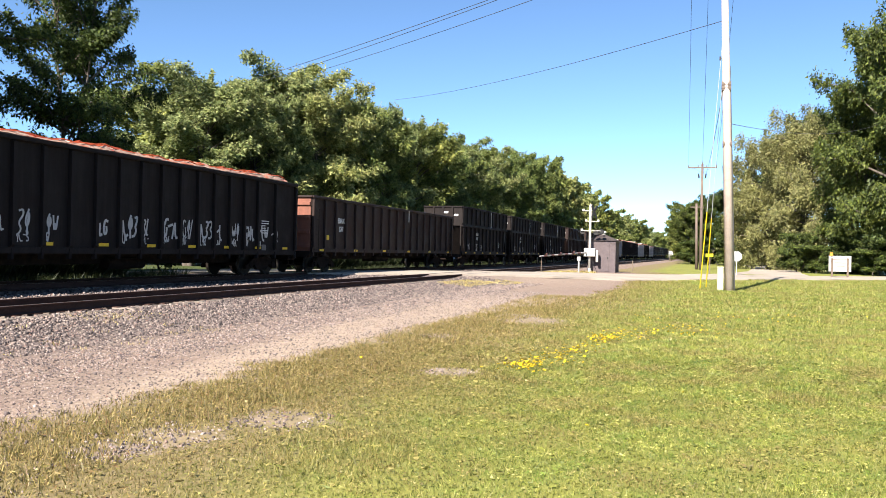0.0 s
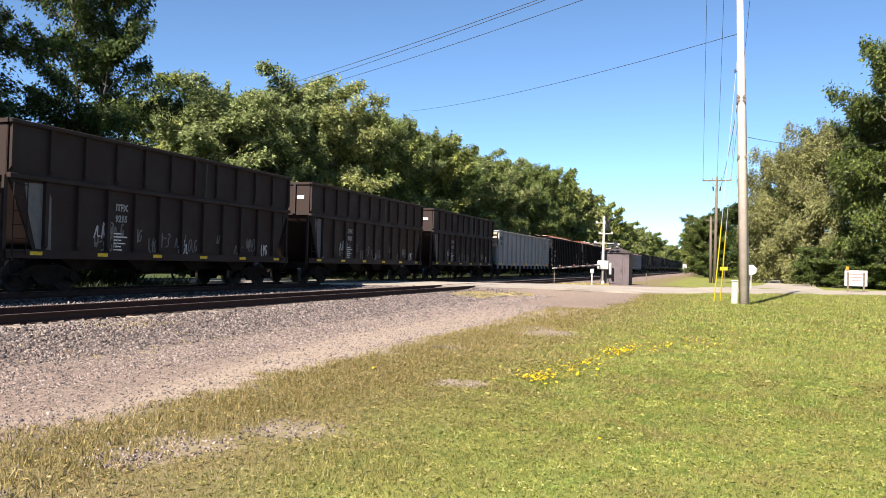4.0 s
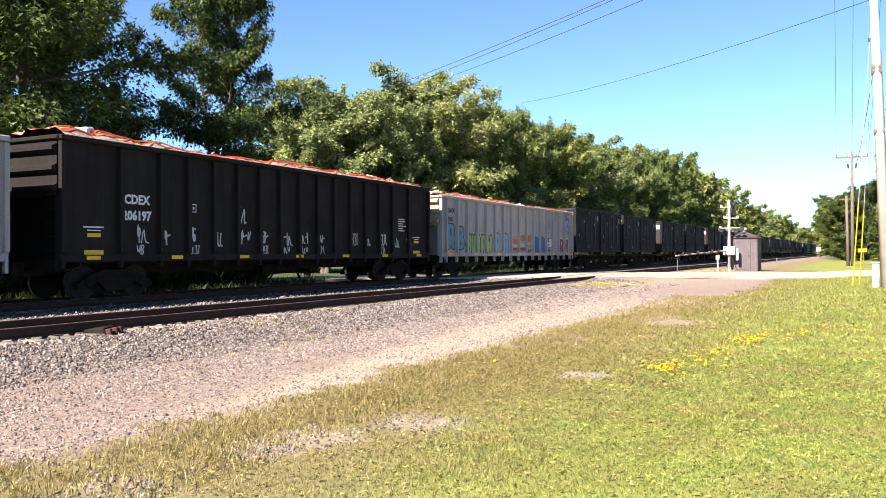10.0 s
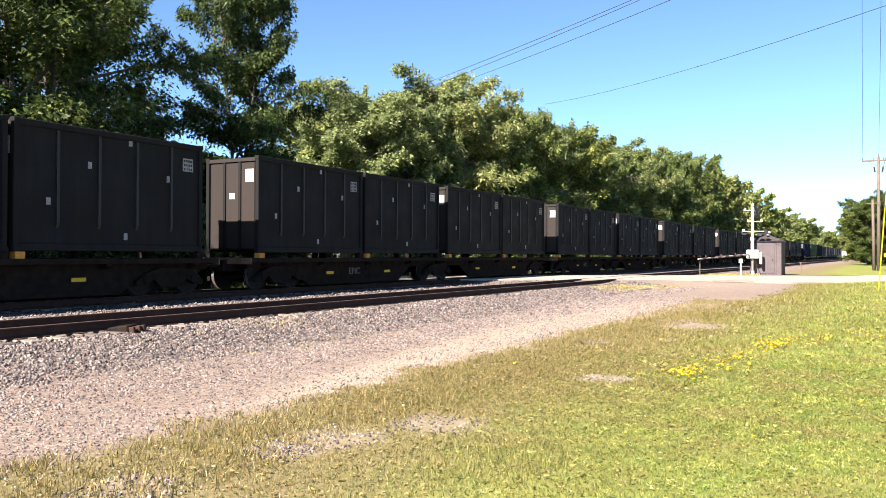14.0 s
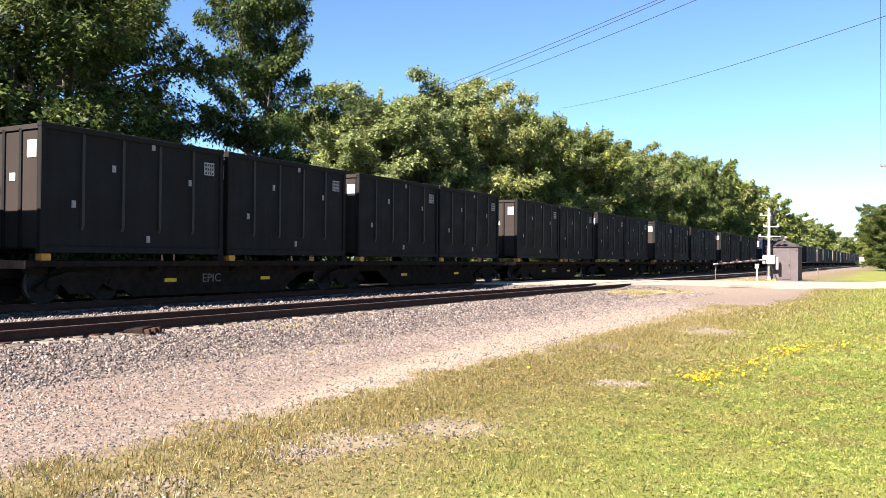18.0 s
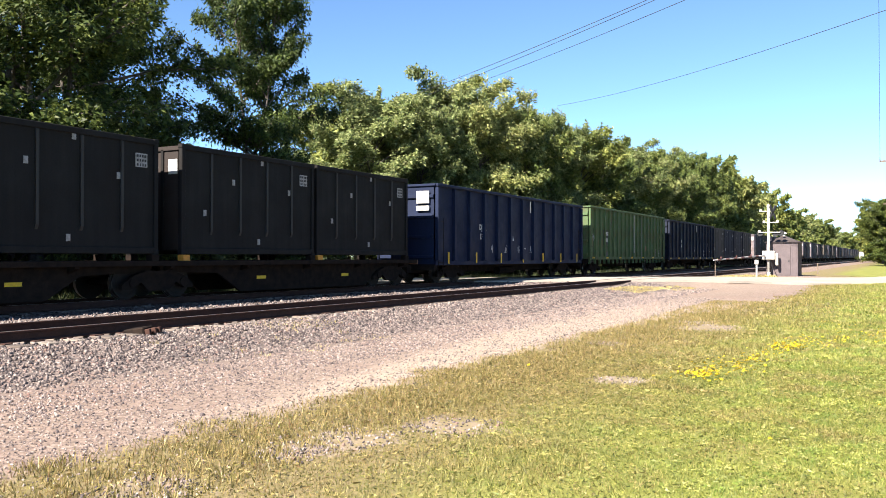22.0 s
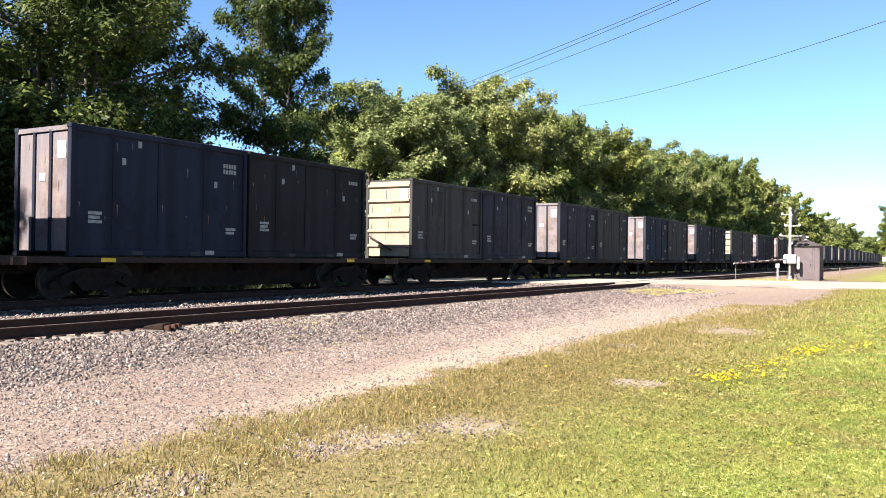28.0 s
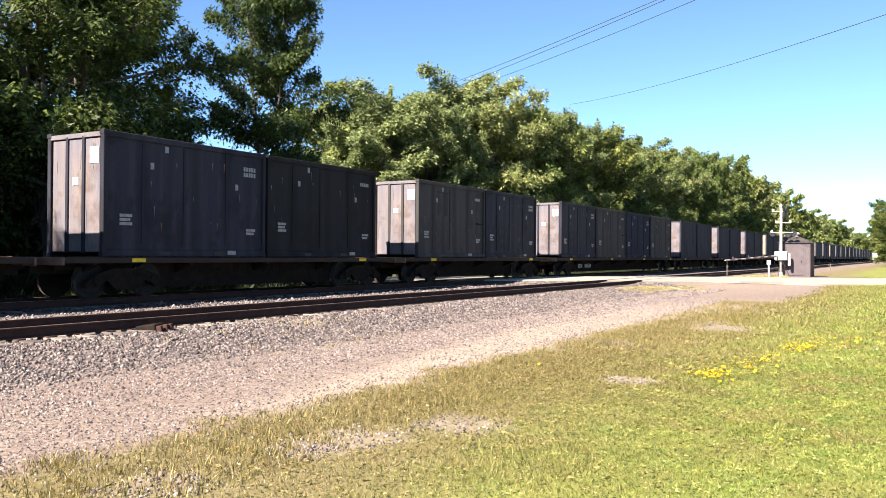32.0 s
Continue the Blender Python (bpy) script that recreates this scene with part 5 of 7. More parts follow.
def far_container(kind, label, length=6.08, height=3.3):
    """The same box with its frame in one piece, for the tail that stays far off."""
    root = tagged(empty("container"), label, "container", "containers")
    half, w = length / 2, 1.16
    part("body", block(bmesh.new(), -w + 0.06, w - 0.06, -half + 0.07, half - 0.07, 0.12, height - 0.03), M_BOX_GREY, root)
    bm = bmesh.new()
    for sx in (-1, 1):
        block(bm, sx * (w - 0.12), sx * w, -half + 0.1, half - 0.1, 0.02, 0.2)
        block(bm, sx * (w - 0.1), sx * w, -half + 0.1, half - 0.1, height - 0.16, height)
        for sy in (-1, 1):
            block(bm, sx * (w - 0.14), sx * w, sy * (half - 0.14), sy * half, 0.0, height + 0.01)
    part("frame", bm, M_BOX_GREY, root)
    for sy in (-1, 1):
        part("end_wall", block(bmesh.new(), -w + 0.15, w - 0.15, sy * (half - 0.08), sy * (half - 0.03), 0.14, height - 0.16), M_BOX_CREAM if kind == "cream" else M_BOX_END, root, "pale end wall")
    return root


def at_deck(ob, front, rear, deck):
    return ride(ob, (front + rear) / 2, deck)


M_SILL = plain("rusty_deck_edge", (0.040, 0.024, 0.018), (0.026, 0.018, 0.015), 1.5, 0.85)
M_DECK_END = plain("rust_worn_deck_end", (0.20, 0.11, 0.075), (0.11, 0.06, 0.045), 3.0, 0.85)


def spine_car(length, cuts, wheel_ys, name_text, label, seats=()):
    """A low flat car: a thin deck edge over a deep centre sill; boxes stand on its deck, or on corner seats above it."""
    root = tagged(empty("container_flatcar"), label, "flat car", "container cars")
    half, deck = length / 2, 1.53 - R if seats else 1.54 - R
    deep = 0.98 if seats else 0.86
    wide = 0.95 if seats else 0.62
    part("deck", block(bmesh.new(), -1.2, 1.2, -half + 0.05, half - 0.05, deck - 0.09, deck), M_UNDER, root)
    for sx in (-1, 1):
        part("deck_edge", block(bmesh.new(), sx * 1.2, sx * 1.3, -half, half, deck - 0.15, deck, 0.008), M_UNDER if seats else M_SILL, root)
        for a, b in ((-half, -0.35), (-0.35, half)) if seats else ((-half, half),):
            part("side_frame", prism(bmesh.new(), [(a + 0.1, deck - 0.1), (b - 0.1, deck - 0.1), (b - 0.2, deck - 0.32), (b - 2.4, deck - 0.38), (b - 3.4, deck - deep), (a + 3.4, deck - deep), (a + 2.4, deck - 0.38), (a + 0.2, deck - 0.32)], "x", sx * (wide - 0.1), sx * wide), M_UNDER, root)
    for sy in (-1, 1):
        part("end_sill", block(bmesh.new(), -1.3, 1.3, sy * half, sy * (half + 0.06), deck - 0.2, deck, 0.01), M_DECK_END, root, "rust-worn deck end")
    bearer = mesh_of("cross_bearer", prism(bmesh.new(), [(-1.26, -0.13), (1.26, -0.13), (1.26, -0.2), (0.6, -0.45), (-0.6, -0.45), (-1.26, -0.2)], "y", -0.07, 0.07), M_UNDER)
    for i in range(cuts):
        piece("cross_bearer", bearer, root, 0, -half + 0.9 + (length - 1.8) * i / (cuts - 1), deck)
    for i, y in enumerate(seats):
        for sx in (-1, 1):
            part("corner_seat", block(bmesh.new(), sx * 0.98, sx * 1.22, y - 0.13, y + 0.13, deck - 0.01, deck + 0.17, 0.01), M_ORANGE if i % 2 == 0 and sx > 0 else M_UNDER, root, "faded orange corner seat" if i % 2 == 0 and sx > 0 else "")
    if seats:
        for y in (-8.6, -4.6, 4.0, 8.6):
            piece("reflector", ME_TAPE, root, wide + 0.004, y, deck - 0.55)
    else:
        for i in range(4 if name_text else 2):
            piece("reflector", ME_TAPE, root, 1.304, -half + 2.2 + (length - 4.4) * i / (3 if name_text else 1), deck - 0.075)
    if name_text:
        lettering(name_text, 0.36, PAINTS["pale"] if seats else M_LETTER, root, wide + 0.004, -half + 6.3, deck - 0.52, "reporting letters", 1.1)
    frames(root, half + 0.35, deck - 0.05, wheel_ys)
    return root


BLACK_LABEL = "dark brown-black refuse container with worn upright ribs"
box_b = container("black", BLACK_LABEL, 6.1, 3.2)
flat_b = spine_car(26.6, 9, (-11.6, -0.35, 11.6), "EPIC", "long dark articulated container flat car with yellow tape", [e + o - 12.85 for e in (0.0, 6.3, 13.25, 19.5) for o in (0.14, 5.96)])
first = True
for start in (287.5, 315.8, 343.9, 371.9, 399.7, 427.8, 455.7, 483.4, 511.3):
    mid = start + 12.85
    ride(flat_b if first else copy_thing(flat_b, Matrix()), mid)
    for a in (0.0, 6.3, 13.25, 19.5):
        at_deck(box_b if first else copy_thing(box_b, Matrix()), start + a, start + a + 6.1, 1.70)
        first = False


def deco_blue(top, low, seed, plates=True):
    def deco(root, half, side, zb, zt):
        marks(root, side + (0.0 if plates else 0.006), -half + (4.66 if plates else 3.52), zt - (2.0 if plates else 1.95), top, low, M_LETTER, 0.36)
        if not plates:
            part("number_panel", block(bmesh.new(), side, side + 0.008, -half + 2.88, -half + 4.06, zt - 2.45, zt - 1.45), M_BLACK_METAL, root, "black panel behind the car number")
            scrawl(root, side, -half + 0.75, zb + 1.45, 0.5, 2, 701, PAINTS["white"], 0.02)
        for i in range(7):
            if seed != 60:
                piece("reflector", ME_TAPE, root, side + 0.075, -half + 0.7 + (2 * half - 1.4) * i / 6, zb + 0.1)
                continue
            piece("reflector", mesh_of("reflector", block(bmesh.new(), 0, 0.006, -0.06, 0.06, -0.25, 0.25), M_YELLOW), root, side + 0.135, -half + 1.0 + (2 * half - 2) * i / 6, zb + 0.3)
        if seed == 80:
            for i, (a, z, h, n) in enumerate(((9.6, 0.85, 0.5, 2), (8.1, 0.5, 0.42, 2), (5.0, 0.55, 0.45, 2), (2.9, 1.2, 0.7, 2), (1.3, 0.45, 0.4, 2), (1.5, 2.6, 0.35, 3))):
                scrawl(root, side, half - a, zb + z, h * 1.4, n, 830 + i, PAINTS["white"], 0.024)
        for i in range(7 if seed == 60 else 0):
            scrawl(root, side, (half - 7.6 if seed == 80 else -half + 5.6) + i * 0.8, zb + 0.75 + 0.5 * (i % 2) * (i < 4), 0.34, 1, seed + i, PAINTS["white"], 0.014)
        if not plates:
            scrapes(root, half, side, zb, zt, seed, 170, 2.2, 2.2, "charcoal")
            for z in (0.85, 1.75, 2.5):
                part("side_bar", block(bmesh.new(), side, side + 0.06, half - 1.74, half - 0.12, zb + z, zb + z + 0.09, 0.01), M_GREEN, root)
            for y, w, lo, hi, key in ((3.4, 0.8, 0.55, 1.05, "rust"), (0.3, 0.5, 1.5, 2.6, "slate"), (-6.0, 0.9, 0.2, 0.6, "slate")):
                part("bare_patch", prism(bmesh.new(), rounded([(y, zb + lo), (y + w, zb + lo + 0.1), (y + w * 0.9, zb + hi), (y + 0.1, zb + hi - 0.15)]), "x", side, side + 0.003), PAINTS[key], root, "bare rusted patch")
            scrawl(root, side, half - 1.65, zb + 0.45, 0.55, 1, 702, PAINTS["white"], 0.02)
            bm = bmesh.new()
            for z in (0.25, 0.5, 0.75):
                block(bm, 0, 0.005, half - 2.6, half - 2.15, zb + z, zb + z + 0.025)
            for q in (half - 2.6, half - 2.175):
                block(bm, 0, 0.005, q, q + 0.025, zb + 0.275, zb + 0.75)
            part("stencil_frame", bm, M_TAG, root).matrix_basis = pose(side + 0.003, 0, 0)
        if plates:
            part("post_stripe", block(bmesh.new(), side + 0.135, side + 0.142, 0.9, 1.02, zt - 0.8, zt - 0.2), M_PAPER, root)
        else:
            for y, lo, stripe in ((0.36, 0.45, M_PAPER), (2.27, 0.1, PAINTS["slate"])):
                part("post_stripe", block(bmesh.new(), side + 0.118, side + 0.125, y - 0.06, y + 0.06, zb + lo, zt - 0.2), stripe, root, "repainted side stake")
        if plates:
            for sy in (-1, 1):
                for z, h in ((0.3, 0.55), (0.95, 0.22)):
                    part("end_placard", block(bmesh.new(), 0.55, 1.2, sy * (half + 0.1) - 0.01, sy * (half + 0.1) + 0.01, zt - z - h, zt - z), M_TAG, root)
    return deco


place(gondola("scrap_gondola", "bright blue gondola with deep ribs and white tags", 18.4, 1.3 - R, 4.84 - R, M_BLUE, 13, 0.2, 0.16, 0.0, "plain", deco_blue("DJRX", "1324", 60)), 538.6, 557.2)
place(gondola("scrap_gondola", "faded green gondola streaked with rust", 18.8, 1.5 - R, 4.95 - R, M_GREEN, [0.07] + [0.19 + 0.957 * i for i in range(1, 20)] + [18.73], 0.12, 0.12, 0.3, "plain", deco_blue("MPRX", "8103", 70, False)), 558.5, 577.4)
place(gondola("scrap_gondola", "dark navy gondola with white tags", 19.0, 1.45 - R, 4.87 - R, M_NAVY, 15, 0.16, 0.14, 0.0, "plain", deco_blue("DJRX", "1314", 80)), 578.8, 598.0)

GREY_LABEL = "scuffed blue-grey refuse container with a rust-streaked pale end"
CREAM_LABEL = "scuffed grey refuse container with a ribbed cream end"
tail_g, tail_c = far_container("grey", GREY_LABEL), far_container("cream", CREAM_LABEL)
BOX_LABELS = {"slate": "scuffed slate-blue refuse container with a rust-streaked pale end", "grey": "weathered warm-grey refuse container with a side hatch", "navy": "dark navy refuse container with stencilled plates",
              "charcoal": "dull charcoal refuse container with small white stickers", "blue": "slate refuse container with bright blue repainted patches"}
BOXES = {t: container("grey", lab, 6.08, 3.3, 3 + i, t) for i, (t, lab) in enumerate(BOX_LABELS.items())}
box_c = container("cream", CREAM_LABEL, 6.08, 3.3, 4, "grey")
flat_long = spine_car(27.0, 8, (-11.2, 11.2), "ESIX   100530", "long dark flat car carrying four containers")
flat_short = spine_car(14.6, 5, (-5.3, 5.3), "", "dark flat car carrying two containers")
used = {}


def fresh(ob):
    """The thing itself the first time, copies after that."""
    used[ob.name] = used.get(ob.name, 0) + 1
    return ob if used[ob.name] == 1 else copy_thing(ob, Matrix())


LONG = (599.8, 783.5)
cars = [599.8, 628.2, 643.7, 658.7, 674.2, 689.8, 706.2, 721.6, 736.8, 752.2, 767.6, 783.5]
cars += [811.4 + 15.5 * i for i in range(24)]
# the tones of the boxes on each car, front to rear
LOADS = {599.8: ("grey", "navy", "slate", "grey"), 628.2: ("slate", "charcoal"), 643.7: ("slate", "navy"), 658.7: ("navy", "charcoal"), 674.2: ("cream", "slate"), 689.8: ("slate", "grey"), 706.2: ("blue", "grey"),
         721.6: ("slate", "charcoal"), 736.8: ("cream", "grey"), 752.2: ("slate", "charcoal"), 767.6: ("grey", "slate"), 783.5: ("slate", "grey", "navy", "grey")}
for n, start in enumerate(cars):
    count = 4 if start in LONG else 2
    mid = start + (12.5 if count == 4 else 6.12)
    ride(fresh(flat_long if count == 4 else flat_short), mid)
    for k in range(count):
        if start in LOADS:
            tone = LOADS[start][k]
            box = box_c if tone == "cream" else BOXES[tone]
        else:
            box = tail_c if k == 0 and n in (15, 21, 30) else tail_g
        at_deck(fresh(box), start + k * 6.18, start + k * 6.18 + 6.08, 1.545)

# ---- trees ----
def leaf_mat(name, c1, c2, c3, glow=0.3):
    m, nt, b = nodes_of(name, 0.55, 0.0, 0.3)
    col = ramp(nt, island(nt), [(0.0, c1), (0.5, c2), (1.0, c3)])
    col = mixed(nt, "MULTIPLY", 0.6, col, ramp(nt, noise_of(nt, where(nt), 0.35, 3.0), [(0.35, 0.65), (0.65, 1.25)]))
    col = mixed(nt, "MULTIPLY", 0.8, col, ramp(nt, noise_of(nt, where(nt), 2.1, 2.0), [(0.38, 0.55), (0.62, 1.4)]))
    col = mixed(nt, "MULTIPLY", 0.75, col, ramp(nt, chance(nt), [(0.0, (0.66, 0.74, 0.70)), (0.5, (1.0, 1.0, 1.0)), (1.0, (1.26, 1.16, 1.0))]))
    nt.links.new(col, b.inputs["Base Color"])
    tr = nt.nodes.new("ShaderNodeBsdfTranslucent")
    nt.links.new(col, tr.inputs[0])
    mx = nt.nodes.new("ShaderNodeMixShader")
    mx.inputs[0].default_value = glow
    out = nt.nodes["Material Output"]
    nt.links.new(b.outputs[0], mx.inputs[1])
    nt.links.new(tr.outputs[0], mx.inputs[2])
    nt.links.new(mx.outputs[0], out.inputs[0])
    return m


def bark_mat():
    m, nt, b = nodes_of("dark_bark", 0.9)
    v = coords(nt)
    n = noise_of(nt, v, 8.0, 5.0, 0.7, (1.0, 1.0, 0.2))
    nt.links.new(ramp(nt, n, [(0.3, (0.045, 0.036, 0.03)), (0.7, (0.12, 0.10, 0.08))]), b.inputs["Base Color"])
    bump(nt, b, n, 0.8, 0.03)
    return m


M_BARK = bark_mat()
M_LEAF = leaf_mat("deep_green_leaves", (0.033, 0.053, 0.014), (0.066, 0.096, 0.024), (0.135, 0.165, 0.036), 0.42)
M_LEAF_OLIVE = leaf_mat("olive_green_leaves", (0.108, 0.143, 0.050), (0.215, 0.246, 0.090), (0.375, 0.39, 0.165), 0.44)
M_LEAF_MID = leaf_mat("mid_green_leaves", (0.084, 0.115, 0.033), (0.165, 0.20, 0.054), (0.28, 0.30, 0.088), 0.40)
M_LEAF_PALE = leaf_mat("yellow_green_leaves", (0.155, 0.162, 0.056), (0.205, 0.205, 0.078), (0.265, 0.25, 0.10))


def wood_mesh(sticks, n=6):
    """Tapered round sticks, all in one mesh."""
    a, b = sticks[:, :3], sticks[:, 3:6]
    d = (b - a) / (np.linalg.norm(b - a, axis=1, keepdims=True) + 1e-9)
    s1 = np.cross(d, np.where(np.abs(d[:, 2:]) < 0.9, [[0, 0, 1.0]], [[1.0, 0, 0]]))
    s1 /= np.linalg.norm(s1, axis=1, keepdims=True)
    s2 = np.cross(d, s1)
    t = np.arange(n) * 2 * np.pi / n
    ring = s1[:, None] * np.cos(t)[None, :, None] + s2[:, None] * np.sin(t)[None, :, None]
    v = np.concatenate([a[:, None] + ring * sticks[:, 6, None, None], b[:, None] + ring * sticks[:, 7, None, None]], 1)
    k, j = np.arange(n), (np.arange(n) + 1) % n
    f = np.stack([k, j, j + n, k + n], 1)[None] + 2 * n * np.arange(len(sticks))[:, None, None]
    return quick_mesh("trunk", v.reshape(-1, 3), f.reshape(-1, 4), M_BARK, True)


def tree_meshes(seed, height, spread, base, leaves, size, leaf, droop=0.0, limbs=34, thick=0.28, stems=1, fork=9, flat=0.5):
    """A trunk with limbs as one mesh; its crown of leaf sprays, hung in flat layers along the side branches, as another."""
    r = np.random.default_rng(seed)
    sticks = []                     # foot, tip and both radii of every piece of wood
    pads = []                       # foot, tip and half width of every leafy side branch

    def twig(a, b, w):
        pads.append((a.x, a.y, a.z, b.x, b.y, b.z, w))
    lean = [Vector((math.cos(k * 2.4 + seed), math.sin(k * 2.4 + seed), 0)) * (0.13 * spread if stems > 1 else 0.0) for k in range(stems)]
    for st in range(stems):
        line, rad = [Vector(lean[st]) * 0.25], thick * (0.8 if stems > 1 else 1.0)
        top, bend = height * (r.uniform(0.84, 0.9) if st == 0 else r.uniform(0.68, 0.84)), Vector((0, 0, 0))
        for k in range(8):
            bend += Vector((r.normal(0, 0.12), r.normal(0, 0.12), 0))
            line.append(Vector((lean[st].x * (0.25 + k * 0.32) + bend.x, lean[st].y * (0.25 + k * 0.32) + bend.y, top * (k + 1) / 8)))
        for p, q in zip(line, line[1:]):
            sticks.append((*p, *q, rad, rad * 0.82))
            rad *= 0.82
        count = limbs // stems
        for i in range(count):
            rel = (i + r.uniform(0.1, 0.9)) / count
            z = base * 0.85 + (top - base * 0.85) * rel
            k = min(7, int(z / top * 8))
            foot = line[k].lerp(line[k + 1], min(1.0, z / top * 8 - k))
            turn = i * 2.4 + seed + r.normal(0, 0.35)
            reach = spread * math.sin(math.pi * min(0.93, 0.22 + 0.60 * rel)) ** 0.65 * r.uniform(0.58, 1.18)
            rise = (0.28 + 0.85 * rel ** 1.3 + r.normal(0, 0.15)) * (0.6 if droop else 1.0)
            out = Vector((math.cos(turn), math.sin(turn), rise)).normalized()
            elbow = foot + out * reach * 0.55
            end = elbow + Vector((math.cos(turn + r.normal(0, 0.25)), math.sin(turn + r.normal(0, 0.25)), rise * 0.55 - 0.1)).normalized() * reach * 0.5
            end.z = min(end.z, height - 0.15)
            w0 = thick * 0.36 * (1 - 0.55 * rel)
            sticks += [(*foot, *elbow, w0, w0 * 0.6), (*elbow, *end, w0 * 0.6, w0 * 0.2)]
            for j in range(fork):
                u = 0.30 + 0.70 * (j + r.uniform(0, 0.8)) / fork
                q = foot.lerp(elbow, u / 0.55) if u < 0.55 else elbow.lerp(end, min(1.0, (u - 0.55) / 0.45))
                side = turn + (-1 if j % 2 else 1) * r.uniform(0.45, 1.15)
                long = spread * r.uniform(0.10, 0.24) * (1.15 - 0.35 * u)
                e = q + Vector((math.cos(side), math.sin(side), r.uniform(-0.12, 0.5) - droop * 0.9)) * long
                e.z = max(0.3, min(e.z, height))
                sticks.append((*q, *e, w0 * 0.25, w0 * 0.08))
                twig(q.lerp(e, 0.35), e, spread * r.uniform(0.028, 0.055))
            twig(elbow.lerp(end, 0.6), end, spread * 0.05)
        twig(line[-2], Vector((line[-1].x, line[-1].y, min(height, top * 1.1))), spread * 0.07)
    trunk = wood_mesh(np.array(sticks))
    P = np.array(pads)
    n = leaves
    a, b, w = P[:, :3], P[:, 3:6], P[:, 6]
    share = (np.linalg.norm(b - a, axis=1) + 0.3) * (w + 0.1)
    pick = r.choice(len(P), n, p=share / share.sum())
    u = r.beta(1.3, 1.0, n) * 1.12
    way = (b - a)[pick]
    pos = a[pick] + way * u[:, None]
    wide = w[pick] * (1.0 + 0.5 * np.sin(np.pi * np.clip(u, 0, 1)))
    across = r.normal(0, 1, n) * wide
    flatway = np.stack([-way[:, 1], way[:, 0], 0 * u], 1)
    flatway /= np.linalg.norm(flatway, axis=1, keepdims=True) + 1e-6
    pos += flatway * across[:, None]
    pos[:, 2] += r.normal(0, 1, n) * wide * (1.5 if droop else flat * 1.6) - 0.35 * np.abs(across) - (droop * np.abs(r.normal(0, 0.5, n)) * 0.8)
    pos += r.normal(0, 0.06, (n, 3))
    pos[:, 2] = np.clip(pos[:, 2], 0.2, height + r.uniform(-0.5, 0.1, n))
    # every leaf spray is a pointed blade, laid outwards and tipped down from its branch
    face = np.array([0, 0, 0.75]) + flatway * (across / (wide + 1e-6))[:, None] * 0.25 + r.normal(0, 0.55, (n, 3)) + np.stack([pos[:, 0], pos[:, 1], 0 * u], 1) / spread * 0.5
    face /= np.linalg.norm(face, axis=1, keepdims=True)
    out = way / (np.linalg.norm(way, axis=1, keepdims=True) + 1e-6) * 0.7 + flatway * np.sign(across)[:, None] * 0.7 + r.normal(0, 0.5, (n, 3)) - np.array([0, 0, 0.35 + droop])
    out -= face * (out * face).sum(1, keepdims=True)
    out /= np.linalg.norm(out, axis=1, keepdims=True) + 1e-9
    side = np.cross(out, face)
    L = (size * r.uniform(0.55, 1.4, n))[:, None]
    W = L * r.uniform(0.42, 0.75, n)[:, None]
    v = np.stack([pos - side * W * 0.5, pos + side * W * 0.5, pos + out * L], 1).reshape(-1, 3)
    return trunk, quick_mesh("crown", v, np.arange(n * 3).reshape(-1, 3), leaf)


def tree(meshes, label, x, y, turn, scale=1.0, tall=1.0, group="trees behind the railway"):
    root = tagged(empty("tree"), label, "tree", group)
    link("trunk", meshes[0], root)
    link("crown", meshes[1], root)
    root.matrix_basis = pose(x, y, float(land(x, y)) - 0.05, 0, 0, turn) @ Matrix.Diagonal((scale, scale, tall, 1))
    return root


def sorts(leaf, seeds, **kw):
    return [tree_meshes(s, leaf=leaf, **kw) for s in seeds]


BIG = sorts(M_LEAF, (11, 12), height=18.5, spread=5.6, base=4.6, leaves=76000, size=0.20, limbs=66, thick=0.30, stems=3)
SLIM = sorts(M_LEAF, (13,), height=17.5, spread=4.6, base=4.4, leaves=76000, size=0.195, limbs=64, thick=0.26, stems=2)
OLIVE = sorts(M_LEAF_OLIVE, (21, 22), height=15.0, spread=5.2, base=1.6, leaves=72000, size=0.235, limbs=60, stems=3)
MIXED = sorts(M_LEAF_MID, (31, 32), height=15.0, spread=5.3, base=1.4, leaves=52000, size=0.285, limbs=56, stems=3)
DARK = sorts(M_LEAF, (34, 35), height=15.0, spread=5.2, base=0.8, leaves=72000, size=0.22, limbs=60, stems=3)
PALE = sorts(M_LEAF_PALE, (41,), height=15.0, spread=4.2, base=1.2, leaves=84000, size=0.19, droop=1.0, limbs=56)
FAR = sorts(M_LEAF_MID, (51, 52), height=15.0, spread=5.5, base=0.8, leaves=14000, size=0.62, limbs=44, fork=6, stems=2)
FAR_O = sorts(M_LEAF_OLIVE, (53,), height=15.0, spread=5.5, base=0.8, leaves=14000, size=0.62, limbs=44, fork=6, stems=2)
BUSH = sorts(M_LEAF, (61, 62), height=3.6, spread=2.3, base=0.2, leaves=8000, size=0.2, limbs=20, thick=0.07, fork=6)
BUSH_O = sorts(M_LEAF_OLIVE, (63,), height=3.4, spread=2.2, base=0.2, leaves=7000, size=0.2, limbs=20, thick=0.07, fork=6)

DARK_LABEL = "tall dark green leafy tree with bare lower stems"
OLIVE_LABEL = "broad olive-green leafy tree in full summer leaf"
GREEN_LABEL = "dense green leafy tree in the row behind the railway"
rt = random.Random(3)
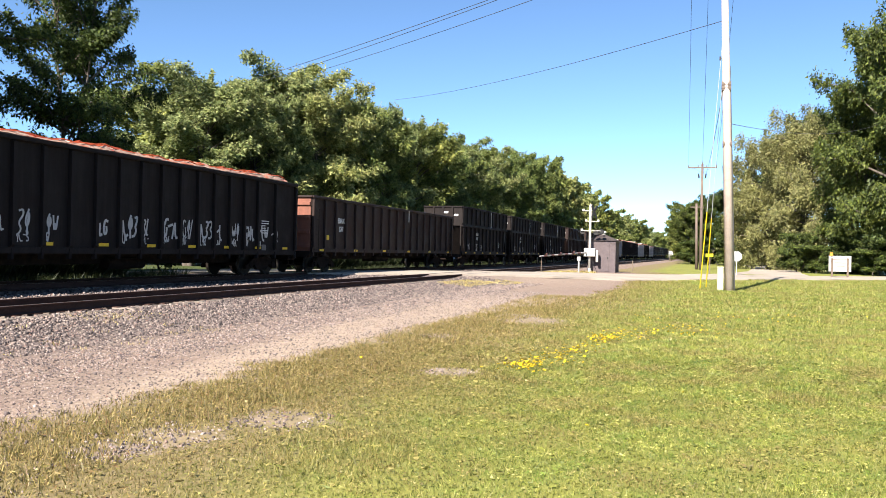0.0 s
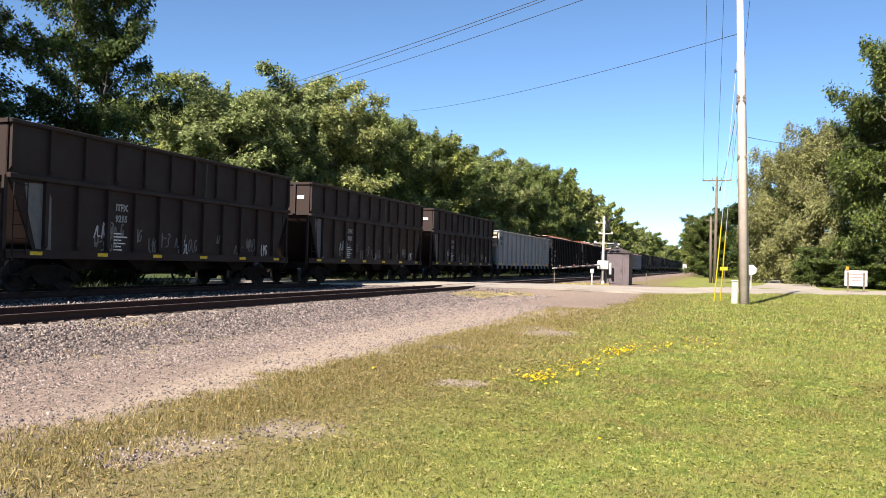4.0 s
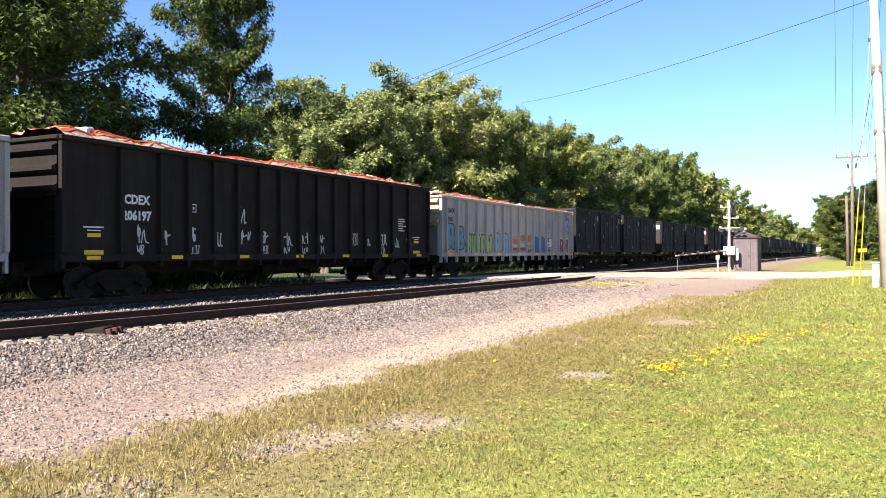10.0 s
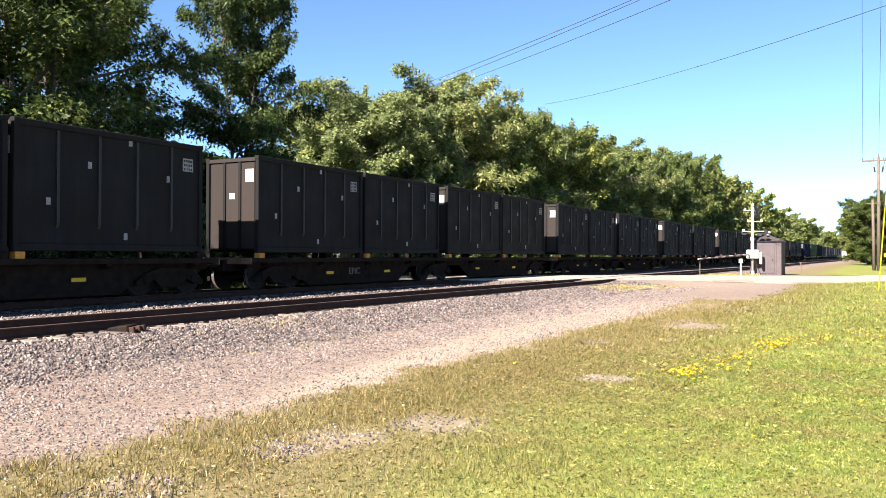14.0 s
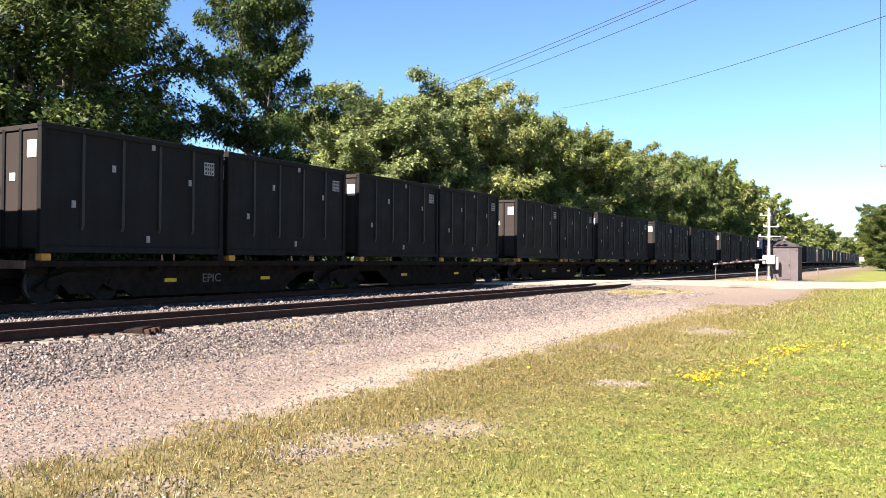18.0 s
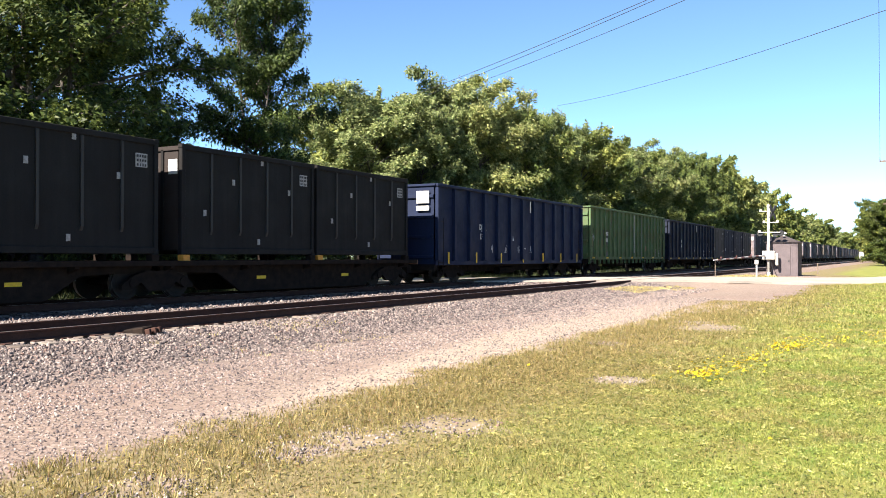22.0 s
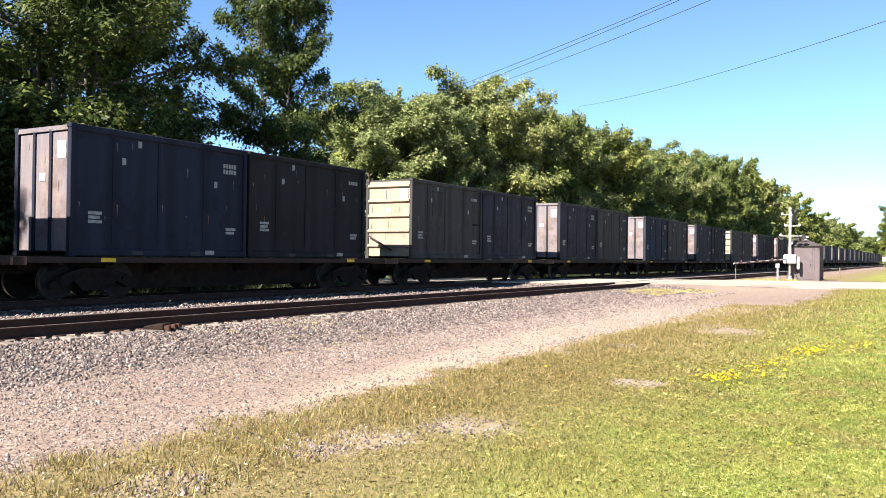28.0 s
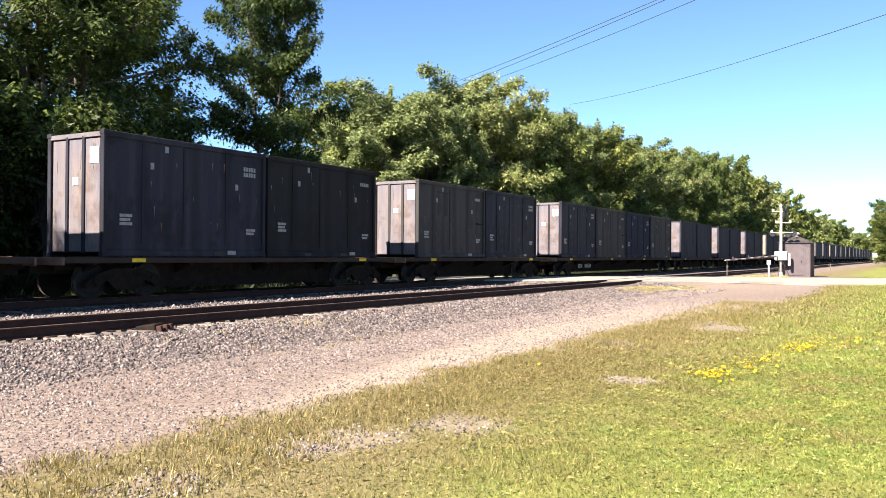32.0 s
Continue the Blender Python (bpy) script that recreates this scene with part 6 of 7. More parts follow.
# the dark pair close by
tree(BIG[0], DARK_LABEL, -29.5, 20.3, 20, 1.0, 1.0)
tree(SLIM[0], DARK_LABEL, -30.0, 33.0, 200, 0.76, 1.04)
# out of view to the left, kept only for the shade it casts
tree(BIG[1], DARK_LABEL, -33.0, 10.5, 80, 1.0, 1.0)
tree(BIG[1], DARK_LABEL, -34.4, 25.9, 250, 0.84, 1.0)
# saplings and brambles close the foot of the stand
for i in range(13):
    t = tree(BUSH[i % 2], "tall dark sapling thicket under the big trees", -30.5 - rt.uniform(0, 5.5), 6.5 + i * 2.5 + rt.uniform(-0.8, 0.8), rt.uniform(0, 360), rt.uniform(1.1, 1.6), rt.uniform(1.2, 2.1), "shrubs behind the railway")
    t["category"] = "shrub"
# unseen trees added behind the camera, placed to cast shade on the verge
for x, y in ((-29.5, 4.5), (-28.8, -4.0), (-29.2, -12.0)):
    tree(DARK[0], DARK_LABEL, x, y, 40 * y, 0.95, 1.15)
# the long row: place along the line and height
ROW = [(43.6, 12.6, "o"), (48.2, 11.6, "o"), (51.5, 13.2, "o"), (56.2, 15.6, "o"), (63.2, 16.9, "o"), (69.5, 15.8, "g"), (76.0, 16.0, "o"), (82.5, 16.2, "g"), (90.0, 15.6, "g"), (97.0, 15.8, "o"),
       (106.0, 16.0, "g"), (116.0, 16.8, "o"), (125.0, 17.2, "g"), (135.0, 18.2, "g"), (146.0, 19.6, "g"), (157.0, 20.2, "f"), (169.0, 19.4, "f"), (182.0, 19.4, "fo"), (196.0, 18.8, "f"), (211.0, 18.2, "f"),
       (227.0, 17.4, "f"), (244.0, 16.6, "f"), (262.0, 15.6, "f"), (282.0, 15.6, "fo"), (305.0, 16.0, "f"), (330.0, 16.0, "f"), (358.0, 16.5, "f"), (390.0, 16.5, "fo"), (425.0, 16.0, "f"), (470.0, 16.0, "f"), (520.0, 16.0, "f")]
KIND = {"o": (OLIVE, OLIVE_LABEL), "g": (MIXED, GREEN_LABEL), "f": (FAR, GREEN_LABEL), "fo": (FAR_O, OLIVE_LABEL)}
for i, (y, h, sort) in enumerate(ROW):
    kinds, lab = KIND[sort]
    k = 1.24 if y < 50 else 1.14 if y < 60 else 1.04     # the first few stand further back, clear of the dark pair's shade
    y, h = y * k, 1.65 + (h - 1.65) * k
    tree(kinds[i % len(kinds)], lab, -30.5 * k - rt.uniform(0, 1.5), y, rt.uniform(0, 360), rt.uniform(0.86, 1.08) * (1.0 if y < 150 else 1.15), h / 15.0)
    # a second rank that closes the gaps
    if i % 2 == 0:
        k2 = MIXED if y < 120 else FAR if i % 3 else FAR_O
        tree(k2[i % len(k2)], GREEN_LABEL, -42.0 - rt.uniform(0, 3), y + 4, rt.uniform(0, 360), 1.1, h * 1.02 / 15.0)
for i in range(12):
    y = 580 + i * 70
    tree(FAR[i % 2], GREEN_LABEL, -30.0 - rt.uniform(0, 3), y, rt.uniform(0, 360), 1.4, rt.uniform(1.0, 1.2))
    tree(FAR[i % 2], GREEN_LABEL, -8.0 - rt.uniform(0, 2), y - 90, rt.uniform(0, 360), 1.2, rt.uniform(0.9, 1.1), "trees beyond the road")
for i in range(9):
    y = 8 + i * 5.2
    tree(FAR[i % 2], GREEN_LABEL, -46.0 - rt.uniform(0, 5), y + 6, rt.uniform(0, 360), 1.0, rt.uniform(0.52, 0.66))
for i in range(34):
    y = 6 + i * 4.6 + rt.uniform(-1, 1)
    b = (BUSH + BUSH_O)[i % 3]
    t = tree(b, "low leafy shrub at the foot of the trees", -26.8 - rt.uniform(0, 2.2), y, rt.uniform(0, 360), rt.uniform(0.7, 1.25), rt.uniform(0.55, 1.3), "shrubs behind the railway")
    t["category"] = "shrub"
# the lawn's side, beyond the road
RIGHT = [(-2.6, 142, 11.2, DARK, GREEN_LABEL, 0.8), (0.8, 146, 12.3, DARK, GREEN_LABEL, 0.85), (4.0, 138, 12.6, DARK, GREEN_LABEL, 0.85), (7.5, 132, 14.5, DARK, GREEN_LABEL, 0.9),
         (-3.7, 172, 12.0, FAR, GREEN_LABEL, 0.8), (-5.2, 205, 12.5, FAR, GREEN_LABEL, 0.8), (-6.6, 245, 13.0, FAR, GREEN_LABEL, 0.85), (-7.4, 295, 14.0, FAR, GREEN_LABEL, 0.9), (-5.0, 350, 15.0, FAR, GREEN_LABEL, 0.95),
         (-5.0, 420, 16.0, FAR, GREEN_LABEL, 0.95), (6.2, 97, 15.6, PALE, "drooping yellow-green willow-like tree", 1.0), (9.8, 94, 17.6, PALE, "drooping yellow-green willow-like tree", 1.0),
         (12.9, 83, 19.6, DARK, "tall dark green tree beside the lane", 0.8), (15.2, 79, 24.5, DARK, "tall dark green tree beside the lane", 1.05), (20.0, 74, 25.5, DARK, "tall dark green tree beside the lane", 1.15),
         (12.8, 104, 19.0, DARK, GREEN_LABEL, 1.1), (19.0, 98, 22.0, DARK, GREEN_LABEL, 1.1), (27.0, 80, 22.0, FAR, GREEN_LABEL, 1.2), (33.0, 72, 20.0, FAR, GREEN_LABEL, 1.2)]
for i, (x, y, h, kinds, lab, sc) in enumerate(RIGHT):
    tree(kinds[i % len(kinds)], lab, x, y, rt.uniform(0, 360), sc, h / 15.0, "trees beyond the road")
for i in range(16):
    x, y = 7.6 + i * 0.95 + rt.uniform(-0.4, 0.4), 84.0 - i * 0.9 + rt.uniform(-2, 2)
    t = tree(BUSH[i % 2], "leafy shrub under the trees", x, y, rt.uniform(0, 360), rt.uniform(0.7, 1.1), rt.uniform(0.5, 1.1), "shrubs beyond the road")
    t["category"] = "shrub"
for i in range(9):
    x, y = -1.6 + i * 1.5, 128.0 + rt.uniform(-6, 4)
    t = tree((BUSH + BUSH_O)[i % 3], "leafy shrub under the trees", x, y, rt.uniform(0, 360), rt.uniform(0.8, 1.3), rt.uniform(0.6, 1.2), "shrubs beyond the road")
    t["category"] = "shrub"

# ---- crossing gear, poles and signs ----
def zland(x, y):
    return float(land(x, y))


def big_pole():
    x, y = 0.90, 38.0
    z0 = zland(x, y)
    root = tagged(empty("utility_pole", pose(x, y, z0)), "tall pale weathered wooden utility pole standing in the lawn", "utility pole", "utility poles")
    part("pole", tube(bmesh.new(), (0.01, 0, -0.3), (-0.593, 0, 17.2), 0.225, 0.115, 20), M_POLE, root, "", True)
    part("crossarm", block(bmesh.new(), -1.95, 0.85, -0.06, 0.06, 16.0, 16.14), M_POLE_OLD, root)
    for k in (-1.8, -0.55, 0.7):
        part("insulator", tube(bmesh.new(), (k, 0, 16.14), (k, 0, 16.36), 0.05, 0.035, 8), M_BLACK_METAL, root)
    part("ground_wire", tube(bmesh.new(), (0.2, -0.13, 0.1), (-0.16, -0.13, 9.8), 0.012, n=5), M_WIRE, root)
    bm = bmesh.new()
    for z in (9.0, 8.85, 6.4):
        tube(bm, (-0.0345 * z - 0.20, 0, z), (-0.0345 * z + 0.20, 0, z), 0.165, n=12)
    part("strap", bm, M_POLE_OLD, root)
    part("bolt_box", block(bmesh.new(), -0.62, -0.55, -0.06, 0.06, 10.1, 10.25), M_BLACK_METAL, root)
    part("bracket", tube(bmesh.new(), (-0.6, 0, 10.17), (-0.3, 0, 10.17), 0.02, n=6), M_BLACK_METAL, root)
    return root


big_pole()


def far_pole(x, y, h, label, arm=1.35):
    root = tagged(empty("utility_pole", pose(x, y, zland(x, y))), label, "utility pole", "utility poles")
    part("pole", tube(bmesh.new(), (0, 0, -0.3), (0, 0, h), 0.17, 0.11, 12), M_POLE_OLD, root, "", True)
    part("crossarm", block(bmesh.new(), -arm, arm, -0.05, 0.05, h - 0.42, h - 0.28), M_POLE_OLD, root)
    for k in (-arm + 0.05, -0.4, 0.4, arm - 0.05):
        part("insulator", tube(bmesh.new(), (k, 0, h - 0.28), (k, 0, h - 0.06), 0.05, 0.03, 7), M_POLE_OLD, root)
    part("insulator", tube(bmesh.new(), (0, 0, h), (0, 0, h + 0.25), 0.05, 0.03, 7), M_POLE_OLD, root)
    for s in (-1, 1):
        part("brace", tube(bmesh.new(), (s * 0.75, 0, h - 0.42), (0, 0, h - 0.95), 0.02, n=5), M_POLE_OLD, root)
        part("cutout", tube(bmesh.new(), (s * 0.3, -0.1, h - 1.4), (s * 0.36, -0.1, h - 0.95), 0.07, n=8), M_BLACK_METAL, root)
    return root


far_pole(-0.76, 85.0, 10.4, "grey wooden utility pole with a crossarm beyond the road")
low = tagged(empty("utility_pole", pose(-1.15, 86.5, zland(-1.15, 86.5))), "shorter leaning grey wooden stub pole", "utility pole", "utility poles")
part("pole", tube(bmesh.new(), (0, 0, -0.3), (-0.12, 0, 6.6), 0.15, 0.11, 10), M_POLE_OLD, low, "", True)
part("crossarm", block(bmesh.new(), -0.7, 0.9, -0.04, 0.04, 6.2, 6.3), M_POLE_OLD, low)


def wire(points, r=0.012, sag=0.0, material=None, name="overhead_wire", label="thin dark overhead wire"):
    a, b = Vector(points[0]), Vector(points[1])
    bm = bmesh.new()
    n, rings = 20, []
    along = (b - a).normalized()
    s1 = along.cross(Vector((0, 0, 1))).normalized()
    s2 = s1.cross(along)
    for k in range(n + 1):
        u = k / n
        q = a.lerp(b, u) - Vector((0, 0, sag * 4 * u * (1 - u)))
        rings.append([bm.verts.new(q + (s1 * math.cos(t) + s2 * math.sin(t)) * r) for t in (0.0, 1.571, 3.142, 4.712)])
    for p, q in zip(rings, rings[1:]):
        for i in range(4):
            j = (i + 1) % 4
            bm.faces.new((p[i], p[j], q[j], q[i]))
    ob = link(name, mesh_of(name, bm, material or M_WIRE))
    return tagged(ob, label, "wire", "overhead wires")


PX, PY = 0.90, 38.0
wire(((-36.0, 59.04, 15.24), (0.4, 38.0, 16.73)), 0.02, 0.25)
wire(((-36.0, 60.37, 15.27), (0.4, 38.0, 16.7)), 0.02, 0.25)
wire(((-36.0, 69.95, 18.15), (0.4, 38.0, 15.97)), 0.02, 0.25)
wire(((-33.0, 84.29, 18.14), (0.48, 38.0, 12.0)), 0.015, 0.5, M_WIRE, "service_cable", "dark service cable over the tracks")
for k, ox in ((-1.30, -1.3), (0.0, -0.55 + 0.0), (1.28, 0.7)):
    wire(((-0.76 + k, 85.0, 10.5), (PX + ox - 0.55, PY, 16.5)), 0.010, 0.9)
wire(((-0.76 + 0.2, 85.0, 9.3), (PX - 0.25, PY, 10.4)), 0.016, 0.8)
wire(((PX - 0.05, PY, 7.45), (14.0, 78.0, 13.4)), 0.012, 0.7)


def guy(x0, y0, x1, y1, z1, guard, label):
    z0 = zland(x0, y0)
    root = tagged(empty("guy_wire", pose(x0, y0, z0)), label, "guy wire", "guy wires")
    d = Vector((x1 - x0, y1 - y0, z1 - z0))
    part("strand", tube(bmesh.new(), d * -0.01, d, 0.012, n=5), M_WIRE_PALE, root)
    u = d.normalized()
    part("guard", tube(bmesh.new(), u * 0.02, u * guard, 0.028, 0.026, 10), M_YELLOW_PLASTIC, root, "bright yellow plastic guard")
    part("anchor_eye", tube(bmesh.new(), u * -0.15, u * 0.06, 0.03, n=6), M_GALV, root)


guy(-0.36, 39.6, PX - 0.40, PY + 0.1, 12.6, 3.55, "anchored guy wire with a bright yellow guard")
guy(-0.10, 41.4, PX - 0.36, PY + 0.1, 11.4, 3.45, "anchored guy wire with a faded yellow guard")

ped = tagged(empty("cable_pedestal", pose(0.50, 38.2, zland(0.5, 38.2))), "pale plastic cable pedestal beside the big pole", "pedestal")
part("body", block(bmesh.new(), -0.13, 0.13, -0.13, 0.13, -0.1, 1.0, 0.02), M_PEDESTAL, ped)
part("cap", block(bmesh.new(), -0.15, 0.15, -0.15, 0.15, 1.0, 1.06, 0.02), M_PEDESTAL, ped)

# notice board by the trees
bx, by = 8.75, 63.5
board = tagged(empty("notice_board", pose(bx, by, zland(bx, by))), "white notice board on two wooden legs with an orange lamp", "sign")
part("board", block(bmesh.new(), -0.72, 0.72, -0.03, 0.03, 0.45, 1.55, 0.015), M_SIGN, board)
for k in (-0.5, 0.5):
    part("leg", block(bmesh.new(), k - 0.06, k + 0.06, -0.05, 0.05, -0.2, 1.4), M_POST, board)
bm = bmesh.new()
for k in range(3):
    block(bm, -0.45 + 0.1 * k, 0.45 - 0.06 * k, -0.037, -0.031, 1.25 - k * 0.22, 1.32 - k * 0.22)
part("writing_bars", bm, PAINTS["rose"], board)
part("lamp", tube(bmesh.new(), (-0.55, 0, 1.55), (-0.55, 0, 1.8), 0.12, 0.09, 10), M_ORANGE, board, "orange flasher lamp")

# back of a traffic sign, and a yellow plate on a post
sg = tagged(empty("road_sign", pose(2.0, 66.0, zland(2.0, 66.0))), "octagonal road sign seen from its bare metal back", "sign")
part("plate", prism(bmesh.new(), [(0.40 * math.cos(math.pi / 8 + k * math.pi / 4), 1.38 + 0.40 * math.sin(math.pi / 8 + k * math.pi / 4)) for k in range(8)], "y", -0.01, 0.01), M_GALV, sg)
part("post", block(bmesh.new(), -0.03, 0.03, 0.012, 0.06, -0.3, 1.7), M_GALV, sg)
yp = tagged(empty("marker_post", pose(0.08, 62.0, zland(0.08, 62.0))), "small yellow plate on a short post", "sign")
part("plate", block(bmesh.new(), -0.30, 0.22, -0.012, 0.012, 1.28, 1.52), M_YELLOW_PLASTIC, yp)
part("post", block(bmesh.new(), -0.03, 0.03, 0.014, 0.06, -0.3, 1.5), M_POST, yp)
mp = tagged(empty("marker_post", pose(-6.0, 70.0, zland(-6.0, 70.0))), "thin grey post in the grass", "post")
part("post", block(bmesh.new(), -0.04, 0.04, -0.04, 0.04, -0.2, 0.85), M_POST, mp)

# signal hut
hx, hy = -7.42, 61.75
hz = zland(hx, hy)
hut = tagged(empty("signal_hut", pose(hx, hy, hz)), "small brown-grey signal hut with a hipped roof and vent", "hut")
for name, a in (("front_wall", (-1.0, 1.0, -1.2, -1.13)), ("back_wall", (-1.0, 1.0, 1.13, 1.2)), ("side_wall", (-1.0, -0.93, -1.13, 1.13)), ("side_wall", (0.93, 1.0, -1.13, 1.13))):
    part(name, block(bmesh.new(), *a, -0.15, 2.32), M_HUT, hut)
bm = bmesh.new()
for k in range(9):
    block(bm, -0.97 + k * 0.235, -0.955 + k * 0.235, -1.215, -1.2, 0.05, 2.3)
part("siding_seams", bm, M_HUT, hut)
dr = part("door", block(bmesh.new(), -0.35, 0.55, -1.235, -1.216, 0.1, 2.1, 0.01), M_HUT, hut)
part("door_handle", block(bmesh.new(), 0.42, 0.48, -1.27, -1.235, 1.0, 1.12), M_BLACK_METAL, dr)
bm = bmesh.new()
lo = [bm.verts.new(v) for v in ((-1.12, -1.32, 2.32), (1.12, -1.32, 2.32), (1.12, 1.32, 2.32), (-1.12, 1.32, 2.32))]
hi = [bm.verts.new(v) for v in ((-0.12, -0.25, 2.78), (0.12, -0.25, 2.78), (0.12, 0.25, 2.78), (-0.12, 0.25, 2.78))]
bm.faces.new(lo[::-1])
bm.faces.new(hi)
for i in range(4):
    bm.faces.new((lo[i], lo[(i + 1) % 4], hi[(i + 1) % 4], hi[i]))
part("roof", bm, M_ROOF, hut)
bm = tube(bmesh.new(), (0, 0, 2.75), (0, 0, 2.95), 0.10, n=10)
tube(bm, (0, 0, 2.93), (0, 0, 3.06), 0.22, 0.12, 12)
part("roof_vent", bm, M_SILVER, hut)

# crossing gate: mast with lamps and a lowered arm
mx, my = -8.2, 60.0
mz = zland(mx, my)
gate = tagged(empty("crossing_gate", pose(mx, my, mz)), "silver crossing mast with its striped gate arm lowered", "crossing gate")
part("mast", tube(bmesh.new(), (0, 0, -0.2), (0, 0, 4.75), 0.095, 0.085, 12), M_SILVER, gate, "", True)
part("base", tube(tube(bmesh.new(), (0, 0, -0.1), (0, 0, 0.3), 0.2, 0.13, 10), (0, 0, -0.15), (0, 0, 0.05), 0.3, n=10), M_SILVER, gate)
part("gate_machine", block(bmesh.new(), -0.38, 0.42, -0.3, 0.28, 1.12, 1.75, 0.05), M_SILVER, gate, "silver gate motor housing")
part("counterweight", block(bmesh.new(), 0.45, 0.62, -0.12, 0.12, 0.75, 1.6, 0.03), M_SILVER, gate)
ax, ay = -1.95, -8.6
arm = part("gate_arm", bmesh.new(), M_SIGN, gate, "white gate arm with red stripes")
bm = bmesh.new()
tube(bm, (-0.2, -0.4, 1.42), (ax, ay, 1.12), 0.058, 0.042, 6)
bm.to_mesh(arm.data)
bm.free()
for k in range(6):
    u = 0.14 + k * 0.145
    a, b = Vector((-0.2, -0.4, 1.42)).lerp(Vector((ax, ay, 1.12)), u), Vector((-0.2, -0.4, 1.42)).lerp(Vector((ax, ay, 1.12)), u + 0.065)
    part("stripe", tube(bmesh.new(), a, b, 0.062 - 0.016 * u, n=6), M_RED, arm)
    if k % 2:
        part("arm_lamp", tube(bmesh.new(), a + Vector((0, 0, 0.07)), a + Vector((0, 0, 0.18)), 0.045, n=8), M_RED, arm)
part("tip_rest", tube(bmesh.new(), (ax + 0.05, ay + 0.3, 0.0), (ax + 0.05, ay + 0.3, 1.08), 0.03, n=6), M_POST, gate)
for z, x0, x1 in ((3.0, -0.62, 0.75), (3.68, -0.3, 0.6), (4.45, -0.5, 0.15)):
    part("lamp_arm", tube(bmesh.new(), (x0, -0.05, z), (x1, -0.05, z), 0.035, n=6), M_SILVER, gate)
for x0, z in ((-0.55, 2.95), (0.42, 2.9), (0.8, 2.95)):
    lamp = part("lamp", tube(tube(bmesh.new(), (x0, 0.02, z), (x0, 0.05, z), 0.2, n=14), (x0, 0.05, z), (x0, 0.28, z), 0.11, n=12), M_BLACK_METAL, gate, "black flasher with a round backing plate")
    part("lens", tube(bmesh.new(), (x0, 0.06, z), (x0, 0.075, z), 0.10, n=12), M_RED, lamp)
for x0, z in ((-0.58, 3.06), (-0.28, 3.72), (0.58, 3.72), (-0.5, 4.48)):
    part("junction_box", block(bmesh.new(), x0 - 0.08, x0 + 0.08, -0.1, 0.02, z - 0.07, z + 0.1, 0.015), M_SILVER, gate)
part("cable", tube(tube(bmesh.new(), (0.12, -0.1, 1.1), (0.3, -0.16, 0.6), 0.02, n=5), (0.3, -0.16, 0.6), (0.12, -0.1, 0.2), 0.02, n=5), M_BLACK_METAL, gate)
cr = part("crossbuck", bmesh.new(), M_WIRE, gate, "crossed boards seen from their dull backs")
bm = bmesh.new()
for s in (-1, 1):
    m = pose(0.26, 0.12, 4.4, 0, 0, 72) @ pose(0, 0, 0, 0, s * 48, 0)
    r = bmesh.ops.create_cube(bm, size=1.0, matrix=m @ Matrix.Diagonal((1.2, 0.03, 0.22, 1)))
bm.to_mesh(cr.data)
bm.free()
part("bell", tube(bmesh.new(), (0, 0, 4.75), (0, 0, 4.95), 0.14, 0.05, 10), M_SILVER, gate)
bollard = tagged(empty("marker_post", pose(-8.55, 57.2, zland(-8.55, 57.2))), "short white post with a dark band beside the crossing", "post")
part("post", tube(bmesh.new(), (0, 0, -0.2), (0, 0, 1.0), 0.06, n=8), M_SIGN, bollard)
part("cap", block(bmesh.new(), -0.12, 0.12, -0.1, 0.1, 0.85, 1.15, 0.02), M_SIGN, bollard)
# far white cabin at the end of the line
cab = tagged(empty("shed", pose(-8.6, 205.0, zland(-8.6, 205.0))), "small white shed far down the line", "shed")
part("body", block(bmesh.new(), -0.55, 0.45, -0.6, 0.6, 0.9, 2.5), M_SIGN, cab)
part("stand", block(bmesh.new(), -0.4, 0.3, -0.4, 0.4, -0.2, 0.9), M_POST, cab)
part("roof", block(bmesh.new(), -0.7, 0.6, -0.75, 0.75, 2.5, 2.6), M_ROOF, cab)

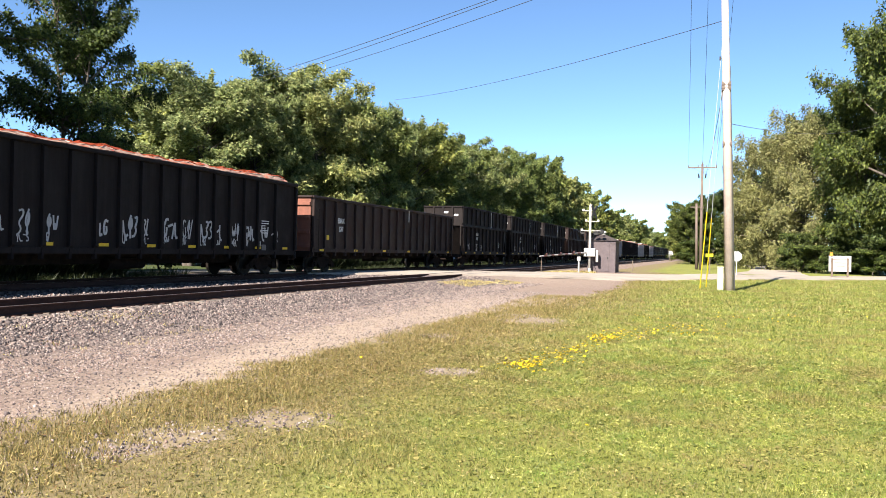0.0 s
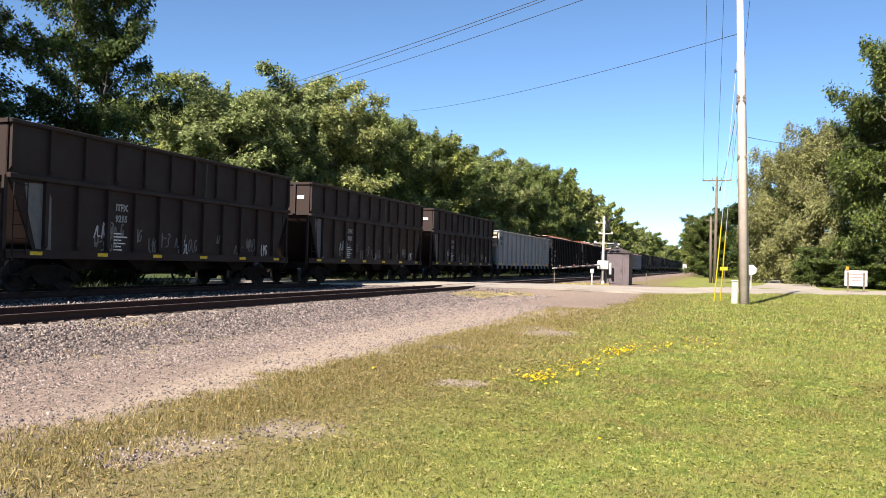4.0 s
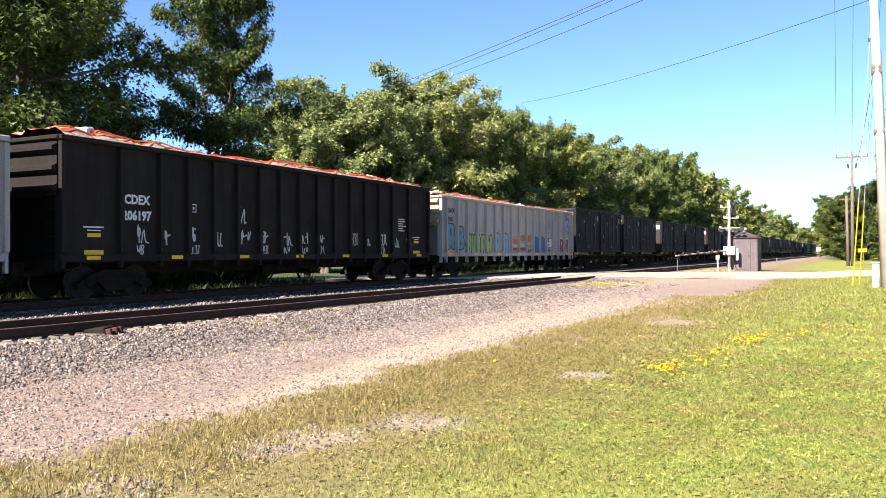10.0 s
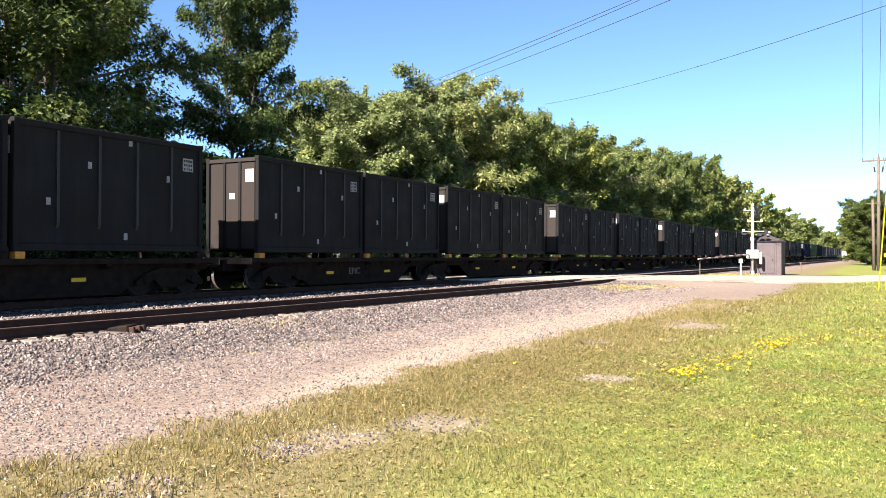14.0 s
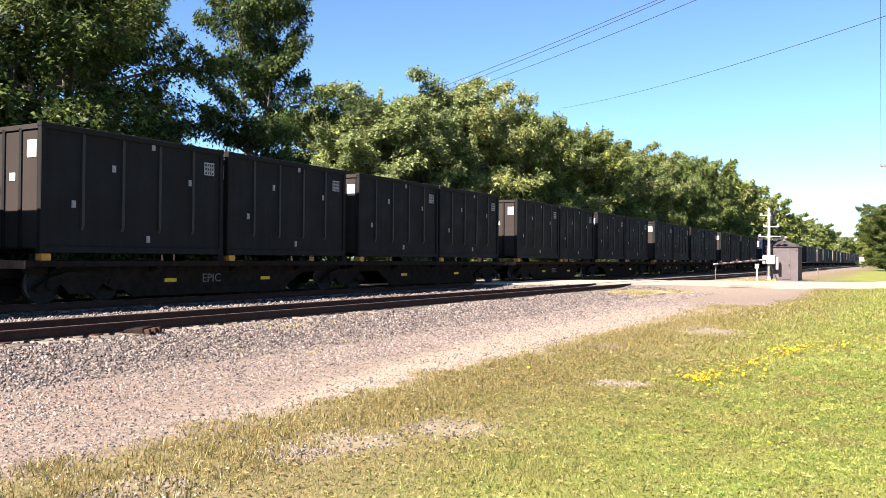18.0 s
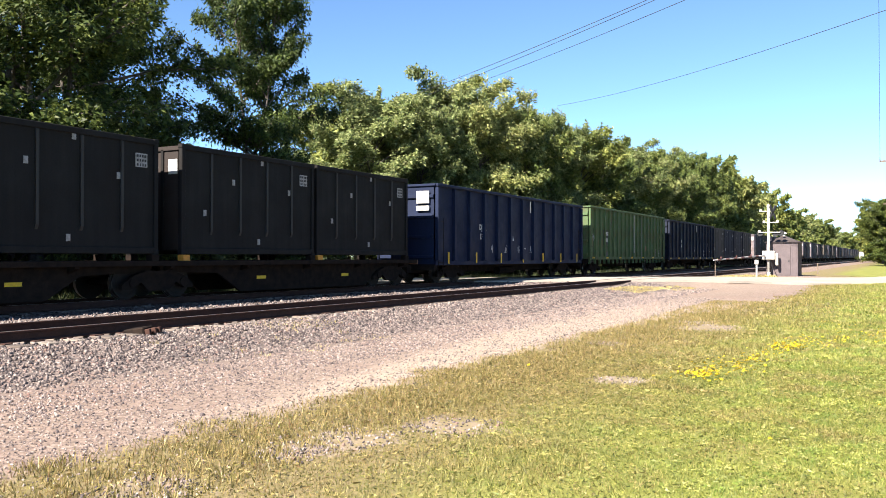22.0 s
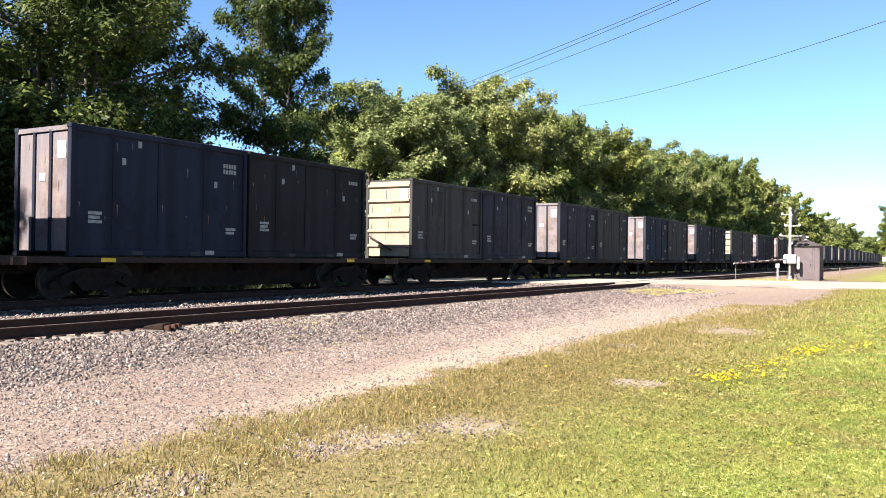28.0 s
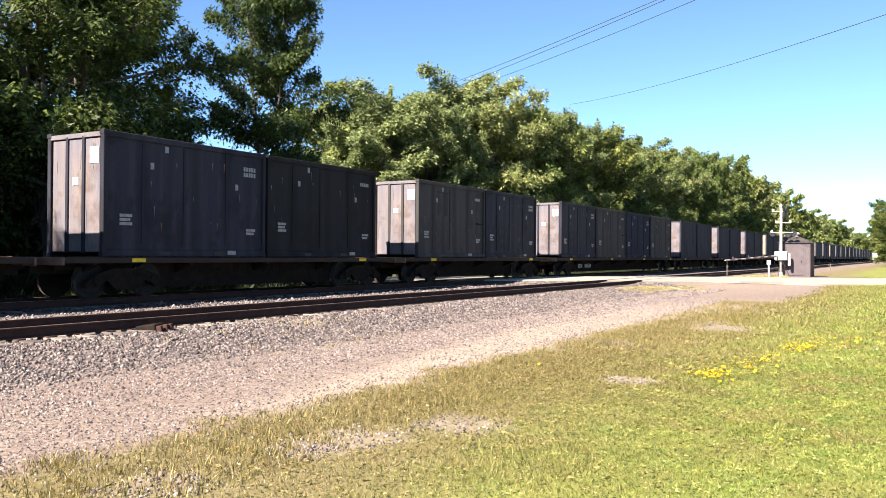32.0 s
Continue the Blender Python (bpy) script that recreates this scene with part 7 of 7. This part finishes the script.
# ---- lawn, weeds, stones and flowers ----
def blade_mat():
    m, nt, b = nodes_of("grass_blades", 0.5, 0.0, 0.35)
    p = where(nt)
    sep = nt.nodes.new("ShaderNodeSeparateXYZ")
    nt.links.new(p, sep.inputs[0])
    add = nt.nodes.new("ShaderNodeMath")
    add.operation = "MULTIPLY_ADD"
    nt.links.new(noise_of(nt, p, 0.5, 4.0), add.inputs[0])
    add.inputs[1].default_value = 3.2
    nt.links.new(sep.outputs[0], add.inputs[2])
    mr = nt.nodes.new("ShaderNodeMapRange")
    for s, v in zip(mr.inputs[1:5], (-2.9, 0.3, 1.0, 0.0)):
        s.default_value = v
    nt.links.new(add.outputs[0], mr.inputs[0])
    lush = ramp(nt, island(nt), [(0.0, (0.090, 0.118, 0.020)), (0.35, (0.165, 0.195, 0.035)), (0.7, (0.288, 0.285, 0.062)), (1.0, (0.42, 0.385, 0.14))])
    brown = ramp(nt, noise_of(nt, p, 1.1, 5.0), [(0.47, 0.0), (0.62, 0.7)])
    lush = mixed(nt, "MULTIPLY", 0.55, lush, ramp(nt, noise_of(nt, p, 0.9, 4.0), [(0.35, 0.55), (0.65, 1.2)]))
    lush = mixed(nt, "MIX", ramp(nt, noise_of(nt, p, 3.2, 3.0), [(0.48, 0.0), (0.64, 0.65)]), lush, (0.115, 0.185, 0.034))
    lush = mixed(nt, "MULTIPLY", 0.7, lush, ramp(nt, noise_of(nt, p, 5.5, 3.0), [(0.36, 0.72), (0.64, 1.3)]))
    parched = ramp(nt, island(nt), [(0.0, (0.07, 0.066, 0.017)), (0.4, (0.18, 0.15, 0.044)), (0.75, (0.36, 0.28, 0.115)), (1.0, (0.15, 0.078, 0.036))])
    col = mixed(nt, "MIX", brown, lush, parched)
    col = mixed(nt, "MIX", mr.outputs[0], col, parched)
    col = mixed(nt, "MULTIPLY", 0.9, col, ramp(nt, noise_of(nt, p, 13.0, 3.0), [(0.36, 0.68), (0.62, 1.28)]))
    nt.links.new(col, b.inputs["Base Color"])
    tr = nt.nodes.new("ShaderNodeBsdfTranslucent")
    nt.links.new(col, tr.inputs[0])
    mx = nt.nodes.new("ShaderNodeMixShader")
    mx.inputs[0].default_value = 0.3
    nt.links.new(b.outputs[0], mx.inputs[1])
    nt.links.new(tr.outputs[0], mx.inputs[2])
    nt.links.new(mx.outputs[0], nt.nodes["Material Output"].inputs[0])
    return m


M_BLADE = blade_mat()


def bare(x, y, r):
    """How bare the ground is: the gravel's ragged edge and the stony spots."""
    edge = -5.85 + 1.8 * smooth01(16, 35, y) + 0.22 * np.sin(y * 0.8) * np.sin(y * 0.27 + 1) + 0.22 * np.sin(y * 2.9 + x) + 0.15 * np.sin(y * 7.3 - x * 3)
    v = 1 - np.clip((x - edge) / 0.9, 0, 1) ** 0.55
    for px, py, pr in PATCHES:
        v = np.maximum(v, 1.15 * np.clip(1.5 - np.hypot((x - px), (y - py)) / pr, 0, 1))
    return v > r.uniform(0, 1, len(x))


def blades(n, d0, d1, seed, tall, wide, keep_right=0.24):
    r = np.random.default_rng(seed)
    y = np.sqrt(r.uniform(d0 * d0, d1 * d1, n * 3))
    x = -6.7 + r.uniform(0, 1, n * 3) * (7.9 + keep_right * y)
    ok = ~bare(x, y, r) & (np.abs(y - road_mid(x)) > 5.2)
    ok &= r.uniform(0, 1, len(x)) < (7.9 + keep_right * y) / (7.9 + keep_right * d1)
    x, y = x[ok][:n], y[ok][:n]
    n = len(x)
    z = land(x, y)
    a = r.uniform(0, 2 * np.pi, n)
    h = tall * r.uniform(0.45, 1.25, n) * (1 + 0.5 * (np.sin(x * 1.7) * np.sin(y * 1.3) > 0.55))
    lean = r.normal(0, 0.45, (n, 2)) * h[:, None]
    w = wide * r.uniform(0.7, 1.3, n)
    base = np.stack([x, y, z - 0.005], 1)
    sx, sy = np.cos(a) * w, np.sin(a) * w
    v = np.stack([base + np.stack([sx, sy, 0 * x], 1), base - np.stack([sx, sy, 0 * x], 1), base + np.stack([lean[:, 0], lean[:, 1], h], 1)], 1).reshape(-1, 3)
    return v


def leaflets(n, d0, d1, seed, size):
    """Clover and broad weed leaves: small tipped triangles among the blades."""
    v = blades(n, d0, d1, seed, 0.04, 0.004).reshape(-1, 3, 3)
    r = np.random.default_rng(seed + 50)
    c = v.mean(1) + np.stack([r.normal(0, 0.03, len(v)), r.normal(0, 0.03, len(v)), r.uniform(0.005, 0.035, len(v))], 1)
    e = r.normal(0, 1, (len(v), 3, 3)) * np.array([1, 1, 0.45])
    e -= e.mean(1, keepdims=True)
    return (c[:, None] + e * (size * r.uniform(0.5, 1.2, len(v)))[:, None, None]).reshape(-1, 3)


verts = np.concatenate([blades(230000, 3.0, 12.0, 1, 0.038, 0.0036), blades(170000, 10.0, 24.0, 2, 0.055, 0.0068), blades(100000, 20.0, 60.0, 3, 0.085, 0.016), leaflets(125000, 3.0, 14.0, 4, 0.014), leaflets(60000, 12.0, 40.0, 5, 0.028)])
lawn = link("grass", quick_mesh("grass", verts, np.arange(len(verts)).reshape(-1, 3), M_BLADE))
tagged(lawn, "short sunlit lawn grass, dry and straw-coloured beside the gravel", "grass", kind="stuff")


def weeds(n, x0, x1, y0, y1, seed, tall, wide):
    r = np.random.default_rng(seed)
    cx, cy = r.uniform(x0, x1, n // 14), r.uniform(y0, y1, n // 14)
    pick = r.integers(0, len(cx), n)
    x, y = cx[pick] + r.normal(0, 0.09, n), cy[pick] + r.normal(0, 0.09, n)
    ok = np.abs(y - road_mid(x)) > 5.0
    x, y, n = x[ok], y[ok], int(ok.sum())
    a, h, w = r.uniform(0, 6.28, n), tall * r.uniform(0.4, 1.3, n), wide * r.uniform(0.7, 1.3, n)
    base = np.stack([x, y, land(x, y) - 0.005], 1)
    s = np.stack([np.cos(a) * w, np.sin(a) * w, 0 * x], 1)
    tip = np.stack([r.normal(0, 0.4, n) * h, r.normal(0, 0.4, n) * h, h], 1)
    return np.stack([base + s, base - s, base + tip], 1).reshape(-1, 3)


# weed greens darkened in the colour itself, for the shade of the trees
M_SHADED_WEED = leaf_mat("shaded_green_weeds", (0.016, 0.025, 0.008), (0.026, 0.037, 0.011), (0.044, 0.05, 0.017))
v = weeds(22000, -26, -22.6, 5, 120, 7, 0.36, 0.028)
tagged(link("weeds", quick_mesh("weeds", v, np.arange(len(v)).reshape(-1, 3), M_SHADED_WEED)), "green weeds along the far side of the track, coloured as if shaded", "weeds", kind="stuff")
v = weeds(22000, -5.9, -4.3, 2.8, 30, 5, 0.085, 0.005)
w = link("weeds", quick_mesh("weeds", v, np.arange(len(v)).reshape(-1, 3), M_BLADE))
tagged(w, "dry tufts of weeds along gravel and track", "weeds", kind="stuff")


# a screen of weeds, added to hide the sunlit ground behind it
v = weeds(26000, -25.9, -24.9, 5, 74, 10, 1.15, 0.05)
tagged(link("weeds", quick_mesh("weeds", v, np.arange(len(v)).reshape(-1, 3), M_SHADED_WEED)), "tall weeds at the edge of the wood, coloured as if shaded", "weeds", kind="stuff")
M_STRAW = leaf_mat("straw_yellow_weeds", (0.28, 0.20, 0.06), (0.42, 0.32, 0.11), (0.58, 0.45, 0.19), 0.2)
v = np.concatenate([weeds(2600, -11.2, -9.6, 33.5, 38.5, 6, 0.09, 0.012), weeds(1500, -10.2, -8.8, 37.5, 41, 8, 0.07, 0.012), weeds(260, -10.9, -9.0, 9.0, 14.0, 9, 0.05, 0.008), weeds(2600, -11.0, -7.6, 55.5, 59.5, 19, 0.16, 0.016), weeds(700, -11.8, -10.6, 12.5, 14.5, 29, 0.04, 0.008)])
tagged(link("weeds", quick_mesh("weeds", v, np.arange(len(v)).reshape(-1, 3), M_STRAW)), "straw-yellow dry weeds on the ballast by the crossing", "weeds", kind="stuff")


def stone_mat(name="pale_stone", tone=1.0):
    m, nt, b = nodes_of(name, 0.9, 0.0, 0.3)
    col = ramp(nt, island(nt), [(0.0, (0.045, 0.037, 0.036)), (0.3, (0.11, 0.088, 0.082)), (0.6, (0.22, 0.176, 0.154)), (0.85, (0.38, 0.315, 0.27)), (1.0, (0.20, 0.12, 0.095))])
    col = mixed(nt, "MULTIPLY", 0.5, col, ramp(nt, noise_of(nt, where(nt), 60.0, 3.0), [(0.3, 0.6), (0.7, 1.15)]))
    col = mixed(nt, "MULTIPLY", 1.0, col, (tone, tone, tone * 1.03))
    nt.links.new(col, b.inputs["Base Color"])
    return m


M_STONE = stone_mat()
CUBE = np.array([(-1, -1, -1), (1, -1, -1), (1, 1, -1), (-1, 1, -1), (-1, -1, 1), (1, -1, 1), (1, 1, 1), (-1, 1, 1)], float)
QUADS = np.array([(0, 3, 2, 1), (4, 5, 6, 7), (0, 1, 5, 4), (1, 2, 6, 5), (2, 3, 7, 6), (3, 0, 4, 7)])


def stones(n, x0, x1, y0, y1, size, seed, near=True):
    """Broken stones, each a squashed irregular block tipped at random."""
    r = np.random.default_rng(seed)
    x = r.uniform(x0, x1, n)
    y = y0 + (y1 - y0) * (r.uniform(0, 1, n) ** (1.5 if near else 1.0))
    ok = np.abs(y - road_mid(x)) > 4.9
    x, y, n = x[ok], y[ok], int(ok.sum())
    s = size * r.lognormal(0, 0.27, n) * (1 + (y / 60.0 if near else 0))
    c = CUBE[None] * r.uniform(0.35, 1.0, (n, 8, 1)) * np.array([1.0, 0.8, 0.65]) + r.normal(0, 0.12, (n, 8, 3))
    q = r.normal(0, 1, (n, 4))
    q /= np.linalg.norm(q, axis=1, keepdims=True)
    w_, a, b, d = q.T
    rot = np.stack([1 - 2 * (b * b + d * d), 2 * (a * b - d * w_), 2 * (a * d + b * w_), 2 * (a * b + d * w_), 1 - 2 * (a * a + d * d), 2 * (b * d - a * w_),
                    2 * (a * d - b * w_), 2 * (b * d + a * w_), 1 - 2 * (a * a + b * b)], 1).reshape(n, 3, 3)
    v = np.einsum("nij,nkj->nki", rot, c) * (s / 2)[:, None, None] + np.stack([x, y, land(x, y) + s * 0.12], 1)[:, None]
    f = (QUADS[None] + 8 * np.arange(n)[:, None, None]).reshape(-1, 4)
    return v.reshape(-1, 3), f


def gather(sets):
    vs, fs, k = [], [], 0
    for v, f in sets:
        vs.append(v)
        fs.append(f + k)
        k += len(v)
    return np.concatenate(vs), np.concatenate(fs)


v, f = gather([stones(34000, -12.0, -9.3, 2.0, 41.0, 0.033, 11), stones(12000, -17.3, -13.7, 3.0, 60.0, 0.044, 12), stones(2500, -12.1, -11.3, 2.0, 40.0, 0.05, 15)])
M_STONE_DARK = stone_mat("grey_ballast_stone", 0.74)
bal = link("ballast_stones", quick_mesh("ballast_stones", v, f, M_STONE_DARK))
tagged(bal, "loose pinkish grey broken ballast stones", "ballast", kind="stuff")
# stones beside the busy track, darkened in colour for the train's shade
v, f = stones(2600, -18.4, -17.2, 3.0, 60.0, 0.05, 18)
shaded_stones = link("ballast_stones", quick_mesh("ballast_stones", v, f, stone_mat("shaded_ballast_stone", 0.34)))
tagged(shaded_stones, "ballast stones along the busy track, coloured dark as in the train's shade", "ballast", kind="stuff")
v, f = gather([stones(18000, -10.4, -7.6, 2.0, 40.0, 0.023, 17), stones(30000, -9.2, -5.9, 2.0, 32.0, 0.017, 13), stones(4000, -6.4, -4.4, 2.0, 26.0, 0.018, 14)] +
              [stones(240, px - pr, px + pr, py - pr, py + pr, 0.024, 60 + i, False) for i, (px, py, pr) in enumerate(PATCHES)])
grit = link("gravel_stones", quick_mesh("gravel_stones", v, f, M_STONE))
tagged(grit, "fine pale gravel scattered beside the track", "gravel", kind="stuff")

# a dark length of broken tie that lies against the ballast shoulder
chunk = tagged(empty("broken_tie", pose(-11.9, 10.15, zland(-11.9, 10.15) + 0.05, 4, -8, 12)), "dark broken wooden tie end lying beside the rail", "broken tie")
part("timber", block(bmesh.new(), -0.22, 0.2, -0.15, 0.15, -0.1, 0.08, 0.02), M_UNDER, chunk)
for k in (-0.09, 0.02, 0.1):
    part("splinter", block(bmesh.new(), 0.2, 0.34 + k * 0.4, k - 0.03, k + 0.035, -0.06, 0.04, 0.008), M_RAIL, chunk)

# dandelions in the lawn
M_PETAL = plain("yellow_petals", (0.60, 0.44, 0.012), (0.52, 0.34, 0.012), 30.0, 0.6)
r = np.random.default_rng(9)
vs, fs = [], []
for cx, cy, sx, sy, n in ((-2.42, 11.4, 0.16, 0.28, 90), (-2.3, 12.4, 0.28, 0.5, 60), (-2.05, 13.9, 0.2, 0.5, 45), (-1.86, 15.7, 0.15, 0.35, 90), (-1.5, 16.8, 0.25, 0.6, 50), (-0.6, 18.4, 0.45, 0.8, 60), (0.6, 22.5, 1.6, 2.0, 40), (2.2, 14.0, 2.5, 3.5, 16)):
    for _ in range(n):
        x, y = r.normal(cx, sx), r.normal(cy, sy)
        z, rad = float(land(x, y)) + r.uniform(0.05, 0.11), r.uniform(0.014, 0.024)
        k = len(vs)
        tilt = r.normal(0, 0.3, 2)
        for i in range(6):
            a = i * math.pi / 3
            vs.append((x + rad * math.cos(a), y + rad * math.sin(a), z + rad * (tilt[0] * math.cos(a) + tilt[1] * math.sin(a)) + 0.012 * (i % 2)))
        fs += [(k, k + 1, k + 2, k + 3), (k, k + 3, k + 4, k + 5)]
tagged(link("dandelions", quick_mesh("dandelions", vs, fs, M_PETAL)), "scattered yellow dandelion heads in the lawn", "flowers", kind="stuff")


def motions():
    """The whole train runs by at one speed."""
    for ob, s, z in RIDERS:
        walk(ob, [(0.0, pose(FAR_X, s, z)), (32.0, pose(FAR_X, s - SPEED * 32.0, z))])


motions()
